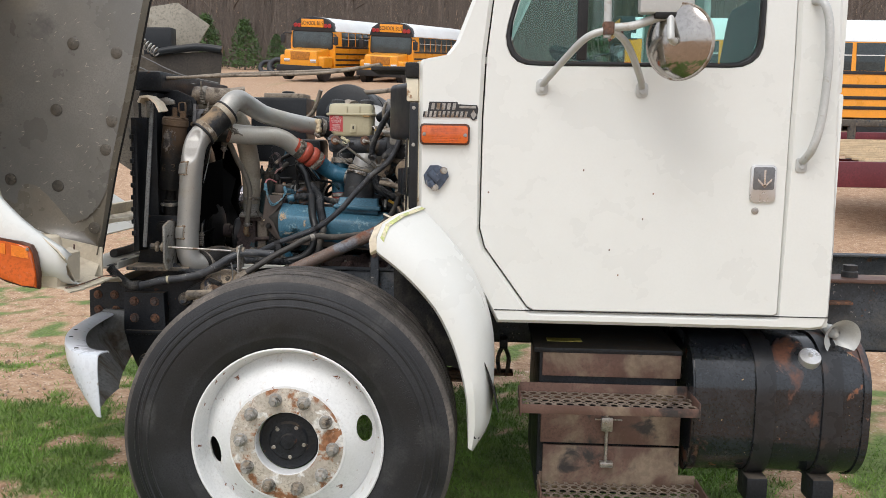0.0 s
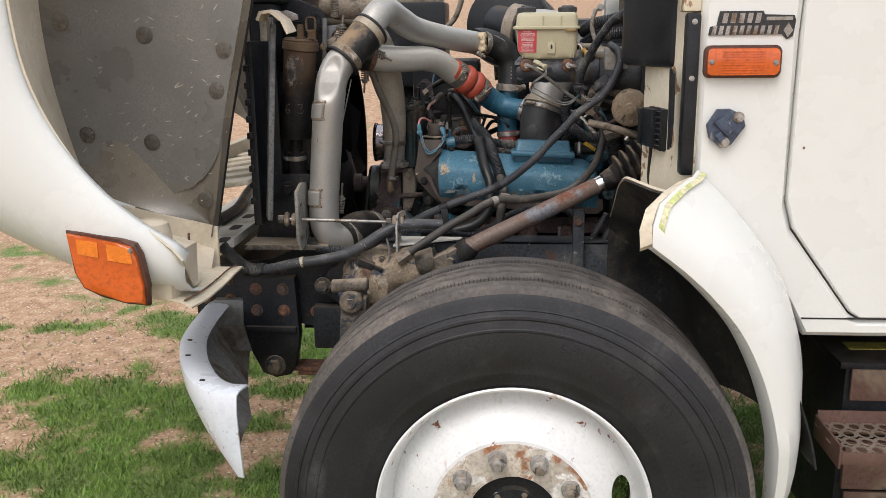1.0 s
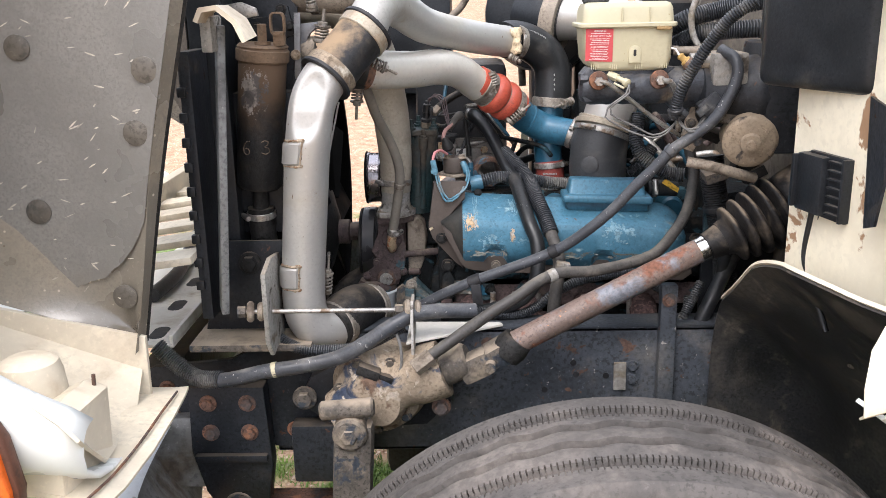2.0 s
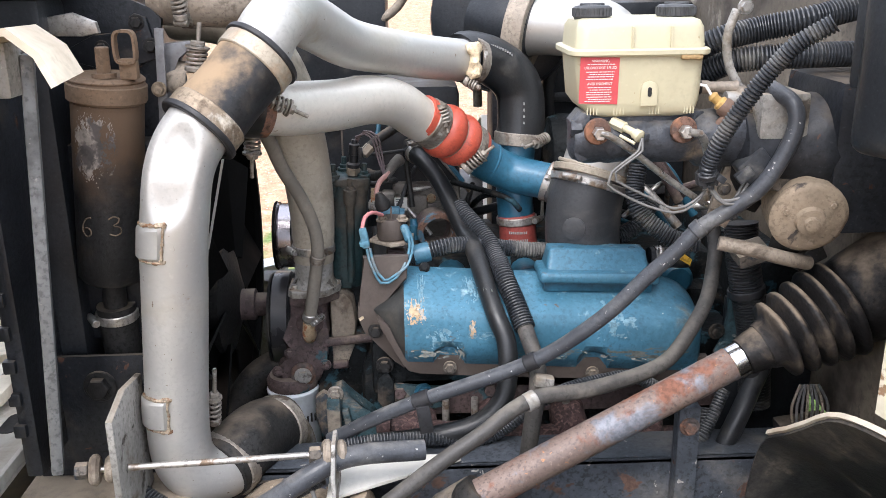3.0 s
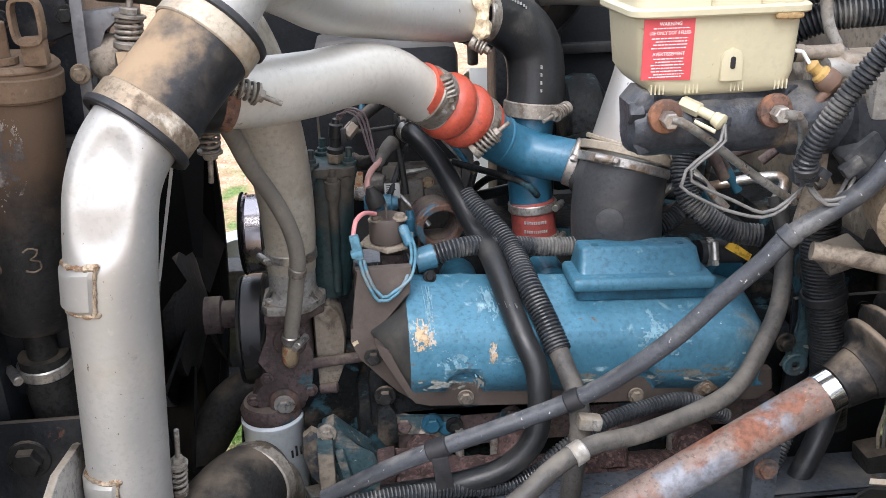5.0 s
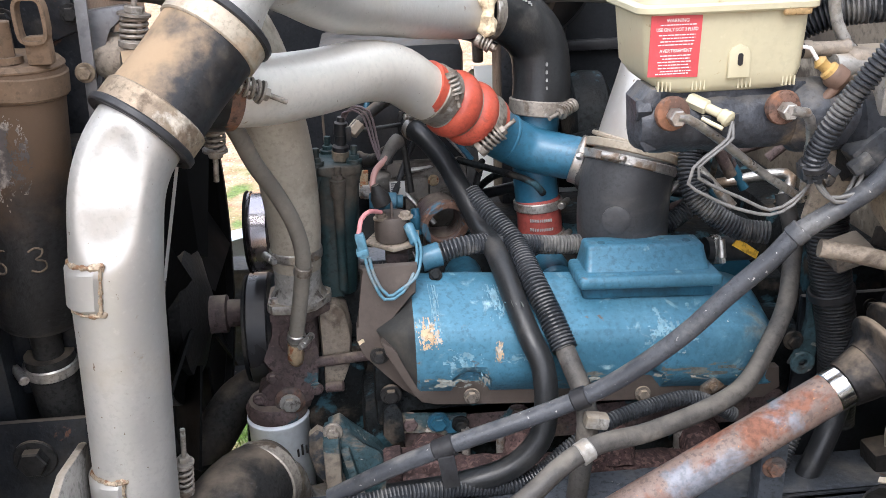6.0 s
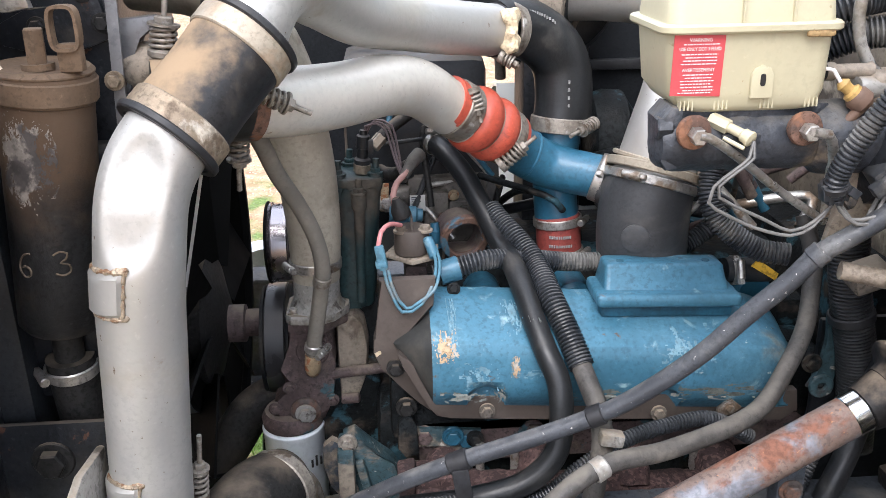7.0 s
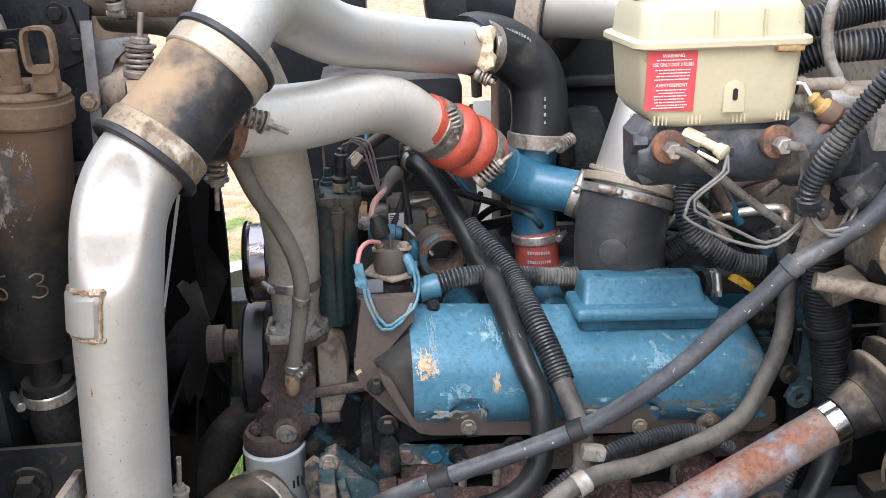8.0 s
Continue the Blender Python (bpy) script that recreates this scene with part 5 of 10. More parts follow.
part("far_lip", tube([(-1.10, 1.69, 1.848), (-0.97, 1.685, 1.868), (-0.85, 1.685, 1.880), (-0.735, 1.69, 1.868)], 0.020, 12), BLACK_PLASTIC, hood, "black rolled lip of the far liner")
part("far_fender_inside", slab([(-1.23, 2.10), (-1.033, 2.13), (-0.863, 2.016), (-0.937, 1.90), (-1.06, 1.80), (-1.26, 1.80)], 'y', 1.90, 0.012, 0.004), FAR_CREAM, hood, "pale bare inside of the far fender")
# added black box for the dark shape by the far fender
part("far_box", box((-1.16, 1.74, 1.83), (-1.012, 1.82, 1.985), 0.012), BLACK_PLASTIC, hood, "plain black plastic box")
part("hood_spring", coil((-0.905, 1.0, 1.845), (-0.815, 1.0, 1.787), 0.018, 0.0035, 7), STEEL, hood)
for a, b, sag in (((-0.885, 0.9, 1.700), (-0.715, 0.9, 1.640), 0.0), ((-0.90, 0.9, 1.735), (-0.622, 0.9, 1.650), 0.012), ((-0.86, 0.9, 1.770), (-0.52, 0.9, 1.655), 0.02)):
    middle = ((a[0] + b[0]) / 2, 0.9, (a[2] + b[2]) / 2 - sag)
    part("hood_wire", tube([a, middle, b], 0.0026, 8), WIRE_GREY, hood)
bm = bmesh.new()
for k in range(9):
    y = 0.42 + 0.15 * k
    box((-1.0, y, 1.10), (-0.72, y + 0.075, 1.115), 0.004, bm, rot(0, -8, 0))
box((-1.02, 0.36, 1.06), (-0.99, 1.76, 1.14), 0.004, bm)
part("grille", bm, FIBERGLASS, hood, "pale slotted grille bars")
shelf = part("grille_shelf", box((-1.02, 0.50, 0.924), (-0.80, 1.50, 0.931), 0.002), SHELF, hood, "pale slotted support shelf")
for x, y in ((-0.850, 0.565), (-0.866, 0.735), (-0.876, 0.905), (-0.885, 1.10)):
    part("slot", slab(rounded(x - 0.016, y - 0.034, x + 0.016, y + 0.034, 0.015), 'z', 0.9305, 0.0012), GLASS_DARK, shelf)
part("shelf_lip", box((-0.808, 0.50, 0.931), (-0.80, 1.50, 0.95), 0.002), SHELF, shelf)
part("drain_hose", tube([(-1.0, 1.50, 0.965), (-0.965, 1.20, 0.955), (-0.935, 1.02, 0.95), (-0.92, 0.90, 0.95), (-0.925, 0.75, 0.95)], 0.017), RUBBER, shelf, "black hose lying on the shelf")

# ---- bumper end, wrapped round the corner ----
plan = even([(-0.610, -0.138), (-0.672, -0.126), (-0.738, -0.068), (-0.798, 0.03), (-0.845, 0.14), (-0.875, 0.245), (-0.895, 0.40), (-0.905, 0.60), (-0.91, 1.0)], 26)
plan = plan + [(x, 2.03 - y) for x, y in plan[-2::-1]]
rows = []
for z, d, tuck in ((0.742, 0.070, 0.0), (0.748, 0.062, 0.0), (0.751, 0.02, 0.0), (0.746, 0.004, 0.0), (0.734, 0.0, 0.02), (0.70, -0.004, 0.08), (0.64, -0.002, 0.24), (0.59, 0.002, 0.45), (0.556, 0.004, 0.66), (0.545, 0.010, 0.70)):
    row = []
    for k, (x, y) in enumerate(plan):
        a, b = plan[max(0, k - 1)], plan[min(len(plan) - 1, k + 1)]
        nx, ny = b[1] - a[1], -(b[0] - a[0])
        q = math.hypot(nx, ny)
        depth = d
        end = min(1.0, max(0.0, 1 - (k - 12) / 12))
        px, py = x + nx / q * depth, y + ny / q * depth
        px += (-0.605 - px) * tuck * end
        py += (-0.142 - py) * tuck * end * 0.5
        row.append((px, py, z))
    rows.append(row)
bumper = part("bumper", loft(rows, thick=0.004), BUMPER_WHITE, truck, "white steel front bumper with a swept-back end")
part("inner_skin", loft([[(p[0] + 0.006, p[1] + 0.006, p[2]) for p in r[5:40]] for r in rows[3:]], thick=0.002), BUMPER_BACK, bumper)
part("bumper_brace", box((-0.88, 0.52, 0.60), (-0.70, 0.58, 0.76), 0.006), BUMPER_BACK, bumper)
for x, y in ((-0.71, -0.065), (-0.80, 0.09), (-0.835, 0.20)):
    part("scratch", box((x - 0.006, y - 0.003, 0.748), (x + 0.006, y + 0.003, 0.7535), 0.001), BADGE_DARK, bumper)

# ---- wheel ----
WHEEL_Y = -0.21


def disc_with_holes():
    """The dished steel disc of the wheel with two hand holes."""
    bm = bmesh.new()
    prof = [(-0.228, 0.300), (-0.231, 0.296), (-0.228, 0.291), (-0.214, 0.286), (-0.195, 0.280), (-0.178, 0.275), (-0.166, 0.270)] + [(-0.160 - 0.030 * f - 0.006 * math.sin(math.pi * f), 0.268 - 0.082 * f) for f in (k / 14 for k in range(15))] + [(-0.1935, 0.182), (-0.194, 0.178), (-0.194, 0.104), (-0.191, 0.098), (-0.150, 0.096)]
    seg = 160
    rings = [[bm.verts.new((r * math.cos(a), y, 0.5 + r * math.sin(a))) for a in (2 * math.pi * k / seg for k in range(seg))] for y, r in prof]
    gone = []
    for ra, rb in zip(rings, rings[1:]):
        for k in range(seg):
            j = (k + 1) % seg
            f = bm.faces.new((ra[k], ra[j], rb[j], rb[k]))
            gone.append(f)
    for tilt in (radians(10), radians(190)):
        c = Vector((0.238 * math.cos(tilt), 0, 0.5 + 0.238 * math.sin(tilt)))
        u, w = Vector((math.cos(tilt), 0, math.sin(tilt))), Vector((-math.sin(tilt), 0, math.cos(tilt)))

        def reach(co):
            d = Vector((co.x, 0, co.z)) - c
            return math.hypot(d.dot(u) / 0.022, d.dot(w) / 0.043)
        dead = [f for f in bm.faces if reach(f.calc_center_median()) < 1 and 0.19 < math.hypot(f.calc_center_median().x, f.calc_center_median().z - 0.5) < 0.269]
        border = {v for f in dead for v in f.verts}
        bmesh.ops.delete(bm, geom=dead, context='FACES')
        for v in border:
            if v.is_valid and v.is_boundary:
                s = 1 / max(0.2, reach(v.co))
                v.co.x, v.co.z = c.x + (v.co.x - c.x) * s, c.z + (v.co.z - c.z) * s
    edges = [e for e in bm.edges if e.is_boundary and 0.19 < math.hypot(e.verts[0].co.x, e.verts[0].co.z - 0.5) < 0.275]
    made = bmesh.ops.extrude_edge_only(bm, edges=edges)
    for v in made["geom"]:
        if isinstance(v, bmesh.types.BMVert):
            v.co.y += 0.010
    return bm


def tyre_mesh():
    """A truck tyre: sidewall rings, shoulder and five ribs with sipes along their grooves."""
    bm = bmesh.new()
    prof = [(-0.150, 0.286), (-0.205, 0.288), (-0.222, 0.296), (-0.229, 0.308), (-0.231, 0.322), (-0.236, 0.330), (-0.2365, 0.336), (-0.238, 0.350), (-0.2410, 0.360), (-0.2440, 0.385), (-0.2455, 0.405), (-0.2445, 0.4225), (-0.2465, 0.4245), (-0.2465, 0.4285), (-0.2440, 0.4305), (-0.2405, 0.446), (-0.2425, 0.449), (-0.2420, 0.4545), (-0.2385, 0.457), (-0.236, 0.4645), (-0.238, 0.4665), (-0.2365, 0.471), (-0.2330, 0.473), (-0.2295, 0.484), (-0.2260, 0.496), (-0.2210, 0.504), (-0.212, 0.5105)]
    ribs, grooves = [], [-0.165, -0.118, -0.071, -0.024]
    top = lambda y: 0.5215 - 0.9 * (y + 0.095) ** 2
    for i, g in enumerate(grooves):
        cut, h = (1, 0) if i in (0, 3) else (2, 2), top(g)
        ribs += [(g - 0.0165, h, cut[1]), (g - 0.0160, h, cut[0]), (g - 0.0095, h - 0.0005, cut[0]), (g - 0.0060, h - 0.015, cut[1]), (g + 0.0060, h - 0.015, cut[1]), (g + 0.0095, h - 0.0005, cut[0]), (g + 0.0160, h, cut[0]), (g + 0.0165, h, cut[1])]
    prof = [(y, r + 0.006 * max(0.0, min(1.0, (r - 0.30) / 0.2))) for y, r in prof]
    left = [(-0.19 - y, r) for y, r in prof[::-1]]
    full = [(y, r, 0) for y, r in prof] + ribs + [(y, r, 0) for y, r in left]
    turn = [2 * math.pi * (k + f) / 400 for k in range(400) for f in (0.0, 0.72, 0.76, 0.96)]
    seg = len(turn)
    rings = []
    for i, (y, r, cut) in enumerate(full):
        row = []
        for k, a in enumerate(turn):
            dr = -0.007 if cut == 1 and k % 4 > 1 else 0.0
            row.append(bm.verts.new(((r + dr) * math.cos(a), y + 0.042 + (0.0035 * math.sin(a * 44) if cut == 2 else 0), 0.5 + (r + dr) * math.sin(a))))
        rings.append(row)
    for ra, rb in zip(rings, rings[1:]):
        for k in range(seg):
            j = (k + 1) % seg
            bm.faces.new((ra[k], ra[j], rb[j], rb[k]))
    return bm


wheel = part("wheel", disc_with_holes(), WHEEL_WHITE, truck, "white steel disc wheel with rust round the nuts", 30)
for v in wheel.data.vertices:
    v.co.y += 0.040 * max(0.0, min(1.0, (math.hypot(v.co.x, v.co.z - 0.5) - 0.185) / 0.085))
tyre = part("tyre", tyre_mesh(), TYRE, wheel, "worn black ribbed truck tyre", 28)
tyre.data.materials.append(TREAD)
for f in tyre.data.polygons:
    if math.hypot(f.center.x, f.center.z - 0.5) > 0.5045 and -0.182 < f.center.y < 0.07:
        f.material_index = 1
bm = lathe([(0, 0.1755), (0.0016, 0.1755), (0.0022, 0.174), (0.0022, 0.101), (0, 0.1)], (0, -0.1935, 0.5), (0, -1, 0.5), 96, None, False)
part("rust_ring", bm, WHEEL_RUSTY, wheel, "rust-stained nut circle")
part("barrel", lathe([(0, 0.284), (0.12, 0.272), (0.2, 0.28)], (0, -0.165, 0.5), (0, 1, 0.5), 64, None, False), BLACK_PAINT, wheel)
bm = lathe([(-0.12, 0.1), (0.0, 0.094), (0.008, 0.088), (0.010, 0.062), (0.018, 0.056), (0.020, 0.026), (0.026, 0.022), (0.027, 0.002)], (0, -0.152, 0.5), (0, -1, 0.5), 48)
hub = part("hub", bm, BLACK_PAINT, wheel, "black greasy hub cap")
for k in range(5):
    a = radians(60 + 72 * k)
    part("hub_bolt", bolt((0.05 * math.cos(a), -0.166, 0.5 + 0.05 * math.sin(a)), (0.05 * math.cos(a), -1, 0.5 + 0.05 * math.sin(a)), 0.0068), STEEL, hub)
for k in range(10):
    a = radians(90 + 13.5 - 36 * k)
    x, z = 0.1429 * math.cos(a), 0.5 + 0.1429 * math.sin(a)
    bm = lathe([(0, 0.0205), (0.004, 0.0205), (0.005, 0.0185)], (x, -0.1955, z), (x, -1, z), 24)
    hexagon((x, -0.200, z), (x, -0.2215, z), 0.0175, bm)
    lathe([(0.019, 0.0135), (0.024, 0.012), (0.027, 0.0085), (0.034, 0.008)], (x, -0.2, z), (x, -1, z), 16, bm)
    part("lug_nut", bm, ALU_DULL, wheel)
bm = bmesh.new()
for k, ch in enumerate("ENGINEERED BY"):
    a = radians(76 - 3.15 * k)
    if ch != " ":
        lettering(ch, 0.026, pose(0.406 * math.cos(a), -0.2038, 0.5 + 0.406 * math.sin(a), 90, 0, 0) @ pose(0, 0, 0, 0, 0, math.degrees(a) - 90), 0.0012, bm)
for k in range(13):
    a = radians(33 - 2.6 * k)
    box((0.406 * math.cos(a) - 0.006, -0.2050, 0.5 + 0.406 * math.sin(a) - 0.010), (0.406 * math.cos(a) + 0.006, -0.2022, 0.5 + 0.406 * math.sin(a) + 0.010), 0, bm, rot(0, 90 - math.degrees(a), 0))
part("sidewall_letters", bm, TYRE, wheel, "raised sidewall lettering")
far = part("far_wheel", lathe([(0, 0.29), (0.01, 0.40), (0.03, 0.50), (0.06, 0.513), (0.22, 0.513), (0.26, 0.48), (0.28, 0.40), (0.27, 0.28)], (0, 2.0, 0.5), (0, 9, 0.5), 64), TYRE, truck)
part("axle_beam", tube([(0.0, 0.02, 0.5), (0.0, 0.12, 0.47), (0, 0.4, 0.40), (0, 1.6, 0.40), (0, 2.0, 0.5)], 0.05), BLACK_PAINT, truck)
part("spindle", box((-0.06, 0.0, 0.38), (0.06, 0.12, 0.62), 0.02), DIRTY_IRON, truck)

# the far fender behind the engine
rows = [[(x, 1.62 + 0.06 * k, 1.275 - 0.004 * k * k - 0.16 * max(0.0, x - 0.25)) for k in range(10)] for x in (-0.02, 0.10, 0.25, 0.40, 0.55)]
rows = [[(x, 1.60, z[2] - 0.30) if i == 0 else z for i, z in enumerate(row)] for x, row in zip((-0.02, 0.10, 0.25, 0.40, 0.55), rows)]
part("far_fender", loft(rows, thick=0.006), WHITE_PAINT, truck, "white fender on the far side")

# ---- frame rails and front spring hanger ----
for y, s in ((0.556, 1), (1.474, -1)):
    bm = box((-0.62, y, 0.665), (5.2, y + s * 0.008, 0.935), 0.003)
    box((-0.62, y, 0.925), (5.2, y + s * 0.08, 0.935), 0.003, bm)
    box((-0.62, y, 0.665), (5.2, y + s * 0.08, 0.675), 0.003, bm)
    part("frame_rail", bm, RAIL, truck, "black steel frame rail, dusty and rust-specked")
bm = slab([(-0.94, 0.70), (-0.94, 0.83), (-0.86, 0.865), (-0.70, 0.875), (-0.62, 0.92), (-0.40, 0.92), (-0.30, 0.80), (-0.42, 0.70), (-0.60, 0.68)], 'y', 0.548, 0.012, 0.003)
for x, z in ((-0.002, 0.859), (0.004, 0.833), (0.065, 0.830), (-0.06, 0.80), (0.30, 0.86)):
    part("rail_hole", rod((x, 0.5545, z), (x, 0.5575, z), 0.0065, 14), GLASS_DARK, truck)
for x, z in ((0.118, 0.850), (0.118, 0.822), (0.33, 0.78), (0.36, 0.83)):
    part("rail_nut", bolt((x, 0.556, z), (x, -1, z), 0.009), RAIL, truck)
front = part("front_extension", bm, BLACK_PAINT, truck)
for x, z in ((-0.905, 0.755), (-0.905, 0.815), (-0.835, 0.755), (-0.84, 0.815), (-0.58, 0.72)):
    part("rail_bolt", bolt((x, 0.548, z), (x, -1, z), 0.012), RUSTY, front)
part("crossmember", box((-0.90, 0.556, 0.70), (-0.82, 1.474, 0.86), 0.01), BLACK_PAINT, truck)
hanger = part("spring_hanger", slab([(-0.785, 0.835), (-0.63, 0.835), (-0.622, 0.66), (-0.635, 0.575), (-0.655, 0.535), (-0.70, 0.525), (-0.74, 0.54), (-0.765, 0.60), (-0.79, 0.69)], 'y', 0.505, 0.042, 0.008), BLACK_PAINT, truck, "black forged spring hanger bolted to the rail")
for x, z in ((-0.745, 0.80), (-0.665, 0.80), (-0.745, 0.735), (-0.665, 0.735)):
    part("hanger_bolt", bolt((x, 0.505, z), (x, -1, z), 0.0125), RUSTY, hanger)
bm = box((-0.78, 0.492, 0.672), (-0.63, 0.51, 0.688), 0.004)
part("hanger_ridge", bm, BLACK_PAINT, hanger)
part("spring_pin", bolt((-0.70, 0.505, 0.565), (-0.70, -1, 0.565), 0.022), DIRTY_IRON, hanger)
bm = bmesh.new()
for k in range(5):
    box((-0.72 + 0.08 * k, 0.53, 0.55 - 0.014 * k - 0.012), (0.72 - 0.08 * k, 0.60, 0.55 - 0.014 * k), 0.002, bm)
part("leaf_spring", bm, RUSTY, truck)


# ---- side step box, fuel tank, horn ----
step = thing("step_box", (1.02, 0.30, 0.20), "rusty steel battery box with two perforated steps", "step box")
bm = box((0.79, 0.135, 0.24), (1.255, 0.62, 0.735), 0.008)
body = part("box_body", bm, BLACK_PAINT, step)
part("box_lid", box((0.77, 0.115, 0.735), (1.265, 0.62, 0.752), 0.004), BLACK_PAINT, step)
part("front_plate", box((0.80, 0.118, 0.655), (1.262, 0.128, 0.742), 0.003), STEP_STEEL, step)
part("front_plate", box((0.80, 0.112, 0.425), (1.268, 0.128, 0.55), 0.003), STEP_STEEL, step)
part("front_plate", box((0.81, 0.118, 0.255), (1.27, 0.13, 0.415), 0.003), STEP_STEEL, step)
part("warning_label", slab([(0.82, 0.20), (0.94, 0.20), (0.94, 0.25), (0.82, 0.25)], 'z', 0.7545, 0.002), mat("label_yellow", (0.50, 0.43, 0.10), 0.6), step, "small yellow warning label")


def perforated_tread(name, x0, x1, y0, y1, z, parent):
    """A grip-strut step: a plate with staggered rows of oval holes and turned-down edges."""
    bm = bmesh.new()
    nx, ny = 16, 4
    pitch, depth = (x1 - x0) / nx, (y1 - y0) / ny
    for i in range(nx):
        for j in range(ny):
            cx, cy = x0 + (i + (0.25 if j % 2 else 0.5)) * pitch, y0 + (j + 0.5) * depth
            hole = [bm.verts.new((cx + 0.0118 * math.cos(a), cy + 0.0150 * math.sin(a), z)) for a in (2 * math.pi * k / 12 for k in range(12))]
            low = [bm.verts.new((cx + 0.0118 * math.cos(a), cy + 0.0150 * math.sin(a), z - 0.0025)) for a in (2 * math.pi * k / 12 for k in range(12))]
            rim = []
            for k in range(12):
                c, s = math.cos(2 * math.pi * k / 12), math.sin(2 * math.pi * k / 12)
                q = max(abs(c), abs(s))
                rim.append(bm.verts.new((cx + c / q * pitch / 2, cy + s / q * depth / 2, z)))
            for k in range(12):
                m = (k + 1) % 12
                bm.faces.new((rim[k], rim[m], hole[m], hole[k]))
                bm.faces.new((hole[k], hole[m], low[m], low[k]))
    plate = part(name, bm, TREAD_STEEL, parent, "worn perforated step plate")
    for lo, hi in (((x0, y0 - 0.006, z - 0.026), (x1, y0, z + 0.003)), ((x0, y1, z - 0.03), (x1, y1 + 0.006, z + 0.03)), ((x0 - 0.006, y0 - 0.006, z - 0.036), (x0, y1, z + 0.02)), ((x1, y0 - 0.006, z - 0.036), (x1 + 0.006, y1, z + 0.02))):
        part("turned_edge", box(lo, hi, 0.002), STEP_STEEL, plate)
    return plate


perforated_tread("upper_tread", 0.725, 1.283, -0.055, 0.105, 0.604, step)
perforated_tread("lower_tread", 0.80, 1.33, -0.02, 0.13, 0.285, step)
bm = rod((1.02, 0.098, 0.36), (1.02, 0.098, 0.53), 0.006)
box((1.0, 0.085, 0.475), (1.04, 0.11, 0.525), 0.008, bm)
box((1.0, 0.085, 0.35), (1.045, 0.11, 0.37), 0.006, bm)
rod((0.98, 0.096, 0.515), (1.07, 0.096, 0.515), 0.003, 8, bm)
part("latch", bm, STEEL, step, "rubber and steel lid latch")
part("bracket", box((0.80, 0.54, 0.72), (1.26, 0.575, 0.86), 0.004), BLACK_PAINT, step)

tank = thing("fuel_tank", (1.62, 0.32, 0.25), "black cylindrical fuel tank with rust patches and straps", "fuel tank")


def tank_section(grow=0.0):
    return rounded(0.03 - grow, 0.33 - grow, 0.56 + grow, 0.80 + grow, 0.17 + grow, 10)


bm = slab(tank_section(), 'x', 1.285, 0.57, 0.02)
part("shell", bm, TANK_PAINT, tank)
part("end_rim", slab(tank_section(0.006), 'x', 1.291, 0.02, 0.005), TANK_PAINT, tank)
part("end_rim", slab(tank_section(0.006), 'x', 1.829, 0.02, 0.005), TANK_PAINT, tank)
for x in (1.485, 1.70):
    part("strap", slab(tank_section(0.009), 'x', x, 0.062, 0.004), TANK_STRAP, tank)
    part("strap_foot", box((x - 0.005, 0.05, 0.26), (x + 0.065, 0.16, 0.345), 0.01), BLACK_PAINT, tank)
cap = part("filler_cap", lathe([(-0.01, 0.035), (0.02, 0.036), (0.03, 0.034), (0.032, 0.008), (0.045, 0.006), (0.046, 0.001)], (1.665, 0.085, 0.735), (1.66, -0.15, 1.05), 32), SATIN, tank, "bright ribbed filler cap")
part("mount", box((1.35, 0.5, 0.50), (1.85, 0.556, 0.80), 0.01), BLACK_PAINT, tank)

horn = thing("air_horn", (1.98, 0.30, 0.78), "grey trumpet horn under the frame rail", "horn")
bm = lathe([(0.0, 0.012), (0.05, 0.014), (0.11, 0.024), (0.15, 0.042), (0.17, 0.062), (0.172, 0.064), (0.168, 0.058), (0.148, 0.038), (0.11, 0.02), (0.09, 0.004)], (1.85, 0.38, 0.80), (1.886, 0.17, 0.772), 40)
part("trumpet", bm, PAINTED_GREY, horn)
part("cone", lathe([(0, 0.022), (0.03, 0.018), (0.045, 0.008), (0.046, 0.001)], (1.866, 0.29, 0.788), (1.886, 0.17, 0.772), 24), PAINTED_GREY, horn)
part("horn_bracket", tube([(1.85, 0.38, 0.80), (1.85, 0.48, 0.82), (1.85, 0.557, 0.82)], 0.012), BLACK_PAINT, horn)
horn.location += Vector((-0.105, -0.12, 0.036))
bm = box((1.78, 0.50, 0.935), (3.6, 0.64, 0.95), 0.004)
deck = thing("frame_plate", (2.4, 0.57, 0.935), "rusted flat plate bolted on the frame rail", "bracket")
part("plate", bm, STEP_STEEL, deck)
part("plate_angle", box((1.80, 0.515, 0.85), (1.98, 0.555, 0.862), 0.003), RUSTY, deck)
part("rubber_block", lathe([(0, 0.03), (0.02, 0.03), (0.024, 0.026), (0.045, 0.026)], (1.98, 0.57, 0.95), (1.98, 0.57, 2), 24), RUBBER, deck)
hook = thing("tie_down", (0.68, 0.5, 0.62), "small steel shackle hanging behind the step", "shackle")
part("shackle", tube([(0.665, 0.50, 0.56), (0.66, 0.5, 0.62), (0.68, 0.5, 0.66), (0.70, 0.5, 0.62), (0.695, 0.5, 0.56)], 0.008), DIRTY_IRON, hook)
part("hanger", box((0.665, 0.49, 0.655), (0.695, 0.556, 0.69), 0.004), BLACK_PAINT, hook)


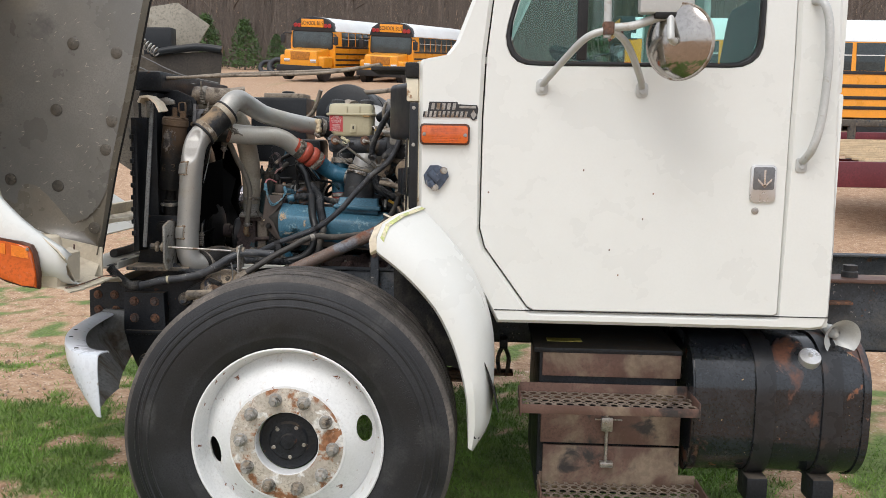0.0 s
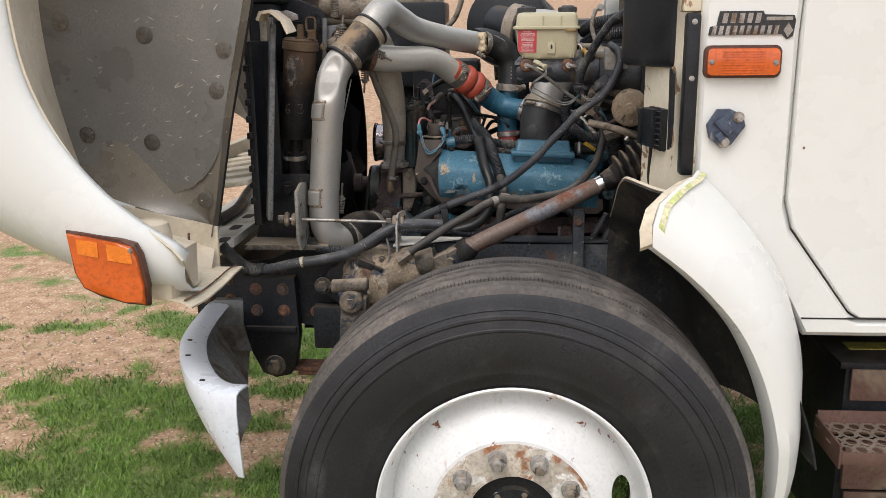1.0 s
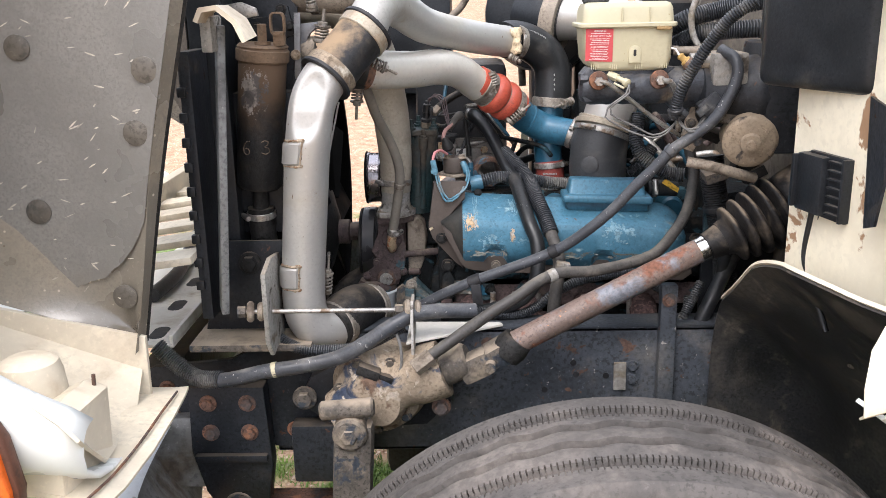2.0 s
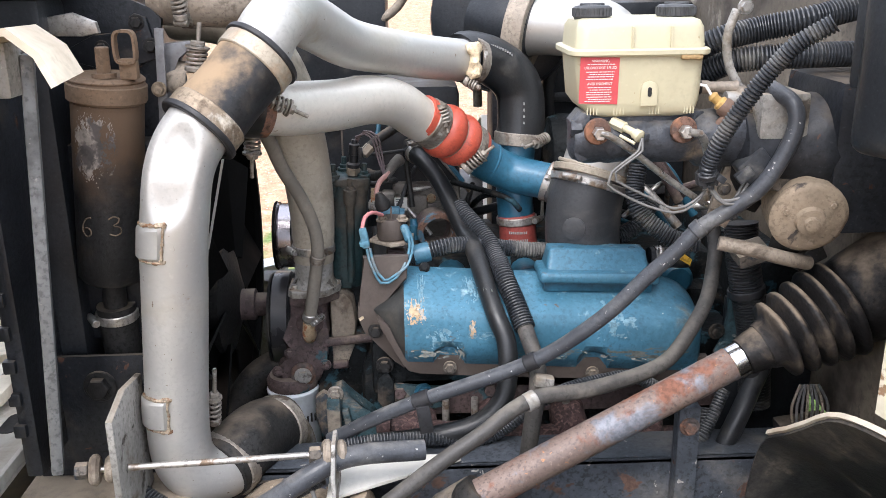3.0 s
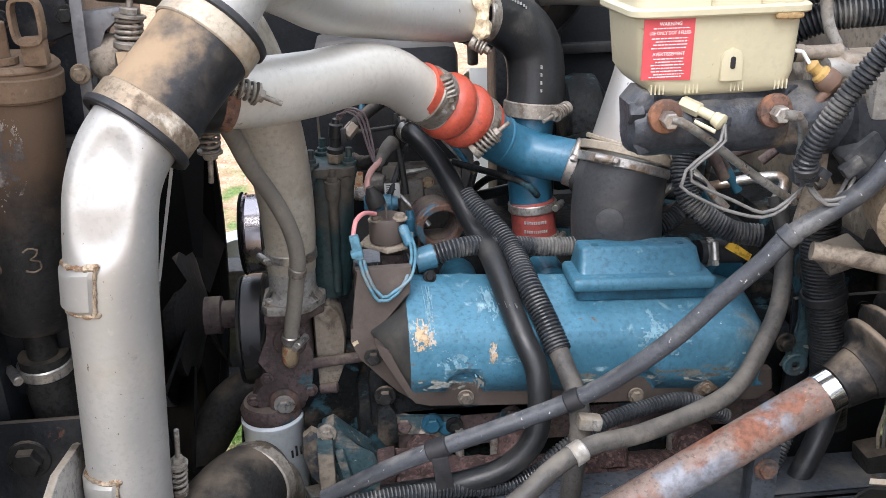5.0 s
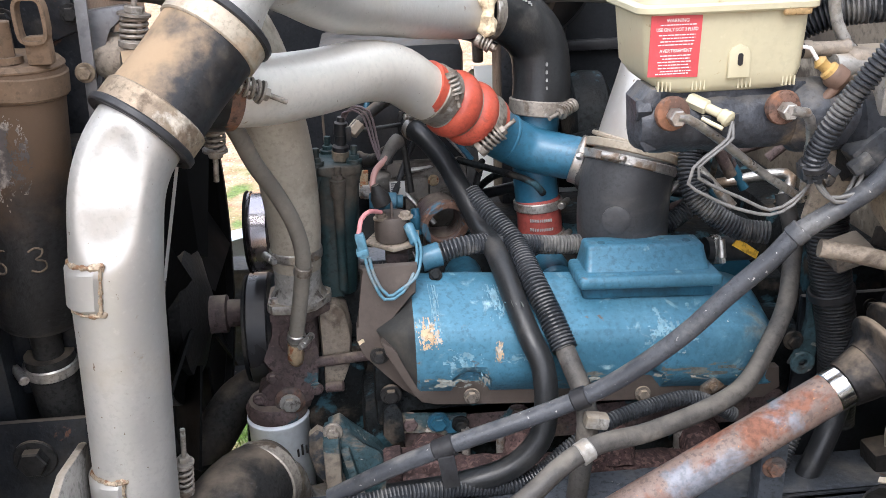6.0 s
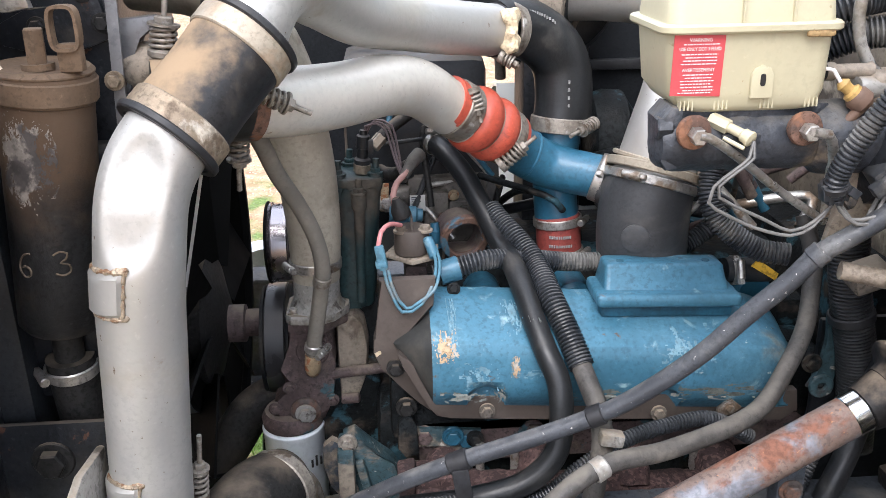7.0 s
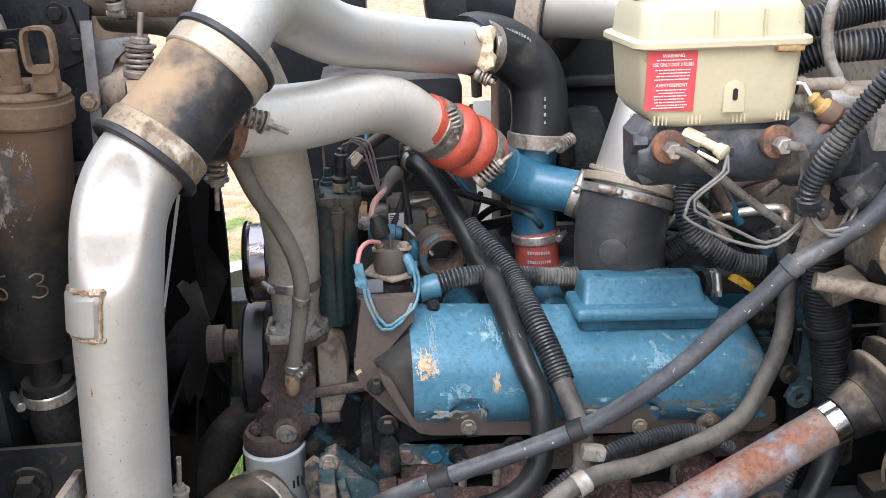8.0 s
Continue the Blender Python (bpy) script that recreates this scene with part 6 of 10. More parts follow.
# ---- engine ----
engine = thing("engine", (0.05, 1.0, 0.60), "greasy V8 diesel engine with worn blue valve cover", "engine")
bm = box((-0.30, 0.78, 0.62), (0.40, 1.24, 0.98), 0.02)
box((-0.28, 0.745, 0.955), (0.33, 0.86, 1.05), 0.012, bm)
box((-0.25, 0.86, 0.98), (0.36, 1.2, 1.09), 0.03, bm)
block = part("block", bm, BLOCK, engine)
bm = box((-0.20, 0.90, 1.08), (0.33, 1.16, 1.145), 0.02)
manifold = part("intake_manifold", bm, BLOCK, engine)
for k in range(4):
    part("runner", rod((-0.14 + 0.13 * k, 0.84, 1.11), (-0.14 + 0.13 * k, 1.18, 1.11), 0.028, 16, None, 0.006), ENGINE_TEAL, manifold)


# valve cover: a sloping upper face and an upright front face that meet in a crease, a pyramid nose, cupped bolt notches
COVER_BOLTS = ((-0.154, 1.033), (0.074, 1.016))


def cover_section(x):
    """The section across the cover at x: rows of depth and height."""
    fall = -0.068 * (x + 0.21)
    end = min(1.0, max(0.0, (x - 0.19) / 0.062))
    nose = min(1.0, max(0.0, (-0.222 - x) / 0.050))
    s = math.sqrt(max(0.0, 1 - end ** 2))
    notch = max(max(0.0, 1 - ((x - c) / 0.026) ** 2) ** 0.8 for c, _ in COVER_BOLTS)
    dip = 0.004 * math.exp(-((x + 0.155) / 0.02) ** 2)
    rows = [(0.704, 1.030), (0.699 - 0.002 * s + 0.004 * notch, 1.040 + 0.014 * notch), (0.711 - 0.022 * s + 0.010 * notch, 1.050 + 0.014 * notch), (0.712 - 0.030 * s + 0.004 * notch, 1.062 + 0.010 * notch), (0.712 - 0.033 * s, 1.080 + 0.002 * notch), (0.712 - 0.032 * s, 1.112), (0.7125 - 0.0305 * s, 1.122 - 0.010 * (1 - s)), (0.714 - 0.028 * s, 1.130 - 0.017 * (1 - s)), (0.720 - 0.0225 * s, 1.1385 - 0.023 * (1 - s)), (0.736 - 0.010 * s, 1.152 - 0.035 * (1 - s)), (0.755 - 0.004 * s, 1.166 - dip - 0.045 * (1 - s)), (0.765, 1.170 - dip - 0.048 * (1 - s)), (0.780, 1.169 - 0.048 * (1 - s)), (0.80, 1.150 - 0.03 * (1 - s)), (0.81, 1.09)]
    return [(y + (0.720 - y) * nose, z + fall + (1.118 - z - fall) * nose) for y, z in rows]


xs = [-0.272 + 0.004 * k for k in range(132)]
rows = [[(x, y, z) for y, z in cover_section(x)] for x in xs]
split = 12
valve_cover = part("valve_cover", loft(rows[split:]), ENGINE_BLUE, engine, "worn sky-blue valve cover with chipped paint", 24)
part("cover_end", loft(rows[:split + 1]), COVER_DIRT, valve_cover, "oily brown nose of the cover", 24)
bm = slab([(-0.267, 1.114), (-0.261, 1.093), (-0.249, 1.071), (-0.237, 1.048), (-0.227, 1.029), (-0.219, 1.019), (-0.201, 1.015), (-0.123, 1.009), (0.0, 1.001), (0.10, 0.996), (0.245, 0.985), (0.266, 1.000), (0.262, 1.03), (0.24, 1.03), (0.0, 1.036), (-0.215, 1.048), (-0.25, 1.10)], 'y', 0.700, 0.014, 0.0015)
part("cover_rail", bm, PLATE_BROWN, engine, "dusty bare-metal gasket rail")
bm = slab([(-0.226, 1.013), (-0.240, 1.026), (-0.262, 1.050), (-0.289, 1.080), (-0.298, 1.104), (-0.297, 1.124), (-0.288, 1.155), (-0.286, 1.205), (-0.215, 1.205), (-0.219, 1.166), (-0.266, 1.120), (-0.222, 1.040)], 'y', 0.722, 0.014, 0.003)
plate = part("end_plate", bm, PLATE_BROWN, engine, "dark dirty end plate")
part("plate_bolt", bolt((-0.270, 0.720, 1.082), (-0.270, -1, 1.082), 0.0085), DUSTY_BLACK, plate)
part("plate_bolt", bolt((-0.258, 0.728, 1.018), (-0.258, -1, 1.018), 0.010), DUSTY_BLACK, plate)
part("plate_chip", caked(box((-0.296, 0.7200, 1.100), (-0.288, 0.7225, 1.106), 0.001, None, rot(0, -25, 0)), 0.004, 200), FOAM, plate, "bare bright chip on the plate's edge")
for x, z in COVER_BOLTS:
    part("cover_bolt", bolt((x, 0.693, z - 0.006), (x, -1, z + 0.2), 0.0075), DIRTY_IRON, valve_cover)
part("top_bolt", bolt((-0.190, 0.762, 1.172), (-0.190, 0.5, 1.3), 0.006), BLOCK, valve_cover)
bm = slab([(0.148, 1.004), (0.170, 1.008), (0.182, 1.018), (0.166, 1.032), (0.150, 1.018)], 'y', 0.684, 0.006, 0.002)
part("stud_bracket", bolt((0.166, 0.684, 1.018), (0.166, -1, 1.018), 0.0055, bm), STEEL, valve_cover)
# flaked patches follow the cover's face, a hair proud of it
def cover_face(x, z):
    """Depth of the cover's front face at x and height z."""
    rows = cover_section(x)
    for (y0, z0), (y1, z1) in zip(rows[3:10], rows[4:11]):
        if z0 <= z <= z1:
            return y0 + (y1 - y0) * (z - z0) / (z1 - z0)
    return rows[4][0]


for x, z, rx, rz, m, what in ((-0.206, 1.124, 0.0125, 0.0135, CHIP, "bare primer where paint flaked off"), (-0.119, 1.096, 0.0045, 0.012, CHIP, "bare primer where paint flaked off"), (-0.138, 1.058, 0.007, 0.009, COVER_STAIN, "tan dirt stain"), (-0.196, 1.146, 0.006, 0.016, COVER_PALE, "pale scraped paint"), (-0.118, 1.150, 0.012, 0.014, COVER_PALE, "pale scraped paint"), (-0.100, 1.085, 0.020, 0.005, COVER_PALE, "pale scraped paint"), (-0.165, 1.085, 0.020, 0.016, COVER_PALE, "pale scraped paint"), (0.10, 1.10, 0.03, 0.02, COVER_PALE, "pale scraped paint"), (-0.185, 1.057, 0.03, 0.007, COVER_STAIN, "tan dirt stain"), (0.00, 1.050, 0.05, 0.007, COVER_STAIN, "tan dirt stain"), (0.15, 1.045, 0.06, 0.010, COVER_STAIN, "tan dirt stain"), (-0.10, 1.150, 0.010, 0.012, COVER_STAIN, "tan dirt stain")):
    bm = bmesh.new()
    grid = {}
    n = 44
    keep = lambda i, j: math.hypot(i / 22 - 1, j / 22 - 1) + (0.9 if m is CHIP else 1.3) * noise.noise(Vector((x * 50 + i * 0.16, z * 50 + j * 0.10, 3))) + 0.7 * noise.noise(Vector((i * 0.42, j * 0.36, x * 60))) < (0.74 if m is CHIP else 0.42)
    for i in range(n):
        for j in range(n):
            if keep(i, j):
                quad = []
                for a, b in ((i, j), (i + 1, j), (i + 1, j + 1), (i, j + 1)):
                    if (a, b) not in grid:
                        px, pz = x + rx * 1.3 * (a / 22 - 1), z + rz * 1.3 * (b / 22 - 1)
                        grid[a, b] = bm.verts.new((px, cover_face(px, pz) - 0.0007, pz + 0.0004))
                    quad.append(grid[a, b])
                bm.faces.new(quad)
    part("paint_chip", bm, m, valve_cover, what)
# breather box on top
bm = box((0.000, 0.722, 1.152), (0.170, 0.790, 1.201), 0.008, None, None, 3)
for v in bm.verts:
    v.co.z -= 0.035 * (v.co.x - 0.01)
    if v.co.z > 1.17:
        v.co.x += 0.008 if v.co.x < 0.1 else -0.003
        v.co.y += 0.028 if v.co.y < 0.77 else 0.0
breather = part("breather_box", bm, ENGINE_BLUE, engine, "blue breather box on the valve cover")
bm = box((-0.010, 0.712, 1.153), (0.180, 0.785, 1.170), 0.007, None, rot(0, 2.3, 0), 3)
part("box_flange", bm, ENGINE_BLUE, breather)
part("box_foot", box((-0.002, 0.724, 1.136), (0.172, 0.785, 1.156), 0.004, None, rot(0, 2.3, 0)), ENGINE_TEAL, breather)
for x, z in ((0.03, 1.2005), (0.145, 1.1965)):
    part("box_dimple", rod((x, 0.765, z - 0.003), (x, 0.765, z + 0.0005), 0.006, 16, None, 0.001), ENGINE_TEAL, breather)
part("breather_pipe", rod((0.180, 0.785, 1.172), (0.245, 0.79, 1.168), 0.017, 20), RUBBER, breather)
worm_clamp(breather, (0.195, 0.786, 1.171), (1, 0, 0), 0.018, 0.012, (0, -1, 0.4))
part("tag", slab([(0.205, 1.188), (0.240, 1.166), (0.243, 1.176), (0.213, 1.198)], 'y', 0.755, 0.002), mat("yellow_tag", (0.55, 0.33, 0.03), 0.5), breather, "yellow-orange wire tag")

# head, exhaust manifold and dipstick clutter below the cover
bm = box((-0.245, 0.745, 0.915), (0.30, 0.80, 0.990), 0.01)
head = part("cylinder_head", bm, CAST_BROWN, engine)
for k, x in enumerate((-0.235, -0.178, -0.085, 0.02, 0.115, 0.21)):
    part("head_bolt", bolt((x, 0.745, 0.962 - 0.008 * (k % 2)), (x, -1, 0.962), 0.011), ENGINE_TEAL if k == 1 else CAST_BROWN, head)
for x, tall in ((-0.247, 0.93), (-0.160, 0.955), (-0.112, 0.955), (-0.06, 0.95), (0.04, 0.945), (0.14, 0.94)):
    part("stud", rod((x, 0.728, tall - 0.06), (x, 0.728, tall), 0.006, 10), STEEL, head)
bm = slab([(-0.270, 0.995), (-0.255, 1.010), (-0.245, 0.99), (-0.243, 0.945), (-0.262, 0.94), (-0.272, 0.955)], 'y', 0.725, 0.02, 0.004)
part("head_ear", bm, BLOCK, head)
bm = tube([(-0.25, 0.705, 0.893), (-0.10, 0.70, 0.885), (0.10, 0.705, 0.868), (0.28, 0.715, 0.855), (0.36, 0.74, 0.81)], 0.036, 20)
for k in range(4):
    tube([(-0.205 + 0.125 * k, 0.70, 0.888), (-0.205 + 0.125 * k, 0.725, 0.910), (-0.205 + 0.125 * k, 0.765, 0.920)], 0.030, 16, 0.01, bm)
box((-0.262, 0.680, 0.878), (-0.195, 0.735, 0.936), 0.018, bm)
box((-0.275, 0.668, 0.912), (-0.250, 0.720, 0.945), 0.006, bm)
part("exhaust_manifold", caked(bm, 0.004, 60), MANIFOLD, engine, "flaking rusty exhaust manifold")
strip = part("gasket_strip", caked(slab([(-0.268, 0.980), (-0.156, 0.970), (-0.157, 0.936), (-0.19, 0.930), (-0.205, 0.950), (-0.24, 0.952), (-0.266, 0.942)], 'y', 0.738, 0.010, 0.003), 0.003, 80), TEAL_DIRT, head, "flaking gasket strip caked with dirt")
part("strip_bolt", bolt((-0.196, 0.736, 0.964), (-0.196, -1, 0.964), 0.0105), ENGINE_TEAL, strip)
part("strip_bolt", bolt((-0.166, 0.736, 0.958), (-0.166, -1, 0.958), 0.0085), BLOCK, strip)
bm = slab([(-0.345, 0.985), (-0.328, 0.992), (-0.306, 0.965), (-0.285, 0.935), (-0.262, 0.915), (-0.25, 0.86), (-0.31, 0.80), (-0.345, 0.83)], 'y', 0.712, 0.03, 0.008)
bracket = part("accessory_bracket", caked(bm, 0.003, 50), TEAL_DIRT, engine, "teal and dirt-caked casting")
part("bracket_web", box((-0.352, 0.690, 0.82), (-0.330, 0.745, 0.975), 0.005), TEAL_DIRT, bracket)
part("bracket_rib", box((-0.318, 0.700, 0.84), (-0.306, 0.72, 0.955), 0.004, None, rot(0, -12, 0)), TEAL_DIRT, bracket)
for x, z in ((-0.338, 0.980), (-0.340, 0.905), (-0.31, 0.84), (-0.345, 0.86)):
    part("bracket_bolt", bolt((x, 0.708, z), (x, -1, z), 0.009), CLAMP_DIRTY, bracket)
part("adjuster", slab([(-0.372, 0.965), (-0.360, 0.975), (-0.345, 0.965), (-0.340, 0.925), (-0.352, 0.88), (-0.366, 0.90), (-0.374, 0.935)], 'y', 0.725, 0.015, 0.004), DIRTY_IRON, bracket)

# water pump, thermostat neck
bm = slab([(-0.418, 1.104), (-0.358, 1.104), (-0.357, 1.03), (-0.362, 0.985), (-0.370, 0.955), (-0.378, 0.936), (-0.452, 0.936), (-0.455, 0.950), (-0.432, 0.968), (-0.432, 1.0), (-0.424, 1.02), (-0.42, 1.06)], 'y', 0.838, 0.11, 0.012)
pump = part("water_pump", caked(bm, 0.002, 40), CAST_BROWN, engine, "brown cast water pump housing")
part("pump_face", lathe([(-0.03, 0.030), (0.0, 0.028), (0.006, 0.022)], (-0.388, 0.842, 1.052), (-0.388, -1, 1.052), 28), CAST_BROWN, pump)
part("pump_boss", lathe([(-0.01, 0.022), (0.006, 0.022), (0.010, 0.018)], (-0.404, 0.838, 0.956), (-0.404, -1, 0.956), 24), RUSTY, pump)
part("pump_plug", bolt((-0.404, 0.828, 0.956), (-0.404, -1, 0.956), 0.0105), ALU_DULL, pump)
for x, z in ((-0.425, 0.995), (-0.365, 0.972), (-0.448, 0.962)):
    part("pump_bolt", bolt((x, 0.836, z), (x, -1, z), 0.007), CAST_BROWN, pump)
bm = slab([(-0.355, 1.095), (-0.328, 1.100), (-0.314, 1.085), (-0.308, 1.045), (-0.313, 0.995), (-0.325, 0.965), (-0.355, 0.955)], 'y', 0.852, 0.10, 0.014)
part("side_casting", bm, TAN_METAL, pump)
part("cross_tube", rod((-0.362, 0.842, 1.012), (-0.27, 0.84, 1.02), 0.008, 14), CAST_BROWN, pump)
part("drain_stub", rod((-0.352, 0.845, 0.968), (-0.325, 0.842, 0.970), 0.008, 14, None, 0.002), CAST_BROWN, pump)
bm = slab([(-0.420, 0.825), (-0.412, 0.815), (-0.372, 0.810), (-0.352, 0.822), (-0.333, 0.850), (-0.333, 0.868), (-0.352, 0.888), (-0.412, 0.892), (-0.420, 0.882)], 'z', 1.104, 0.014, 0.003)
neck = part("thermostat_neck", bm, ALU_DULL, engine)
part("neck_gasket", slab([(-0.418, 0.824), (-0.374, 0.812), (-0.336, 0.852), (-0.352, 0.886), (-0.416, 0.890)], 'z', 1.088, 0.0165, 0.004), CAST_BROWN, neck)
part("neck_tube", lathe([(0, 0.040), (0.010, 0.034), (0.018, 0.0325), (0.09, 0.0325)], (-0.377, 0.852, 1.117), (-0.374, 0.853, 1.3), 32), ALU_DULL, neck)
for x, y in ((-0.409, 0.829), (-0.346, 0.856)):
    part("neck_bolt", bolt((x, y, 1.118), (x, y, 2), 0.0065), STEEL, neck)
bm = tube([(-0.376, 0.852, 1.160), (-0.374, 0.852, 1.23), (-0.377, 0.852, 1.29), (-0.384, 0.845, 1.365), (-0.40, 0.82, 1.46), (-0.43, 0.80, 1.52), (-0.48, 0.80, 1.56), (-0.56, 0.82, 1.57)], lambda t: 0.0335 + 0.006 * min(1, t * 3.5), 28)
upper_hose = thing("radiator_hose", (-0.376, 0.852, 1.160), "thick grey-tan upper radiator hose", "hose")
part("hose", bm, HOSE_TAN, upper_hose)
worm_clamp(upper_hose, (-0.3755, 0.852, 1.182), (0.02, 0.02, 1), 0.0345, 0.014, (-1, -0.55, 0))
small = thing("coolant_hose", (-0.385, 0.80, 1.05), "thin grey bypass hose with clamp", "hose")
part("hose", tube([(-0.424, 0.68, 1.425), (-0.411, 0.69, 1.394), (-0.400, 0.72, 1.348), (-0.381, 0.745, 1.301), (-0.365, 0.758, 1.255), (-0.359, 0.765, 1.210), (-0.368, 0.780, 1.150), (-0.3835, 0.797, 1.070)], 0.0105, 16), BYPASS_GREY, small)
worm_clamp(small, (-0.3815, 0.795, 1.080), (-0.15, 0.16, -1), 0.0105, 0.012, (1, -0.5, 0))
part("hose_clamp_wide", ring((-0.3595, 0.768, 1.196), (-0.3625, 0.772, 1.182), 0.0122, 0.010), CLAMP_DIRTY, small)
part("elbow_fitting", tube([(-0.384, 0.798, 1.068), (-0.3865, 0.801, 1.045), (-0.387, 0.815, 1.034), (-0.387, 0.84, 1.032)], 0.0105), RUSTY_TAN, small, "rusty tan brass elbow")

# pulleys, belt and fan: their axes run along the truck
bm = lathe([(0, 0.045), (0.002, 0.061), (0.006, 0.062), (0.008, 0.0595), (0.030, 0.0595), (0.032, 0.062), (0.036, 0.061), (0.038, 0.045)], (-0.454, 0.985, 1.166), (0, 0.985, 1.166), 48)
part("idler_pulley", bm, PULLEY_STEEL, engine, "polished steel idler pulley")
for x in (-0.4545, -0.4175):
    part("pulley_cheek", ring((x - 0.002, 0.985, 1.166), (x + 0.002, 0.985, 1.166), 0.0635, 0.02, 44), FAN_BLACK, engine)
bm = lathe([(0, 0.06), (0.003, 0.086), (0.008, 0.088), (0.010, 0.084)] + [(0.011 + 0.004 * k, 0.084 if k % 2 else 0.081) for k in range(8)] + [(0.042, 0.088), (0.047, 0.086), (0.049, 0.05)], (-0.478, 0.99, 1.000), (0, 0.99, 1.000), 48)
drive = part("drive_pulley", bm, BLACK_PLASTIC, engine)
bm = ring((-0.468, 0.99, 1.000), (-0.437, 0.99, 1.000), 0.0895, 0.081, 56)
part("belt", bm, BELT_BLACK, drive, "smooth black drive belt")
# added black block and tube that keep the gaps round the pulleys dark
part("front_fill", box((-0.405, 0.86, 0.60), (-0.29, 1.22, 1.02), 0.02), BLOCK, engine, "black block added to fill the gap at the engine front")
part("gap_tube", tube([(-0.64, 0.86, 0.80), (-0.56, 0.90, 0.83), (-0.50, 0.94, 0.90), (-0.43, 0.96, 0.93)], 0.034, 24), DUSTY_BLACK, engine, "black tube added to darken the gap by the pulleys")
part("crank_damper", lathe([(0, 0.07), (0.006, 0.098), (0.05, 0.10), (0.056, 0.09), (0.06, 0.05)], (-0.49, 0.99, 0.80), (0, 0.99, 0.80), 48), BLOCK, engine)
part("oil_pan", box((-0.42, 0.80, 0.46), (0.42, 1.22, 0.66), 0.03), BLACK_PAINT, engine, "black oil pan")
disc = part("fan_disc", lathe([(0, 0.05), (0.001, 0.124), (0.006, 0.131), (0.024, 0.132), (0.029, 0.127), (0.031, 0.100), (0.038, 0.092), (0.050, 0.056), (0.058, 0.040)], (-0.604, 0.99, 1.025), (0, 0.99, 1.022), 64), FAN_BLACK, engine, "black fan drive disc")
part("disc_rim", ring((-0.594, 0.99, 1.025), (-0.580, 0.99, 1.025), 0.1335, 0.125, 64), RUBBER_GREY, disc)
part("fan_shaft", lathe([(0, 0.03), (0.03, 0.03), (0.032, 0.022), (0.08, 0.022), (0.085, 0.03), (0.10, 0.03)], (-0.535, 0.99, 1.03), (0, 0.99, 1.03), 24), CAST_BROWN, engine)
fan = part("fan_clutch", lathe([(0, 0.05), (0.004, 0.085), (0.012, 0.10), (0.03, 0.105), (0.036, 0.095), (0.046, 0.06), (0.055, 0.034)], (-0.585, 0.99, 1.04), (0, 0.99, 1.04), 48), DUSTY_BLACK, engine, "dusty viscous fan clutch")
for k in range(8):
    a = radians(45 * k + 12)
    c, s = math.cos(a), math.sin(a)
    rows = []
    for f in (0.0, 0.3, 0.6, 1.0):
        r, w = 0.09 + 0.20 * f, 0.035 + 0.035 * f
        tw = 0.028
        rows.append([(-0.57 - tw * q, 0.99 + r * c - w * q * s, 1.04 + r * s + w * q * c) for q in (-1, -0.4, 0.4, 1)])
    part("blade", loft(rows, thick=0.004), FAN_BLACK, fan)
part("oil_filter", lathe([(-0.001, 0.001), (0, 0.040), (0.0005, 0.0435), (0.003, 0.0462), (0.007, 0.0462), (0.009, 0.0448), (0.135, 0.0448), (0.15, 0.040), (0.158, 0.02)], (-0.427, 0.858, 0.925), (-0.424, 0.858, 0), 48), FILTER_WHITE, engine, "white painted spin-on oil filter")
part("filter_seat", lathe([(0, 0.0445), (0.012, 0.046), (0.022, 0.040)], (-0.427, 0.860, 0.926), (-0.425, 0.862, 2), 40), CAST_BROWN, engine, "cast filter base")
bm = bmesh.new()
for k in range(3):
    box((-0.401 + 0.006 * k, 0.8205 + 0.004 * k, 0.868), (-0.398 + 0.006 * k, 0.8245 + 0.004 * k, 0.880 + 0.004 * (k % 2)), 0, bm)
part("filter_print", bm, BADGE_DARK, engine)

# fuel filter housing and top clutter between the banks
fuel = thing("fuel_filter", (-0.31, 0.92, 1.11), "dark teal fuel filter housing with a plug on top", "fuel filter")
FILTER_TEAL = mat("oily_dark_teal_casting", (0.020, 0.042, 0.045), 0.4, 0, 0.3, 9, 110, 0.2, layers=[((0.075, 0.064, 0.05), 10, 0.52, 0.8, 0.8)], settled=((0.075, 0.078, 0.07), 0.8, 1.6))
bm = slab(rounded(-0.340, 0.872, -0.280, 0.95, 0.020, 6), 'z', 1.10, 0.185, 0.008)
for v in bm.verts:
    v.co.x += (v.co.z - 1.285) * 0.085
housing = part("housing", caked(bm, 0.0015, 60), FILTER_TEAL, fuel)
part("top_plate", slab(rounded(-0.344, 0.867, -0.277, 0.955, 0.020, 6), 'z', 1.281, 0.013, 0.004), FILTER_TEAL, housing)
for x, y, z0, z in ((-0.339, 0.884, 1.262, 1.298), (-0.287, 0.888, 1.262, 1.298), (-0.311, 0.864, 1.115, 1.277), (-0.325, 0.945, 1.25, 1.298)):
    boss = part("boss", lathe([(0, 0.0065), (z - z0 - 0.028, 0.0075), (z - z0 - 0.020, 0.0110), (z - z0 - 0.003, 0.0110), (z - z0, 0.0095)], (x - 0.004, y, z0), (x, y, z), 18), FILTER_TEAL, housing)
    cap = bolt((x, y, z), (x + 0.01, y, 2), 0.0078)
    part("boss_bolt", rod((x, y, z + 0.004), (x + 0.001, y, z + 0.020), 0.0046, 12, cap), FILTER_TEAL, boss)
part("stand", box((-0.34, 0.89, 1.02), (-0.285, 0.96, 1.11), 0.01), BLOCK, fuel)
part("sensor_seat", hexagon((-0.306, 0.898, 1.296), (-0.305, 0.897, 1.310), 0.0125), ALU_DULL, fuel)
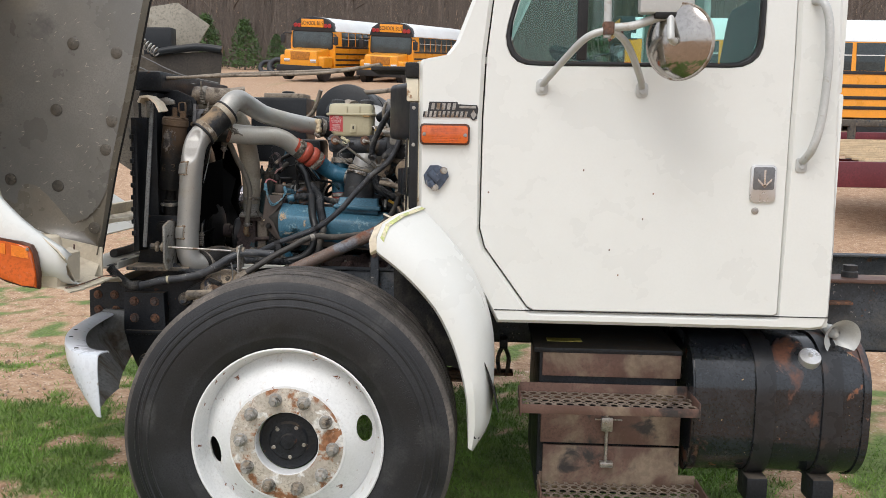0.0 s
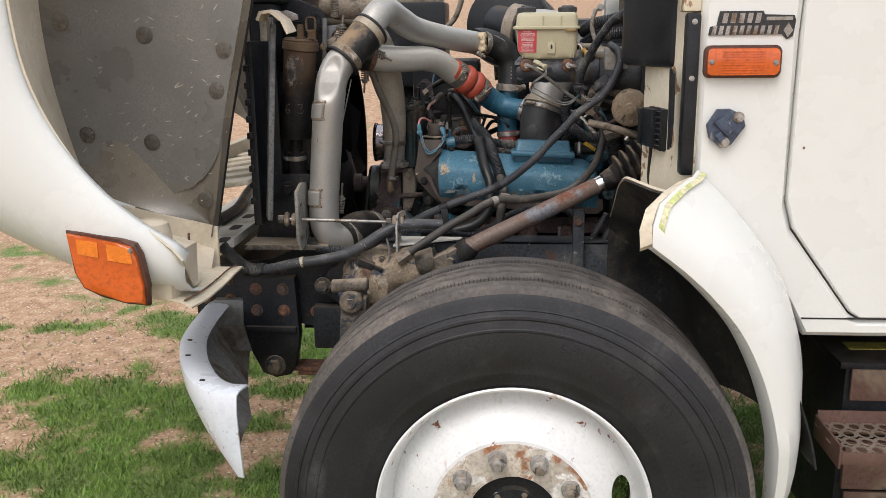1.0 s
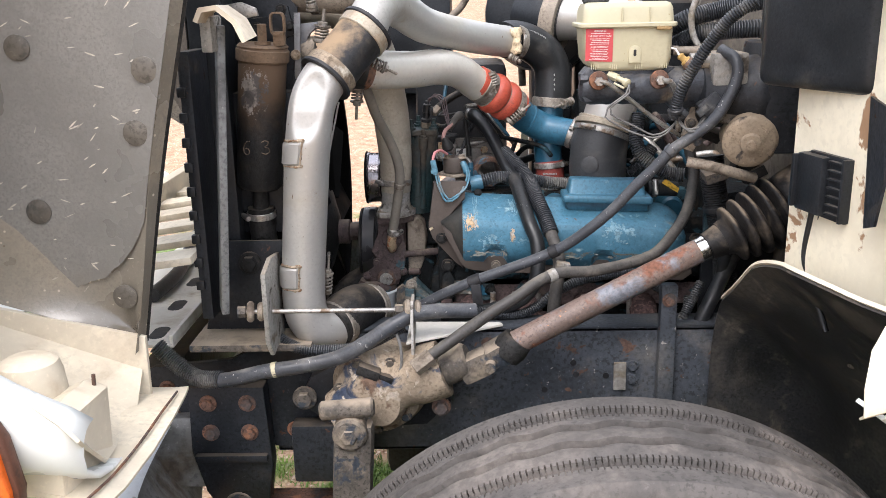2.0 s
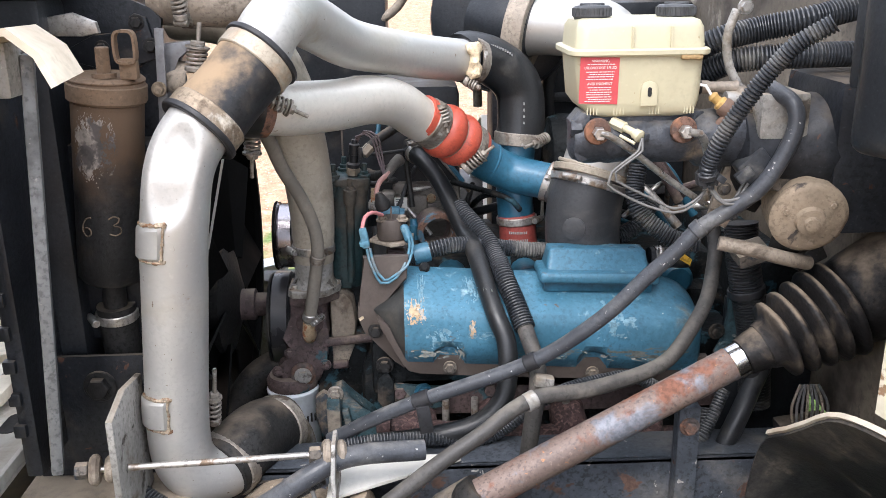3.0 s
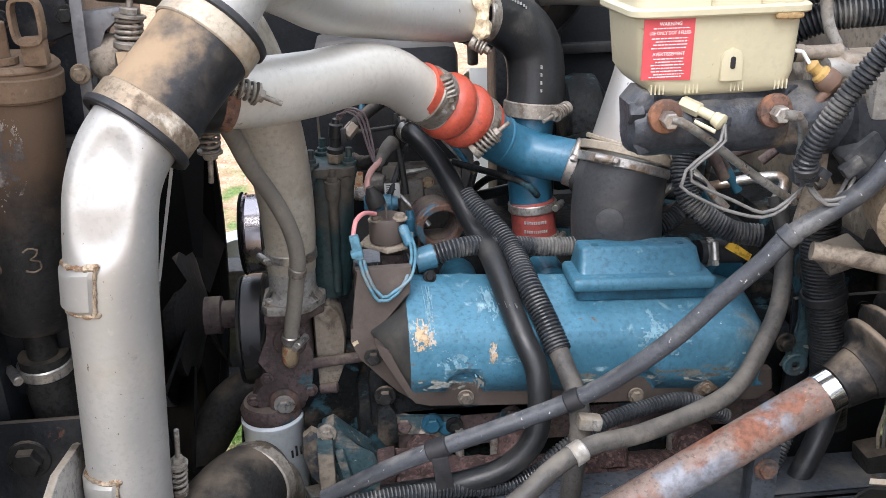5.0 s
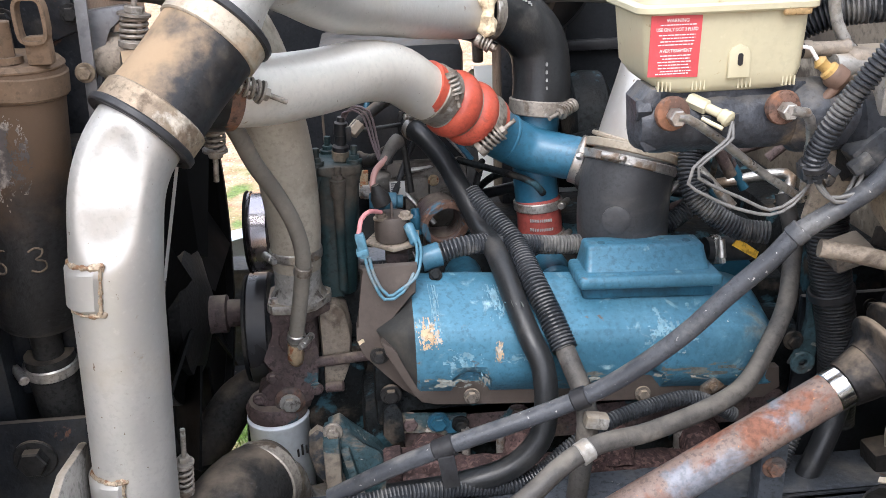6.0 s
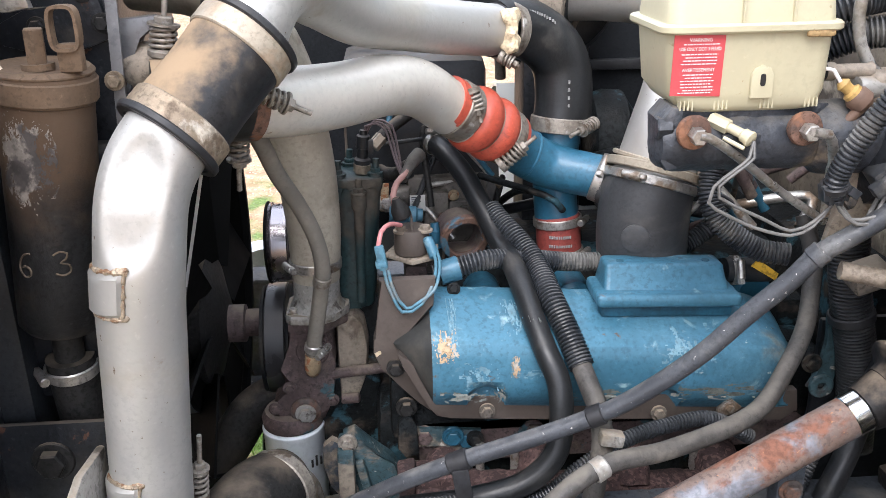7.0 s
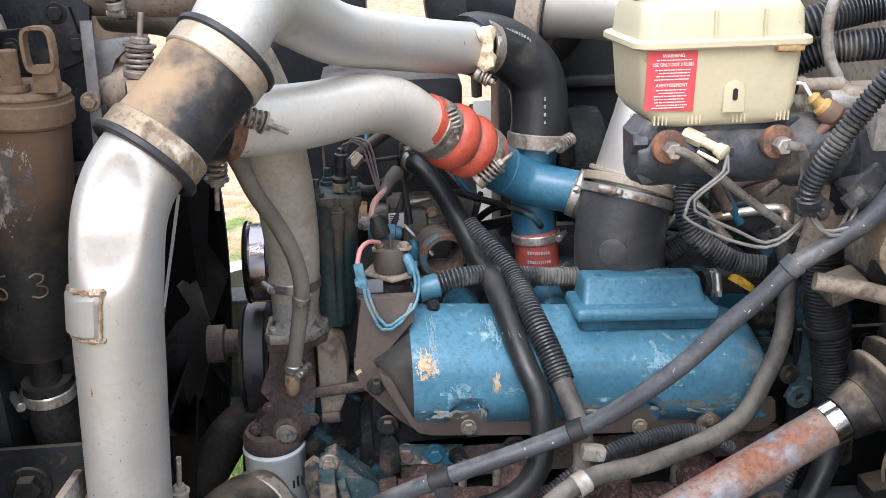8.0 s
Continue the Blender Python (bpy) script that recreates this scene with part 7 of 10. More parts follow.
plug = part("sensor_plug", lathe([(0, 0.0115), (0.006, 0.0115), (0.009, 0.008), (0.022, 0.008), (0.023, 0.0098), (0.040, 0.0092), (0.042, 0.006), (0.048, 0.005)], (-0.305, 0.897, 1.310), (-0.301, 0.893, 1.355), 18), BLACK_PLASTIC, fuel)
part("plug_latch", box((-0.296, 0.884, 1.325), (-0.288, 0.894, 1.345), 0.002), BLACK_PLASTIC, plug)
for d in (0.0, 0.004, 0.008):
    part("sensor_lead", tube([(-0.300 + d * 0.3, 0.893, 1.352), (-0.298 + d, 0.891, 1.363 + d * 0.3), (-0.284, 0.886, 1.368 + d * 0.6), (-0.270 + d, 0.878, 1.358 + d), (-0.262 + d, 0.868, 1.330), (-0.254 + d * 0.5, 0.858, 1.306), (-0.246, 0.850, 1.294)], 0.0016, 8), WIRE_MAUVE, fuel)
part("vent_hose", tube([(-0.289, 0.925, 1.326), (-0.265, 0.94, 1.347), (-0.23, 0.96, 1.366), (-0.20, 0.99, 1.372)], 0.0085, 14), DUSTY_BLACK, fuel)
part("vent_fitting", hexagon((-0.290, 0.924, 1.325), (-0.276, 0.933, 1.338), 0.0095), TAN_METAL, fuel)
FLANGE_RUST = mat("blue_flecked_rust", (0.15, 0.085, 0.06), 0.85, 0.1, 0.3, 24, 140, 0.5, layers=[((0.06, 0.13, 0.18), 30, 0.52, 0.62, 0.6), ((0.085, 0.06, 0.05), 14, 0.58, 0.7, 0.8)])
relay = thing("glow_plug_relay", (-0.235, 0.82, 1.17), "dark round relay on a tan bracket with pink and blue wires", "relay")
bm = lathe([(0, 0.0225), (0.004, 0.0235), (0.030, 0.0235), (0.034, 0.021), (0.035, 0.002)], (-0.242, 0.805, 1.180), (-0.241, 0.80, 2), 28)
part("can", bm, PLATE_BROWN, relay, "dusty dark brown relay can")
bm = slab([(-0.279, 0.806), (-0.243, 0.772), (-0.208, 0.790), (-0.205, 0.835), (-0.265, 0.84)], 'z', 1.172, 0.006, 0.002)
part("relay_bracket", bm, TAN_METAL, relay, "dusty tan bracket plate")
part("bracket_leg", box((-0.252, 0.81, 1.12), (-0.222, 0.835, 1.173), 0.004), CAST_BROWN, relay)
for x, y in ((-0.256, 0.795), (-0.224, 0.795)):
    part("terminal", bolt((x, y, 1.213), (x, y, 2), 0.007), TAN_METAL, relay)
part("terminal_fin", box((-0.243, 0.788, 1.213), (-0.240, 0.806, 1.232), 0.001), PLATE_BROWN, relay)
part("rubber_cap", lathe([(0, 0.008), (0.003, 0.0125), (0.014, 0.0125), (0.024, 0.008), (0.030, 0.005)], (-0.252, 0.80, 1.228), (-0.262, 0.80, 1.26), 16), DUSTY_BLACK, relay)
part("feed_wire", tube([(-0.260, 0.80, 1.248), (-0.263, 0.805, 1.262), (-0.264, 0.81, 1.276), (-0.258, 0.822, 1.289), (-0.247, 0.838, 1.295), (-0.240, 0.85, 1.302)], 0.0042, 12), WIRE_DUSTY_PINK, relay, "dusty pink feed wire")
part("wire_wrap", tube([(-0.250, 0.835, 1.290), (-0.243, 0.848, 1.298), (-0.235, 0.856, 1.309), (-0.226, 0.868, 1.314)], lambda t: 0.006 + 0.0045 * t, 16, 0.006), RUBBER_TAN, relay, "dusty taped loom end")
part("side_loom", tube([(-0.283, 0.90, 1.285), (-0.268, 0.89, 1.282), (-0.254, 0.875, 1.288), (-0.240, 0.862, 1.302)], 0.0095, 14, 0.0015, None, 0.0011, 0.0045), DUSTY_BLACK, relay)
part("pink_wire", tube([(-0.285, 0.722, 1.238), (-0.281, 0.735, 1.252), (-0.270, 0.76, 1.253), (-0.256, 0.792, 1.240)], 0.0030, 10), WIRE_PINK, relay)
plug = part("connector", box((-0.288, 0.713, 1.208), (-0.276, 0.724, 1.240), 0.003, None, rot(0, -10, 0)), WIRE_BLUE, relay, "pale blue wire connector")
part("collar", box((-0.2895, 0.7115, 1.212), (-0.2745, 0.7255, 1.220), 0.002, None, rot(0, -10, 0)), WIRE_BLUE, plug)
for d in (0.0, 0.005):
    part("blue_wire", tube([(-0.279 + d, 0.717, 1.208), (-0.276 + d, 0.715, 1.190), (-0.268 + d, 0.714, 1.168), (-0.259 + d, 0.713, 1.152 + d), (-0.247, 0.713, 1.152 + d), (-0.234, 0.716, 1.160 + d), (-0.223 + d, 0.72, 1.176), (-0.215 + d, 0.735, 1.192), (-0.213 + d, 0.76, 1.202), (-0.217 + d, 0.785, 1.212)], 0.0022, 10), WIRE_BLUE, relay)
part("blue_boot", rod((-0.222, 0.790, 1.222), (-0.213, 0.772, 1.200), 0.007, 12, None, 0.002), ENGINE_BLUE, relay)
relay.location.z += 0.013
for ob in relay.children:
    if ob.name.split(".")[0] in ("can", "relay_bracket", "terminal", "terminal_fin", "rubber_cap"):
        ob.location.z += 0.018
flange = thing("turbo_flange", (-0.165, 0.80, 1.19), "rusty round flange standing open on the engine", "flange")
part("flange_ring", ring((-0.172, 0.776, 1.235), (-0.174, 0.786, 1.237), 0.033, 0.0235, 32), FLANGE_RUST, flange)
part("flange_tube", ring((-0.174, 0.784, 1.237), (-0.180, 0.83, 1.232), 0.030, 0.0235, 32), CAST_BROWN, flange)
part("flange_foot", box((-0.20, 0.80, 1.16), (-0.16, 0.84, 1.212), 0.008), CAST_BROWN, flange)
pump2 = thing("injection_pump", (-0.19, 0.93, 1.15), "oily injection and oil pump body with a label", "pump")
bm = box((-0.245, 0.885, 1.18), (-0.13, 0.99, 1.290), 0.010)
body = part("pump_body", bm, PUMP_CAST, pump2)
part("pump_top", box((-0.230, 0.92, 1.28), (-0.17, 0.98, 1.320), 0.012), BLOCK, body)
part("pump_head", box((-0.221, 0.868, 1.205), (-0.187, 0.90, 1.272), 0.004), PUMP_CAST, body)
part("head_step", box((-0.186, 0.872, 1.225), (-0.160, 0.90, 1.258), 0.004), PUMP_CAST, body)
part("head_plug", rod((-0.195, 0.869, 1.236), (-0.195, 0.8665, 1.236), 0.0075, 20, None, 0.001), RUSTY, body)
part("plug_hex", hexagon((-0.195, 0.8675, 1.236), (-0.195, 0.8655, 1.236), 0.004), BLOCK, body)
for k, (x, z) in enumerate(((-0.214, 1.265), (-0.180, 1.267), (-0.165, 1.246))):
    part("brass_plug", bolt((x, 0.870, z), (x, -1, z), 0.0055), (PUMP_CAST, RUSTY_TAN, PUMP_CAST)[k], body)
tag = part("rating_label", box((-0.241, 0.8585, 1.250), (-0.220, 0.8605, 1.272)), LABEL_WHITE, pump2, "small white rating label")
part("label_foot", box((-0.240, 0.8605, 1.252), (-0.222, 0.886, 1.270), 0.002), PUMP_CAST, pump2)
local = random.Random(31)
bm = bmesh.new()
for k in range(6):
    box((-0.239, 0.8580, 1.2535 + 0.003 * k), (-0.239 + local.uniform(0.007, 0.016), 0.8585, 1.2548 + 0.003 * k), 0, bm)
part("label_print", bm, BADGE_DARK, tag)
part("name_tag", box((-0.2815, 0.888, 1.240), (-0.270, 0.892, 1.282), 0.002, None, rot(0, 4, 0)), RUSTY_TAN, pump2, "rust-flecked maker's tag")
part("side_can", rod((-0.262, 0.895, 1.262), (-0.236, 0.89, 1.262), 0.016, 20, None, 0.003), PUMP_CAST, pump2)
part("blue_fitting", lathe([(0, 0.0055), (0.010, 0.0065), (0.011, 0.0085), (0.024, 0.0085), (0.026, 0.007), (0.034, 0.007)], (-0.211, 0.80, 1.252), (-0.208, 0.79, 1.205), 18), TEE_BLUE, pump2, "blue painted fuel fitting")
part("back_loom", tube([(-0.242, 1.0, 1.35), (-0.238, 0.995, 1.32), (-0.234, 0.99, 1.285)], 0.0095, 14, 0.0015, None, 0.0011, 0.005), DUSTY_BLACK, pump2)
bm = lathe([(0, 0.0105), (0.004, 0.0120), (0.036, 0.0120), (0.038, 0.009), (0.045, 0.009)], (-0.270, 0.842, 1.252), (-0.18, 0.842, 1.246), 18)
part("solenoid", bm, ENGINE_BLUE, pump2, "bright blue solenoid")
# both pushed back from the camera and scaled up to look the same
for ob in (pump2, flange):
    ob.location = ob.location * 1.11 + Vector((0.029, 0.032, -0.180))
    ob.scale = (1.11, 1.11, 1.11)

# dark mechanical mass between pump, turbo and firewall
clutter = thing("turbocharger", (0.10, 1.08, 1.15), "dark greasy turbocharger and pedestal between the banks", "turbocharger")
bm = lathe([(0, 0.05), (0.01, 0.075), (0.03, 0.082), (0.06, 0.08), (0.08, 0.05), (0.11, 0.045), (0.12, 0.07), (0.17, 0.075), (0.19, 0.05)], (0.05, 1.10, 1.28), (0.30, 1.10, 1.28), 36)
box((0.08, 1.02, 1.15), (0.22, 1.16, 1.25), 0.02, bm)
part("turbo_body", bm, BLOCK, clutter)
local = random.Random(11)
for k in range(16):
    x, y, z = local.uniform(-0.12, 0.36), local.uniform(0.88, 1.0), local.uniform(1.17, 1.24)
    bm = tube([(x, y, z), (x + local.uniform(-0.08, 0.08), y + local.uniform(-0.03, 0.05), z + local.uniform(0.02, 0.09)), (x + local.uniform(-0.14, 0.14), y + 0.08, z + local.uniform(-0.03, 0.08))], local.uniform(0.004, 0.009), 10, 0.015)
    part("oil_line", bm, (BLOCK, STEEL, ENGINE_TEAL, RUBBER, CAST_BROWN)[k % 5], clutter)

# added dark backing that hides the pale gap behind the pump
part("pump_backing", box((-0.335, 1.03, 1.16), (-0.115, 1.22, 1.43), 0.02), BLACK_PLASTIC, clutter, "black block added as a dark backing for the pump")
local = random.Random(17)
for k in range(10):
    x, z = local.uniform(-0.27, -0.09), local.uniform(1.20, 1.36)
    line = [(x, 1.02, z), (x + local.uniform(-0.06, 0.06), 1.0 + local.uniform(-0.01, 0.015), z + local.uniform(-0.05, 0.05)), (x + local.uniform(-0.1, 0.1), 0.98, z + local.uniform(-0.12, 0.02))]
    part("fuel_line", tube(line, local.uniform(0.0028, 0.0055), 8, 0.012), (STEEL, RUBBER, ENGINE_TEAL, DUSTY_BLACK)[k % 4], clutter)
for k in range(8):
    x, z = -0.275 + 0.022 * k, 1.19 + 0.05 * local.random()
    part("nut", bolt((x, 1.005 + 0.02 * local.random(), z), (x, -1, z + 0.3), local.uniform(0.006, 0.010)), (STEEL, ENGINE_TEAL, CAST_BROWN)[k % 3], clutter)

# added dark block that closes the bright hole right of the cover
part("firewall_fill", box((0.34, 0.76, 0.62), (0.438, 1.26, 1.17), 0.03), BLOCK, engine, "dark block added to fill the gap at the firewall")
part("rear_bracket", slab([(0.295, 0.94), (0.335, 0.93), (0.345, 1.02), (0.33, 1.10), (0.30, 1.09), (0.31, 1.02)], 'y', 0.73, 0.012, 0.003), ENGINE_TEAL, engine)
part("bracket_bolt", bolt((0.318, 0.73, 0.985), (0.318, -1, 0.985), 0.009), DIRTY_IRON, engine)

# added black block that stands in for the dark depth past the engine
far_mass = thing("far_fill", (0.25, 1.45, 1.10), "black ribbed block added to darken the gap beyond the engine", "duct")
part("fill_body", box((0.10, 1.42, 1.05), (0.44, 1.60, 1.56), 0.03), BLACK_PLASTIC, far_mass)
for k in range(4):
    part("fill_rib", box((0.095, 1.405, 1.12 + 0.11 * k), (0.44, 1.425, 1.14 + 0.11 * k), 0.004), BADGE_DARK, far_mass)
part("drain_hose", tube([(0.14, 1.38, 1.50), (0.10, 1.36, 1.38), (0.12, 1.35, 1.22), (0.2, 1.35, 1.10)], 0.014), RUBBER, far_mass)


# ---- charge-air pipes and intake ducts ----
hot = thing("charge_pipe", (-0.53, 0.50, 0.95), "scuffed aluminised charge-air pipe with welded pads", "pipe")
PIPE = [(-0.456, 0.522, 1.459), (-0.472, 0.508, 1.441), (-0.485, 0.498, 1.420), (-0.495, 0.491, 1.390), (-0.503, 0.488, 1.340), (-0.510, 0.491, 1.290), (-0.516, 0.497, 1.235), (-0.527, 0.508, 1.138), (-0.534, 0.514, 1.07), (-0.537, 0.517, 1.020), (-0.533, 0.519, 0.982), (-0.518, 0.527, 0.957), (-0.498, 0.542, 0.946), (-0.478, 0.562, 0.945)]
PIPE_R = 0.0418


def beside_pipe(z):
    """The middle of the upright part of the pipe at a height."""
    for a, b in zip(PIPE, PIPE[1:]):
        if a[2] >= z >= b[2]:
            return Vector(a).lerp(Vector(b), (a[2] - z) / (a[2] - b[2]))


bm = tube(PIPE, PIPE_R, 96, 0.004)
for v in bm.verts:
    if 1.33 < v.co.z < 1.48:
        c = beside_pipe(min(1.458, v.co.z))
        lean = (v.co.z - 1.40) * 0.22
        q = math.hypot((v.co.x + 0.494 - lean) / 0.030, (v.co.z - 1.398) / 0.054)
        if v.co.y < c.y and q < 1.3:
            w = max(0.0, min(1.0, (1.28 - q) / 0.62))
            w = w * w * (3 - 2 * w)
            flat = c.y - PIPE_R * 0.79 + 0.05 * (v.co.x + 0.494 - lean) ** 2 / 0.03
            v.co.y += w * max(0.0, flat - v.co.y)
part("pipe", bm, ALU, hot, "", 60)


def strap_pad(z0, z1, a0, a1):
    """A plate bent round the pipe and welded along its edges."""
    rows = []
    for k in range(9):
        z = z1 + (z0 - z1) * k / 8
        c = beside_pipe(z)
        row = []
        for j in range(17):
            a = radians(a0 + (a1 - a0) * j / 16)
            edge = 0.0 if k in (0, 8) or j in (0, 16) else 0.0052
            row.append(c + Vector((math.cos(a), math.sin(a), 0.10 * math.cos(a))) * (PIPE_R + edge))
        rows.append(row)
    pad = part("welded_pad", loft(rows), ALU, hot)
    local = random.Random(int(z0 * 1000))
    for run, fat in ((rows[0][:14:3], 0.0032), ([r[0] for r in rows[::2]], 0.0022), (rows[8][:16:3], 0.0022)):
        line = [Vector(p) + Vector((local.uniform(-0.001, 0.001), -0.0015, local.uniform(-0.0012, 0.0012))) for p in run]
        part("weld_bead", tube(line, lambda t: fat * (0.8 + 0.7 * noise.noise(Vector((t * 23, z0 * 40, 0)))), 8, 0.003), WELD, pad)
    for p in (rows[0][0], rows[0][1], rows[8][0], rows[8][2]):
        bm = bmesh.new()
        bmesh.ops.create_icosphere(bm, subdivisions=2, radius=0.0042, matrix=Matrix.Translation(p) @ Matrix.Diagonal((1.2, 0.7, 0.9, 1)))
        part("weld_blob", caked(bm, 0.002, 300), WELD, pad)


strap_pad(1.294, 1.341, -96, -196)
strap_pad(1.050, 1.098, -92, -190)
part("lower_sleeve", tube([(-0.492, 0.545, 0.946), (-0.468, 0.585, 0.955), (-0.445, 0.635, 0.955), (-0.42, 0.675, 0.945)], lambda t: 0.047 + 0.005 * math.sin(math.pi * t), 36), DUSTY_BLACK, hot, "dusty black rubber sleeve")
band = part("band_clamp", ring((-0.488, 0.553, 0.946), (-0.478, 0.571, 0.949), 0.0515, 0.045, 44), CLAMP_DIRTY, hot)
spring_bolt(band, (-0.497, 0.555, 1.020), (-0.488, 0.550, 1.103), 5, 0.45)
spring_clamp(hot, (-0.428, 0.66, 0.949), (0.4, 0.9, -0.1), 0.048, 0.02, (0.3, -0.3, -1), -1)
part("lower_pipe", tube([(-0.43, 0.66, 0.947), (-0.415, 0.70, 0.91), (-0.40, 0.74, 0.83), (-0.34, 0.80, 0.79)], 0.038, 24), ALU_DULL, hot)

A, B = Vector((-0.468, 0.512, 1.445)), Vector((-0.396, 0.574, 1.528))
way = B - A
unit = way.normalized()
cross = thing("charge_crossover", (-0.40, 0.60, 1.50), "bright aluminised crossover pipe joined by a dusty rubber sleeve", "pipe")
part("rubber_sleeve", tube([A - way * 0.03, A.lerp(B, 0.5), B + way * 0.02], lambda t: 0.0475 + 0.0012 * math.cos(6.28 * t), 48), SLEEVE, cross, "dust-coated black rubber sleeve")
for at, s in ((A + unit * 0.012, 1), (B - unit * 0.012, -1)):
    band = part("band_clamp", ring(at - unit * 0.012, at + unit * 0.012, 0.0505, 0.046, 48), CLAMP_TAN if s > 0 else CLAMP_CREAM, cross)
    tilt = at - unit * s * 0.013
    part("clamp_bead", ring(tilt - unit * 0.004, tilt + unit * 0.004, 0.0535, 0.044, 48), GLASS_DARK, band)
part("pipe", tube([B - way * 0.10, (-0.383, 0.586, 1.560), (-0.361, 0.620, 1.577), (-0.333, 0.680, 1.556), (-0.293, 0.740, 1.527), (-0.232, 0.81, 1.508), (-0.179, 0.86, 1.495), (-0.112, 0.925, 1.482)], lambda t: 0.0400 - 0.0055 * min(1.0, t * 1.6), 48, 0.006), ALU, cross, "", 60)
part("pipe_end", ring((-0.122, 0.916, 1.484), (-0.114, 0.924, 1.482), 0.0362, 0.033, 40), GLASS_DARK, cross)
bm = tube([(-0.104, 0.890, 1.512), (-0.099, 0.884, 1.492), (-0.1, 0.886, 1.474), (-0.103, 0.89, 1.462)], lambda t: 0.0115 + 0.002 * math.sin(9 * t), 18, 0.004)
part("foam_lump", caked(bm, 0.006, 90), FOAM, cross, "lump of cream expanding foam on the clamp")
band = part("band_clamp", ring((-0.108, 0.930, 1.483), (-0.094, 0.942, 1.480), 0.0415, 0.036, 44), CLAMP_DIRTY, cross)
spring_bolt(band, (-0.112, 0.884, 1.452), (-0.090, 0.875, 1.440), 3, 0.55, 0.007)
part("rubber_elbow", tube([(-0.116, 0.936, 1.486), (-0.104, 0.945, 1.488), (-0.066, 0.960, 1.477), (-0.031, 0.970, 1.452), (-0.013, 0.975, 1.420), (-0.010, 0.968, 1.372), (-0.015, 0.962, 1.338)], 0.0418, 40, 0.008), ELBOW, cross, "black rubber elbow with white printing")
local = random.Random(3)
for row_z in (0.0, -0.0075):
    x = -0.078
    while x < -0.030:
        w = local.uniform(0.0014, 0.0030)
        z = 1.508 + row_z - 7.0 * (x + 0.085) ** 2
        y = 0.9214 - row_z * 0.75 + 0.20 * (x + 0.078)
        part("printed_mark", box((x, y, z - local.uniform(0.0012, 0.0020)), (x + w, y + 0.006, z + 0.0018)), PRINT_GREY, cross)
        x += w + local.uniform(0.0008, 0.0018)
for k in range(4):
    part("printed_mark", box((-0.012, 0.9258, 1.372 + 0.011 * k), (-0.0095, 0.930, 1.3765 + 0.011 * k)), PRINT_GREY, cross)
band = part("band_clamp", ring((-0.016, 0.961, 1.330), (-0.014, 0.963, 1.352), 0.0440, 0.036, 44), CLAMP_DIRTY, cross)
spring_bolt(band, (0.028, 0.937, 1.345), (-0.012, 0.902, 1.336), 4, 0.45, 0.0085)

up = thing("upper_charge_pipe", (-0.39, 0.63, 1.40), "aluminised charge pipe with a red silicone coupler", "pipe")
part("pipe", tube([(-0.46, 0.612, 1.458), (-0.409, 0.635, 1.452), (-0.371, 0.660, 1.446), (-0.319, 0.710, 1.442), (-0.268, 0.760, 1.442), (-0.227, 0.800, 1.429), (-0.194, 0.830, 1.402), (-0.158, 0.855, 1.374)], lambda t: 0.0385 - 0.0035 * t, 48, 0.006), ALU_WARM, up, "", 60)
part("rust_band", ring((-0.418, 0.630, 1.454), (-0.404, 0.638, 1.451), 0.0415, 0.036), RUSTY, up)
spring_bolt(up, (-0.398, 0.598, 1.470), (-0.346, 0.618, 1.441), 5, 0.52, 0.0095)
spring_bolt(up, (-0.428, 0.648, 1.412), (-0.434, 0.653, 1.350), 4, 0.40, 0.0105)
part("stub_hose", tube([(-0.50, 0.595, 1.462), (-0.47, 0.605, 1.460), (-0.412, 0.634, 1.453)], 0.042, 28), SLEEVE, up)
R0, R1 = Vector((-0.192, 0.832, 1.404)), Vector((-0.098, 0.896, 1.336))
w2 = R1 - R0


def coupler(t):
    """The radius of the humped coupler along its length."""
    for a, b, tall in ((0.30, 0.56, 0.0085), (0.58, 0.82, 0.0075)):
        if a < t < b:
            return 0.0375 + tall * math.sin(math.pi * (t - a) / (b - a)) ** 0.6
    return 0.0375


part("red_coupler", tube([R0 + w2 * (k / 40) for k in range(41)], coupler, 48, 0.0028), RED_SILICONE, up, "red humped silicone coupler")
b1 = part("band_clamp", ring(R0 + w2 * 0.09, R0 + w2 * 0.29, 0.0395, 0.034, 48), CLAMP_DIRTY, up)
b2 = part("band_clamp", ring(R0 + w2 * 0.81, R0 + w2 * 0.95, 0.0395, 0.034, 48), CLAMP_DIRTY, up)
part("groove_wire", ring(R0 + w2 * 0.562, R0 + w2 * 0.578, 0.0392, 0.034, 48), CLAMP_DIRTY, up)
spring_bolt(b1, (-0.157, 0.822, 1.420), (-0.147, 0.814, 1.380), 4, 0.55)
spring_bolt(b2, (-0.116, 0.850, 1.314), (-0.070, 0.848, 1.351), 5, 0.55, 0.0098)
blue = thing("intake_elbow", (-0.01, 0.90, 1.12), "teal-blue painted intake tee with red and steel joints", "pipe")
part("inlet", tube([R1 - w2 * 0.1, (-0.075, 0.915, 1.311), (-0.033, 0.922, 1.288), (0.019, 0.900, 1.279), (0.040, 0.890, 1.277)], lambda t: 0.0350 - 0.004 * t, 36, 0.008), TEE_BLUE, blue)
part("riser", tube([(-0.016, 0.962, 1.345), (-0.023, 0.955, 1.265), (-0.019, 0.946, 1.190)], 0.0325, 36), TEE_BLUE, blue)
part("weld_seam", ring((-0.071, 0.917, 1.309), (-0.066, 0.918, 1.3065), 0.0350, 0.030, 40), TEE_BLUE, blue)
part("red_joint", rod((-0.019, 0.946, 1.208), (-0.014, 0.942, 1.135), 0.0335, 36, None, 0.003), DARK_RED, blue, "dark red silicone joint")
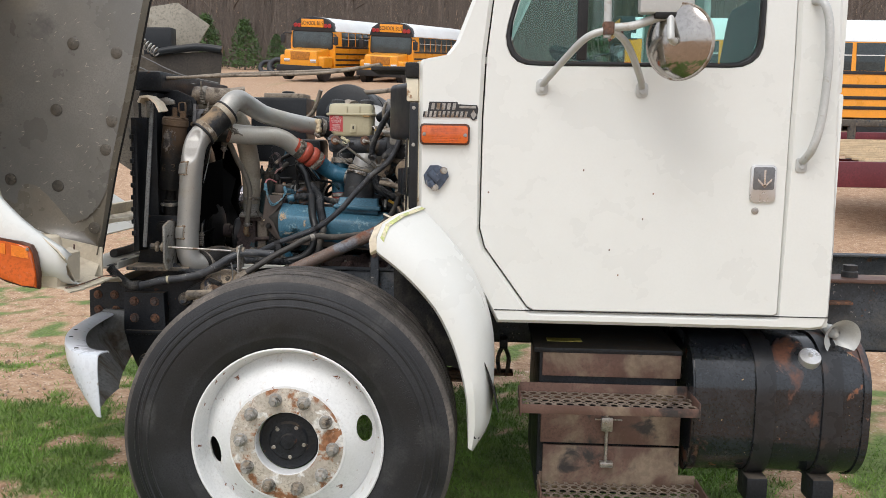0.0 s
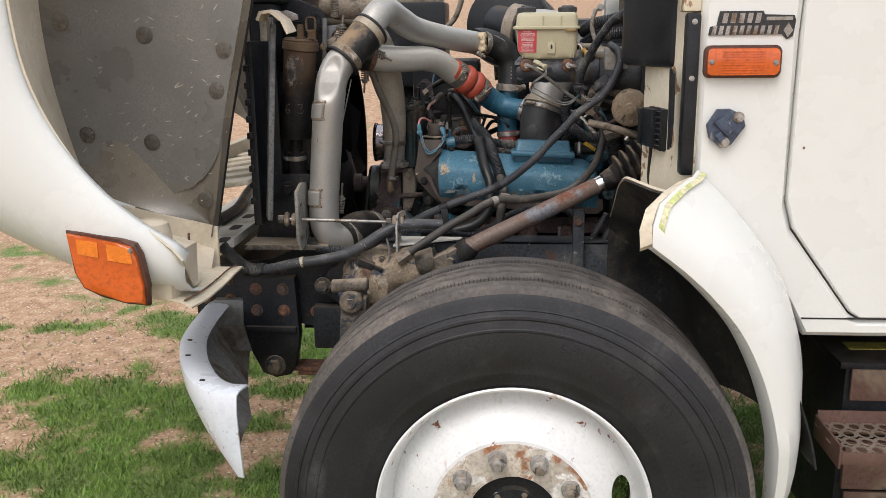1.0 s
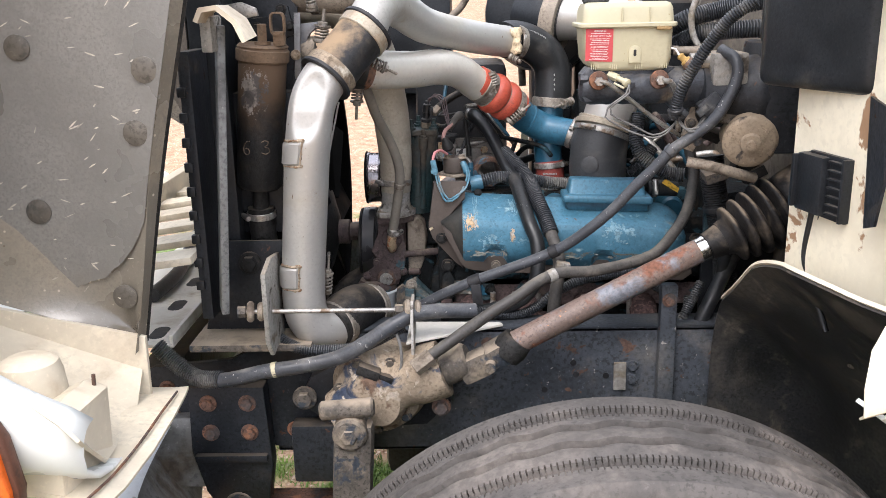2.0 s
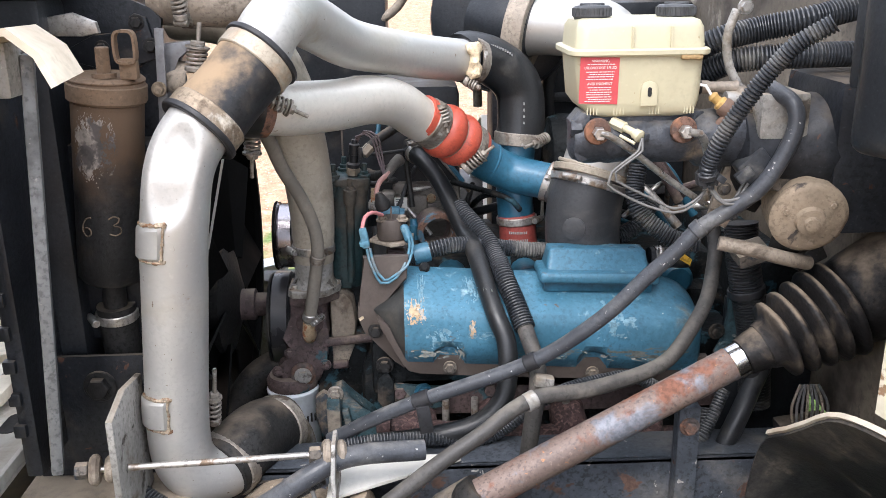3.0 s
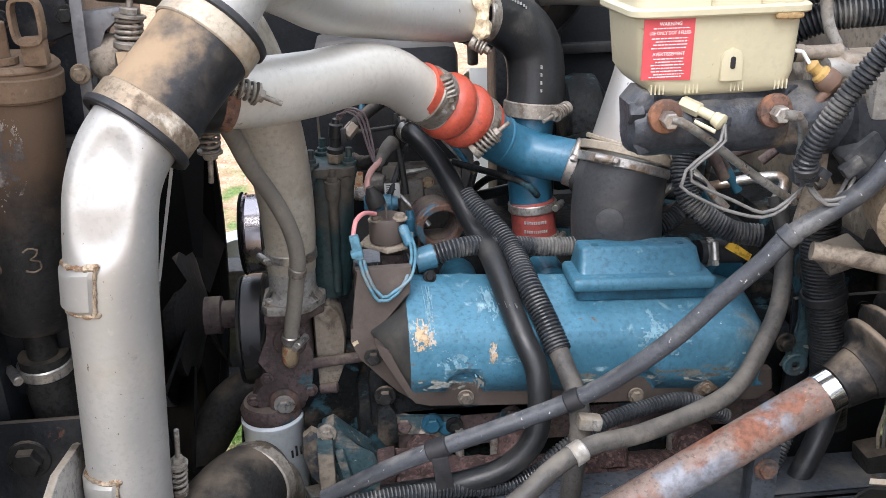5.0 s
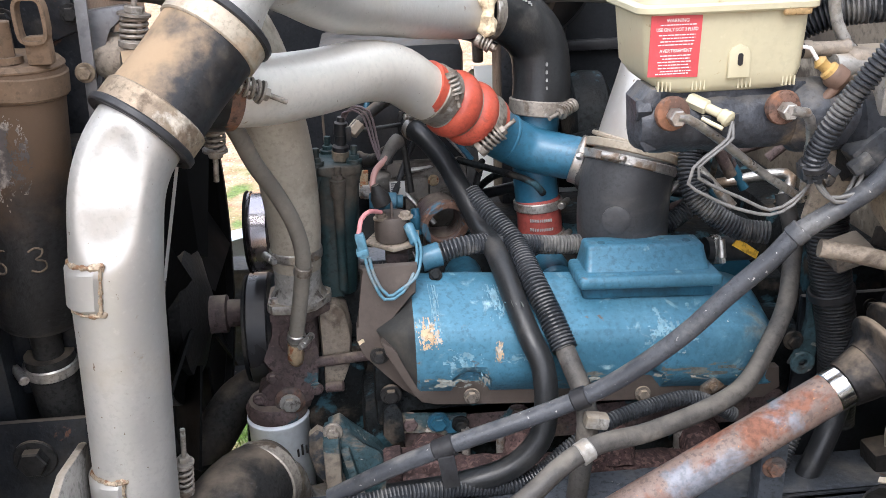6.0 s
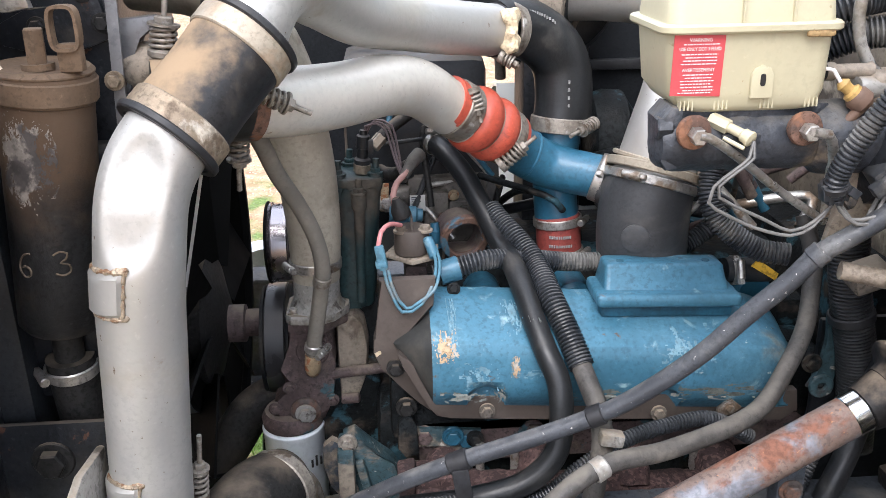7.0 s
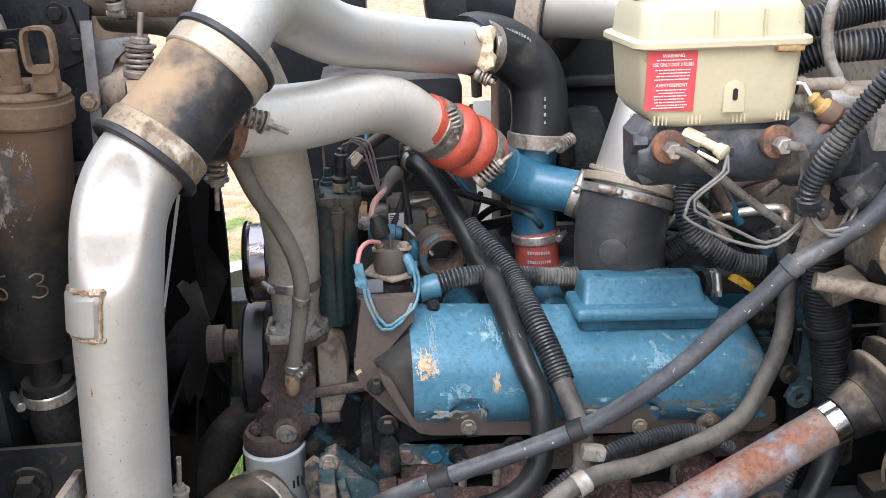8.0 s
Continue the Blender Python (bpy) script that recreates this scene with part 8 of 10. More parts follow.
for z in (1.198, 1.148):
    worm_clamp(blue, (-0.0185 + (1.198 - z) * 0.07, 0.9455 - (1.198 - z) * 0.05, z), (-0.07, 0.05, 1), 0.0345, 0.014, (1, -0.6, 0))
local = random.Random(8)
bm = bmesh.new()
for z in (1.181, 1.167):
    x = -0.036
    while x < -0.004:
        w = local.uniform(0.0015, 0.003)
        box((x, 0.9095 + 11.0 * (x + 0.018) ** 2, z - 0.0020), (x + w, 0.9155 + 11.0 * (x + 0.018) ** 2, z + 0.0020), 0, bm)
        x += w + 0.0011
part("joint_print", bm, PRINT_GREY, blue)
part("foot", tube([(-0.014, 0.942, 1.14), (-0.012, 0.945, 1.11), (0.0, 0.96, 1.08)], 0.031), ENGINE_TEAL, blue)

air = thing("intake_duct", (0.11, 0.92, 1.13), "black rubber intake bellows under a bright duct", "duct")
part("duct", tube([(-0.02, 1.055, 1.53), (0.06, 1.035, 1.532), (0.135, 1.01, 1.52), (0.160, 0.94, 1.472), (0.138, 0.88, 1.41), (0.110, 0.852, 1.345), (0.090, 0.846, 1.285)], 0.0545, 40, 0.01), ALU, air)
part("duct_ring", ring((0.0935, 0.849, 1.304), (0.0900, 0.846, 1.293), 0.0640, 0.050), CLAMP_CREAM, air, "dusty beige duct collar")
part("duct_bead", ring((0.0955, 0.850, 1.312), (0.0935, 0.849, 1.306), 0.0590, 0.050), CLAMP_CREAM, air)
worm_clamp(air, (0.0875, 0.8445, 1.284), (0.30, 0.25, 1), 0.0630, 0.013, (-0.65, -0.8, 0))
bm = tube([(0.0900, 0.846, 1.293), (0.082, 0.840, 1.255), (0.079, 0.838, 1.215), (0.082, 0.840, 1.175), (0.088, 0.846, 1.135), (0.092, 0.85, 1.11)], lambda t: 0.0618 + 0.001 * min(1, t * 3) - 0.016 * (max(0, t - 0.55) / 0.45) ** 1.5, 44, 0.008)
tube([(0.036, 0.884, 1.274), (0.054, 0.872, 1.262), (0.078, 0.85, 1.235)], 0.032, 28, 0.008, bm)
part("rubber_boot", bm, BOOT, air, "grey-black rubber boot")
worm_clamp(air, (0.030, 0.890, 1.278), (0.85, -0.35, -0.30), 0.033, 0.014, (-0.1, -0.8, 0.75))
part("boot_mark", lathe([(0, 0.019), (0.0030, 0.019), (0.0045, 0.015), (0.0045, 0.002)], (0.0540, 0.7810, 1.225), (-0.30, -0.226, 1.30), 28), BOOT, air)
cleaner = thing("air_cleaner", (-0.02, 1.16, 1.30), "large black air cleaner drum with a bright outlet flange", "air cleaner")
bm = lathe([(0, 0.11), (0.01, 0.135), (0.03, 0.14), (0.16, 0.14), (0.165, 0.132), (0.18, 0.132), (0.185, 0.14), (0.36, 0.14), (0.38, 0.12)], (-0.03, 1.12, 1.54), (0.05, 1.55, 1.50), 48)
part("drum", bm, BLACK_PLASTIC, cleaner)
part("outlet_flange", ring((-0.012, 1.055, 1.528), (0.02, 1.04, 1.522), 0.078, 0.05, 44), TAN_METAL, cleaner)
part("outlet_neck", tube([(-0.06, 1.10, 1.54), (-0.02, 1.06, 1.53), (0.02, 1.04, 1.522)], 0.062, 32), BLACK_PLASTIC, cleaner)
part("drum_stay", box((-0.05, 1.10, 1.10), (0.05, 1.2, 1.42), 0.01), BLACK_PAINT, cleaner)


# ---- brake master cylinder with its fluid reservoir ----
brake = thing("brake_master_cylinder", (0.10, 0.57, 1.36), "dark cast master cylinder under a yellowed fluid reservoir", "brake cylinder")
bm = lathe([(0, 0.016), (0.004, 0.025), (0.02, 0.030)] + [(0.02 + 0.01 * k, 0.030 + 0.0006 * math.sin(2.1 * k)) for k in range(1, 15)] + [(0.17, 0.037), (0.19, 0.0385), (0.21, 0.0375), (0.23, 0.038)], (0.000, 0.562, 1.412), (1, 0.562, 1.406), 40)
box((0.010, 0.548, 1.425), (0.175, 0.59, 1.450), 0.006, bm)
casting = part("casting", caked(bm, 0.0022, 70), CYLINDER_BLACK, brake)
part("end_plug", hexagon((-0.002, 0.548, 1.430), (0.014, 0.548, 1.430), 0.012), CYLINDER_BLACK, brake)
part("end_flange", slab([(0.003, 1.396), (0.010, 1.386), (0.022, 1.388), (0.024, 1.450), (0.012, 1.452), (0.000, 1.438)], 'y', 0.540, 0.05, 0.006), CYLINDER_BLACK, brake)
part("cast_mark", box((0.06, 0.5275, 1.415), (0.098, 0.5315, 1.425), 0.001), CYLINDER_BLACK, brake)
for x in (0.030, 0.141):
    bm = lathe([(0, 0.016), (0.006, 0.0175), (0.010, 0.016), (0.011, 0.012)], (x, 0.533, 1.429), (x, 0.0, 1.42), 24)
    port = part("port", bm, RUSTY, brake, "rusty outlet port")
    part("flare_nut", hexagon((x, 0.522, 1.4285), (x, 0.507, 1.4282), 0.0085), STEEL, port)
part("brake_line", tube([(0.030, 0.510, 1.4295), (0.040, 0.510, 1.427), (0.073, 0.522, 1.405), (0.130, 0.540, 1.361), (0.190, 0.558, 1.320)], 0.0046, 12), STEEL, brake)
part("brake_line", tube([(0.141, 0.51, 1.4295), (0.158, 0.512, 1.426), (0.172, 0.525, 1.405), (0.180, 0.54, 1.37), (0.186, 0.55, 1.33)], 0.0052, 12), STEEL, brake)
sw = part("pressure_switch", rod((0.052, 0.545, 1.438), (0.066, 0.530, 1.432), 0.0075, 6, None, 0.001), RES_PLASTIC, brake, "cream plastic pressure switch")
part("switch_stem", rod((0.064, 0.532, 1.433), (0.078, 0.516, 1.4265), 0.0050, 14, None, 0.001), RES_PLASTIC, sw)
part("switch_cap", lathe([(0, 0.005), (0.002, 0.0070), (0.006, 0.0070), (0.008, 0.0080), (0.011, 0.0080), (0.013, 0.005)], (0.075, 0.519, 1.428), (0.084, 0.507, 1.422), 20), RES_PLASTIC, sw)
part("switch_clip", rod((0.058, 0.522, 1.424), (0.074, 0.508, 1.416), 0.0022, 8), RES_PLASTIC, sw)
for d in (0.0, 0.005):
    part("switch_wire", tube([(0.083, 0.508, 1.423), (0.078 + d, 0.503, 1.408), (0.062 + d, 0.500, 1.396), (0.044 + d, 0.498, 1.382), (0.040 + 2 * d, 0.498, 1.366 + d), (0.060 + d, 0.50, 1.352 + 2 * d), (0.092 + d, 0.503, 1.336 + 2 * d), (0.130, 0.507, 1.325 + d), (0.155, 0.512, 1.332 + d), (0.172, 0.515, 1.352)], 0.0018, 8), WIRE_GREY, brake)

res = thing("brake_reservoir", (0.08, 0.58, 1.44), "yellowed plastic brake fluid reservoir with a red warning label", "reservoir")


def tub(z_rows, corner=0.016):
    """A round-cornered tub from rows of height, left, right, front, back."""
    rows = []
    for z, x0, x1, y0, y1 in z_rows:
        rows.append([(x, y, z) for x, y in rounded(x0, y0, x1, y1, corner, 5)])
    bm = loft(rows, None, 0.0, True)
    bm.faces.new([v for v in bm.verts if abs(v.co.z - z_rows[0][0]) < 1e-6])
    bm.faces.new([v for v in bm.verts if abs(v.co.z - z_rows[-1][0]) < 1e-6])
    return bm


bm = tub([(1.444, 0.0298, 0.1495, 0.548, 0.642), (1.446, 0.0240, 0.1563, 0.543, 0.646), (1.452, 0.0163, 0.1621, 0.540, 0.649), (1.465, 0.0067, 0.1655, 0.538, 0.651), (1.523, 0.0009, 0.1664, 0.535, 0.653)])
lower = part("lower_tub", bm, RES_PLASTIC, res)
bm = tub([(1.522, -0.0049, 0.1708, 0.529, 0.658), (1.524, -0.0069, 0.1727, 0.527, 0.660), (1.529, -0.0069, 0.1727, 0.527, 0.660), (1.531, -0.0049, 0.1708, 0.529, 0.658)])
part("seam_flange", bm, RES_PLASTIC, res)
bm = tub([(1.531, 0.0009, 0.1674, 0.534, 0.652), (1.556, 0.0028, 0.1655, 0.537, 0.650), (1.564, 0.0067, 0.1621, 0.542, 0.646), (1.567, 0.0144, 0.1553, 0.551, 0.638)])
upper = part("upper_tub", bm, RES_PLASTIC, res)
for x in (0.070, 0.119):
    part("moulded_rib", box((x, 0.5315, 1.527), (x + 0.003, 0.536, 1.558), 0.001), RES_PLASTIC, res)
for k in range(4):
    for x in (0.018, 0.052, 0.098, 0.143):
        part("moulded_rib", box((x + 0.004 * k, 0.5392, 1.448), (x + 0.0015 + 0.004 * k, 0.547, 1.457)), RES_PLASTIC, res)
part("slot_boss", slab([(0.085, 1.459), (0.085, 1.482), (0.0885, 1.488), (0.096, 1.491), (0.1035, 1.488), (0.107, 1.482), (0.107, 1.459)], 'y', 0.533, 0.005, 0.002), RES_PLASTIC, res)
part("sight_slot", slab(rounded(0.0935, 1.4710, 0.0985, 1.4830, 0.0024), 'y', 0.5320, 0.001), GLASS_DARK, res)
part("broken_edge", box((0.132, 0.5262, 1.517), (0.160, 0.531, 1.5235), 0.003), mat("old_glue", (0.36, 0.24, 0.11), 0.7, 0, 0.3, 60, 120, 0.3), res, "brown broken seam")
for x in (0.030, 0.140):
    bm = lathe([(-0.006, 0.021), (0.0, 0.023), (0.001, 0.0245), (0.012, 0.0245), (0.0145, 0.022), (0.0150, 0.012), (0.0165, 0.011), (0.017, 0.002)], (x, 0.590, 1.567), (x, 0.590, 2), 36)
    cap = part("filler_cap", bm, CAP_GREY, res, "black ribbed filler cap")
    for k in range(24):
        a = 2 * math.pi * k / 24
        rib = box((x + 0.0245 * math.cos(a) - 0.0012, 0.590 + 0.0245 * math.sin(a) - 0.0012, 1.569), (x + 0.0245 * math.cos(a) + 0.0012, 0.590 + 0.0245 * math.sin(a) + 0.0012, 1.579))
        part("cap_rib", rib, CAP_GREY, cap)
    part("cap_bar", box((x - 0.016, 0.586, 1.580), (x + 0.016, 0.594, 1.585), 0.002), CAP_GREY, cap)
label = part("warning_label", slab([(0.0065, 1.4635), (0.0560, 1.4615), (0.0560, 1.5205), (0.0065, 1.5215)], 'y', 0.5335, 0.001), RED_LABEL, res, "red label with white warning text")
for v in label.data.vertices:
    v.co.y += (1.5215 - v.co.z) * 0.055
tilt = pose(0, 0, 0, 93, 0, 0)
bm = bmesh.new()
for text, z, size in (("WARNING", 1.5165, 0.0048), ("USE ONLY DOT 3 FLUID", 1.5080, 0.0047), ("AVERTISSEMENT", 1.4880, 0.0046)):
    lettering(text, size, pose(0.032, 0.5325 + (1.5215 - z) * 0.055, z) @ tilt, 0.0002, bm, 0.80 if len(text) > 15 else 0.95)
local = random.Random(7)
for z in (1.5125, 1.5030, 1.5000, 1.4970, 1.4938, 1.4835, 1.4805, 1.4775, 1.4745, 1.4715, 1.4685, 1.4660):
    x, stop = 0.0135 + local.uniform(0, 0.006), 0.051 - local.uniform(0, 0.006)
    while x < stop:
        w = local.uniform(0.001, 0.0042)
        box((x, 0.5323 + (1.5215 - z) * 0.055, z - 0.0005), (min(x + w, stop), 0.5327 + (1.5215 - z) * 0.055, z + 0.0005), 0, bm)
        x += w + 0.0009
part("label_text", bm, WHITE_INK, label)

# ---- hydraulic booster and its pump motor ----
boost = thing("brake_booster", (0.33, 0.57, 1.30), "dark hydraulic brake booster with a dusty tan pump motor", "brake booster")
bm = lathe([(0, 0.045), (0.01, 0.060), (0.09, 0.064), (0.10, 0.072), (0.125, 0.074), (0.15, 0.06)], (0.215, 0.575, 1.395), (1, 0.575, 1.39), 36)
box((0.33, 0.50, 1.29), (0.445, 0.67, 1.49), 0.012, bm)
part("booster_body", bm, BLACK_PAINT, boost)
bm = box((0.235, 0.515, 1.415), (0.30, 0.60, 1.475), 0.008)
rod((0.20, 0.55, 1.462), (0.245, 0.55, 1.462), 0.012, 16, bm)
part("valve_body", bm, ALU_DULL, boost)
part("port_rod", lathe([(0, 0.009), (0.012, 0.009), (0.013, 0.0075), (0.045, 0.0080), (0.050, 0.010)], (0.168, 0.562, 1.478), (0.26, 0.560, 1.476), 18), TAN_METAL, boost)
part("port_tip", rod((0.156, 0.562, 1.478), (0.172, 0.562, 1.478), 0.0095, 16, None, 0.002), DUSTY_BLACK, boost)
sensor = part("level_sensor", lathe([(0, 0.004), (0.004, 0.0075), (0.008, 0.0060), (0.013, 0.0062), (0.015, 0.0098), (0.020, 0.0100), (0.022, 0.008)], (0.178, 0.542, 1.471), (0.203, 0.536, 1.449), 18), AMBER_SENSOR, boost, "amber plastic sensor with a brown boot")
part("sensor_boot", lathe([(0, 0.010), (0.004, 0.0125), (0.014, 0.0125), (0.018, 0.009)], (0.191, 0.539, 1.459), (0.213, 0.535, 1.442), 20), BROWN_BOOT, sensor)
part("boot_neck", rod((0.202, 0.535, 1.448), (0.186, 0.537, 1.431), 0.0052, 12), BROWN_BOOT, sensor)
part("sensor_wire", tube([(0.188, 0.537, 1.433), (0.178, 0.541, 1.421), (0.168, 0.548, 1.408)], 0.0026, 8), RUBBER, sensor)
part("sensor_lead", tube([(0.179, 0.542, 1.470), (0.172, 0.546, 1.482), (0.150, 0.556, 1.484)], 0.0020, 8), WHITE_INK, sensor)
bm = lathe([(0, 0.046), (0.004, 0.050), (0.05, 0.050), (0.054, 0.046), (0.056, 0.042), (0.058, 0.020), (0.066, 0.018), (0.067, 0.010), (0.074, 0.009), (0.075, 0.001)], (0.315, 0.555, 1.325), (0.292, 0.40, 1.29), 44)
motor = part("pump_motor", bm, MOTOR_DUST, boost, "dust-coated round pump motor")
m_at, m_dir = Vector((0.315, 0.555, 1.325)), (Vector((0.292, 0.40, 1.29)) - Vector((0.315, 0.555, 1.325))).normalized()
fr = along((0.315, 0.555, 1.325), (0.292, 0.40, 1.29))
for k in range(3):
    a = radians(40 + 120 * k)
    c = m_at + fr @ Vector((0.034 * math.cos(a), 0.034 * math.sin(a), 0.057))
    part("motor_screw", bolt(c, c + m_dir, 0.004), MOTOR_DUST, motor)
bm = slab([(0.236, 1.452), (0.262, 1.456), (0.262, 1.42), (0.246, 1.39), (0.236, 1.33), (0.215, 1.29), (0.188, 1.30), (0.198, 1.35), (0.216, 1.40)], 'y', 0.548, 0.008, 0.002)
stay = part("motor_bracket", bm, TAN_METAL, boost, "dusty tan bracket plate")
for x, z in ((0.248, 1.432), (0.208, 1.345), (0.222, 1.31)):
    part("stay_bolt", bolt((x, 0.548, z), (x, -1, z), 0.0065), DIRTY_IRON, stay)
part("cream_cover", box((0.212, 0.54, 1.444), (0.262, 0.60, 1.476), 0.010, None, rot(0, 8, 0), 3), TAN_METAL, boost)
part("connector_block", box((0.213, 0.508, 1.366), (0.255, 0.535, 1.398), 0.004, None, rot(0, -38, 0)), LOOM, boost)
part("connector_lock", box((0.206, 0.500, 1.366), (0.228, 0.512, 1.380), 0.002, None, rot(0, -38, 0)), LOOM, boost)
part("pump_line", tube([(0.20, 0.53, 1.275), (0.24, 0.52, 1.268), (0.285, 0.52, 1.255), (0.33, 0.54, 1.24)], 0.010), TAN_METAL, boost)
local = random.Random(21)
for k in range(9):
    x, z = local.uniform(0.22, 0.38), local.uniform(1.22, 1.40)
    bm = box((x, 0.52 + 0.01 * k, z), (x + local.uniform(0.02, 0.05), 0.56 + 0.01 * k, z + local.uniform(0.015, 0.04)), 0.004, None, rot(local.uniform(-20, 20), local.uniform(-30, 30), 0))
    part("fitting", bm, DUSTY_BLACK if k % 3 else DIRTY_IRON, boost)

# ---- steering shaft with its bellows, and the gear below ----
steer = thing("steering_shaft", (-0.11, 0.45, 0.93), "rusty steering shaft leading into a rubber bellows", "steering shaft")
S0, S1 = Vector((-0.125, 0.468, 0.939)), Vector((0.240, 0.518, 1.110))
sw_ = (S1 - S0).normalized()
part("tube", rod(S0, S1, 0.0235, 32), SHAFT, steer, "rust-pitted paint-worn shaft tube")
part("bright_band", ring(S1 - sw_ * 0.016, S1 + sw_ * 0.004, 0.0243, 0.02, 32), CHROME, steer)
part("slip_end", lathe([(0, 0.0265), (0.02, 0.030), (0.05, 0.034)], S1 + sw_ * 0.004, S1 + sw_, 28), BELLOWS, steer)
prof = [(0.0, 0.033)]
for k, (r, d) in enumerate(((0.056, 0.024), (0.061, 0.047), (0.065, 0.070), (0.069, 0.093), (0.072, 0.116))):
    prof += [(d - 0.0105, 0.037 + 0.004 * k), (d - 0.006, r - 0.007), (d - 0.0035, r - 0.001), (d, r), (d + 0.0035, r - 0.001), (d + 0.006, r - 0.007), (d + 0.0105, 0.039 + 0.004 * k)]
bm = lathe(prof + [(0.132, 0.062), (0.15, 0.066), (0.24, 0.074)], S1 + sw_ * 0.035, S1 + sw_ * 1.0 + Vector((0.0, -0.05, 0.02)), 40)
part("bellows", bm, BELLOWS, steer, "dusty ribbed rubber bellows", 55)
joint = part("universal_joint", box((-0.185, 0.445, 0.895), (-0.115, 0.50, 0.945), 0.012, None, rot(0, -26, 10)), DIRTY_IRON, steer)
part("yoke", box((-0.235, 0.44, 0.87), (-0.17, 0.49, 0.92), 0.012, None, rot(0, -26, 0)), DIRTY_IRON, joint)
part("cross_bolt", rod((-0.175, 0.425, 0.905), (-0.165, 0.515, 0.905), 0.011, 14), DIRTY_IRON, joint)
part("joint_boot", lathe([(0, 0.03), (0.02, 0.034), (0.04, 0.03)], (-0.145, 0.467, 0.915), S0, 24), DUSTY_BLACK, joint)
gear = thing("steering_gear", (-0.40, 0.50, 0.70), "dirt-caked steering gear bolted to the frame rail", "steering gear")
bm = lathe([(0, 0.094), (0.05, 0.094), (0.062, 0.086), (0.075, 0.084), (0.085, 0.066), (0.105, 0.058), (0.118, 0.050), (0.122, 0.02)], (-0.395, 0.548, 0.835), (-0.405, 0, 0.83), 44)
part("gear_case", caked(bm, 0.006, 28), GEAR_DIRT, gear, "dirt-caked gear case with blue paint showing")
bm = tube([(-0.475, 0.475, 0.785), (-0.40, 0.475, 0.825), (-0.32, 0.475, 0.865), (-0.265, 0.475, 0.885)], lambda t: 0.052 + 0.006 * math.sin(9 * t), 28, 0.01)
part("worm_housing", caked(bm, 0.004, 34), GEAR_DIRT, gear)
bm = rod((-0.268, 0.475, 0.884), (-0.215, 0.472, 0.905), 0.036, 24, None, 0.006)
part("input_cap", caked(bm, 0.003, 40), DIRTY_IRON, gear)
for k in range(7):
    a = radians(51 * k + 15)
    part("case_bolt", bolt((-0.398 + 0.074 * math.cos(a), 0.468, 0.833 + 0.074 * math.sin(a)), (-0.398 + 0.074 * math.cos(a), -1, 0.833 + 0.074 * math.sin(a)), 0.008), DIRTY_IRON, gear)
bm = slab([(-0.56, 0.80), (-0.53, 0.86), (-0.46, 0.895), (-0.36, 0.90), (-0.28, 0.88), (-0.25, 0.80), (-0.30, 0.75), (-0.48, 0.74)], 'y', 0.50, 0.048, 0.01)
part("mount_plate", bm, BLACK_PAINT, gear)
part("gear_bolt", bolt((-0.362, 0.495, 0.872), (-0.362, -1, 0.90), 0.018), STEEL, gear)
part("gear_bolt", bolt((-0.545, 0.495, 0.815), (-0.545, -1, 0.815), 0.017), DIRTY_IRON, gear)
part("gear_bolt", bolt((-0.27, 0.46, 0.81), (-0.27, -1, 0.81), 0.013), RUSTY, gear)
bm = rod((-0.435, 0.33, 0.815), (-0.435, 0.42, 0.815), 0.032, 28, None, 0.005)
box((-0.475, 0.345, 0.58), (-0.40, 0.39, 0.83), 0.018, bm, rot(0, 4, 0))
part("pitman_arm", bm, DIRTY_IRON, gear)
part("pitman_nut", lathe([(0, 0.024), (0.004, 0.026), (0.006, 0.016), (0.010, 0.014)], (-0.435, 0.331, 0.815), (-0.435, -1, 0.815), 6), DIRTY_IRON, gear)
bm = rod((-0.49, 0.355, 0.855), (-0.39, 0.355, 0.862), 0.018, 18, None, 0.004)
part("pinch_bolt", bm, DIRTY_IRON, gear)
part("drag_link", tube([(-0.44, 0.36, 0.60), (-0.30, 0.34, 0.585), (-0.02, 0.20, 0.56)], 0.018), BLACK_PAINT, gear)
bm = box((-0.58, 0.50, 0.62), (-0.42, 0.545, 0.75), 0.01)
part("lower_bracket", bm, BLACK_PAINT, gear)

# ---- radiator, side plate, canister, tie rod ----
CHANNEL = mat("dull_zinc_channel", (0.16, 0.165, 0.165), 0.45, 0.4, 0.2, 7, 110, 0.12, layers=[((0.08, 0.08, 0.078), 6, 0.5, 0.75, 0.6), ((0.30, 0.29, 0.27), 40, 0.74, 0.82, 0.5)])
rad = thing("radiator", (-0.68, 1.0, 0.95), "black radiator and charge cooler with a cream top bracket", "radiator")
bm = box((-0.735, 0.57, 1.00), (-0.665, 1.46, 1.60), 0.01)
part("core", bm, BLACK_PLASTIC, rad)
part("top_tank", box((-0.75, 0.56, 1.60), (-0.64, 1.47, 1.68), 0.02), BLACK_PAINT, rad)
bm = bmesh.new()
for k in range(40):
    box((-0.7375, 0.575 + 0.022 * k, 1.02), (-0.735, 0.580 + 0.022 * k, 1.58), 0, bm)
part("fins", bm, DUSTY_BLACK, rad)
part("side_plate", box((-0.722, 0.455, 1.00), (-0.700, 0.57, 1.50), 0.004), BLACK_PAINT, rad)
part("side_channel", box((-0.665, 0.425, 1.02), (-0.650, 0.475, 1.545), 0.004, None, rot(0, 4, 20)), CHANNEL, rad, "dull grey side channel")
for k in range(9):
    part("edge_clip", box((-0.726, 0.448, 1.06 + 0.045 * k), (-0.710, 0.462, 1.078 + 0.045 * k), 0.003), BLACK_PLASTIC, rad)
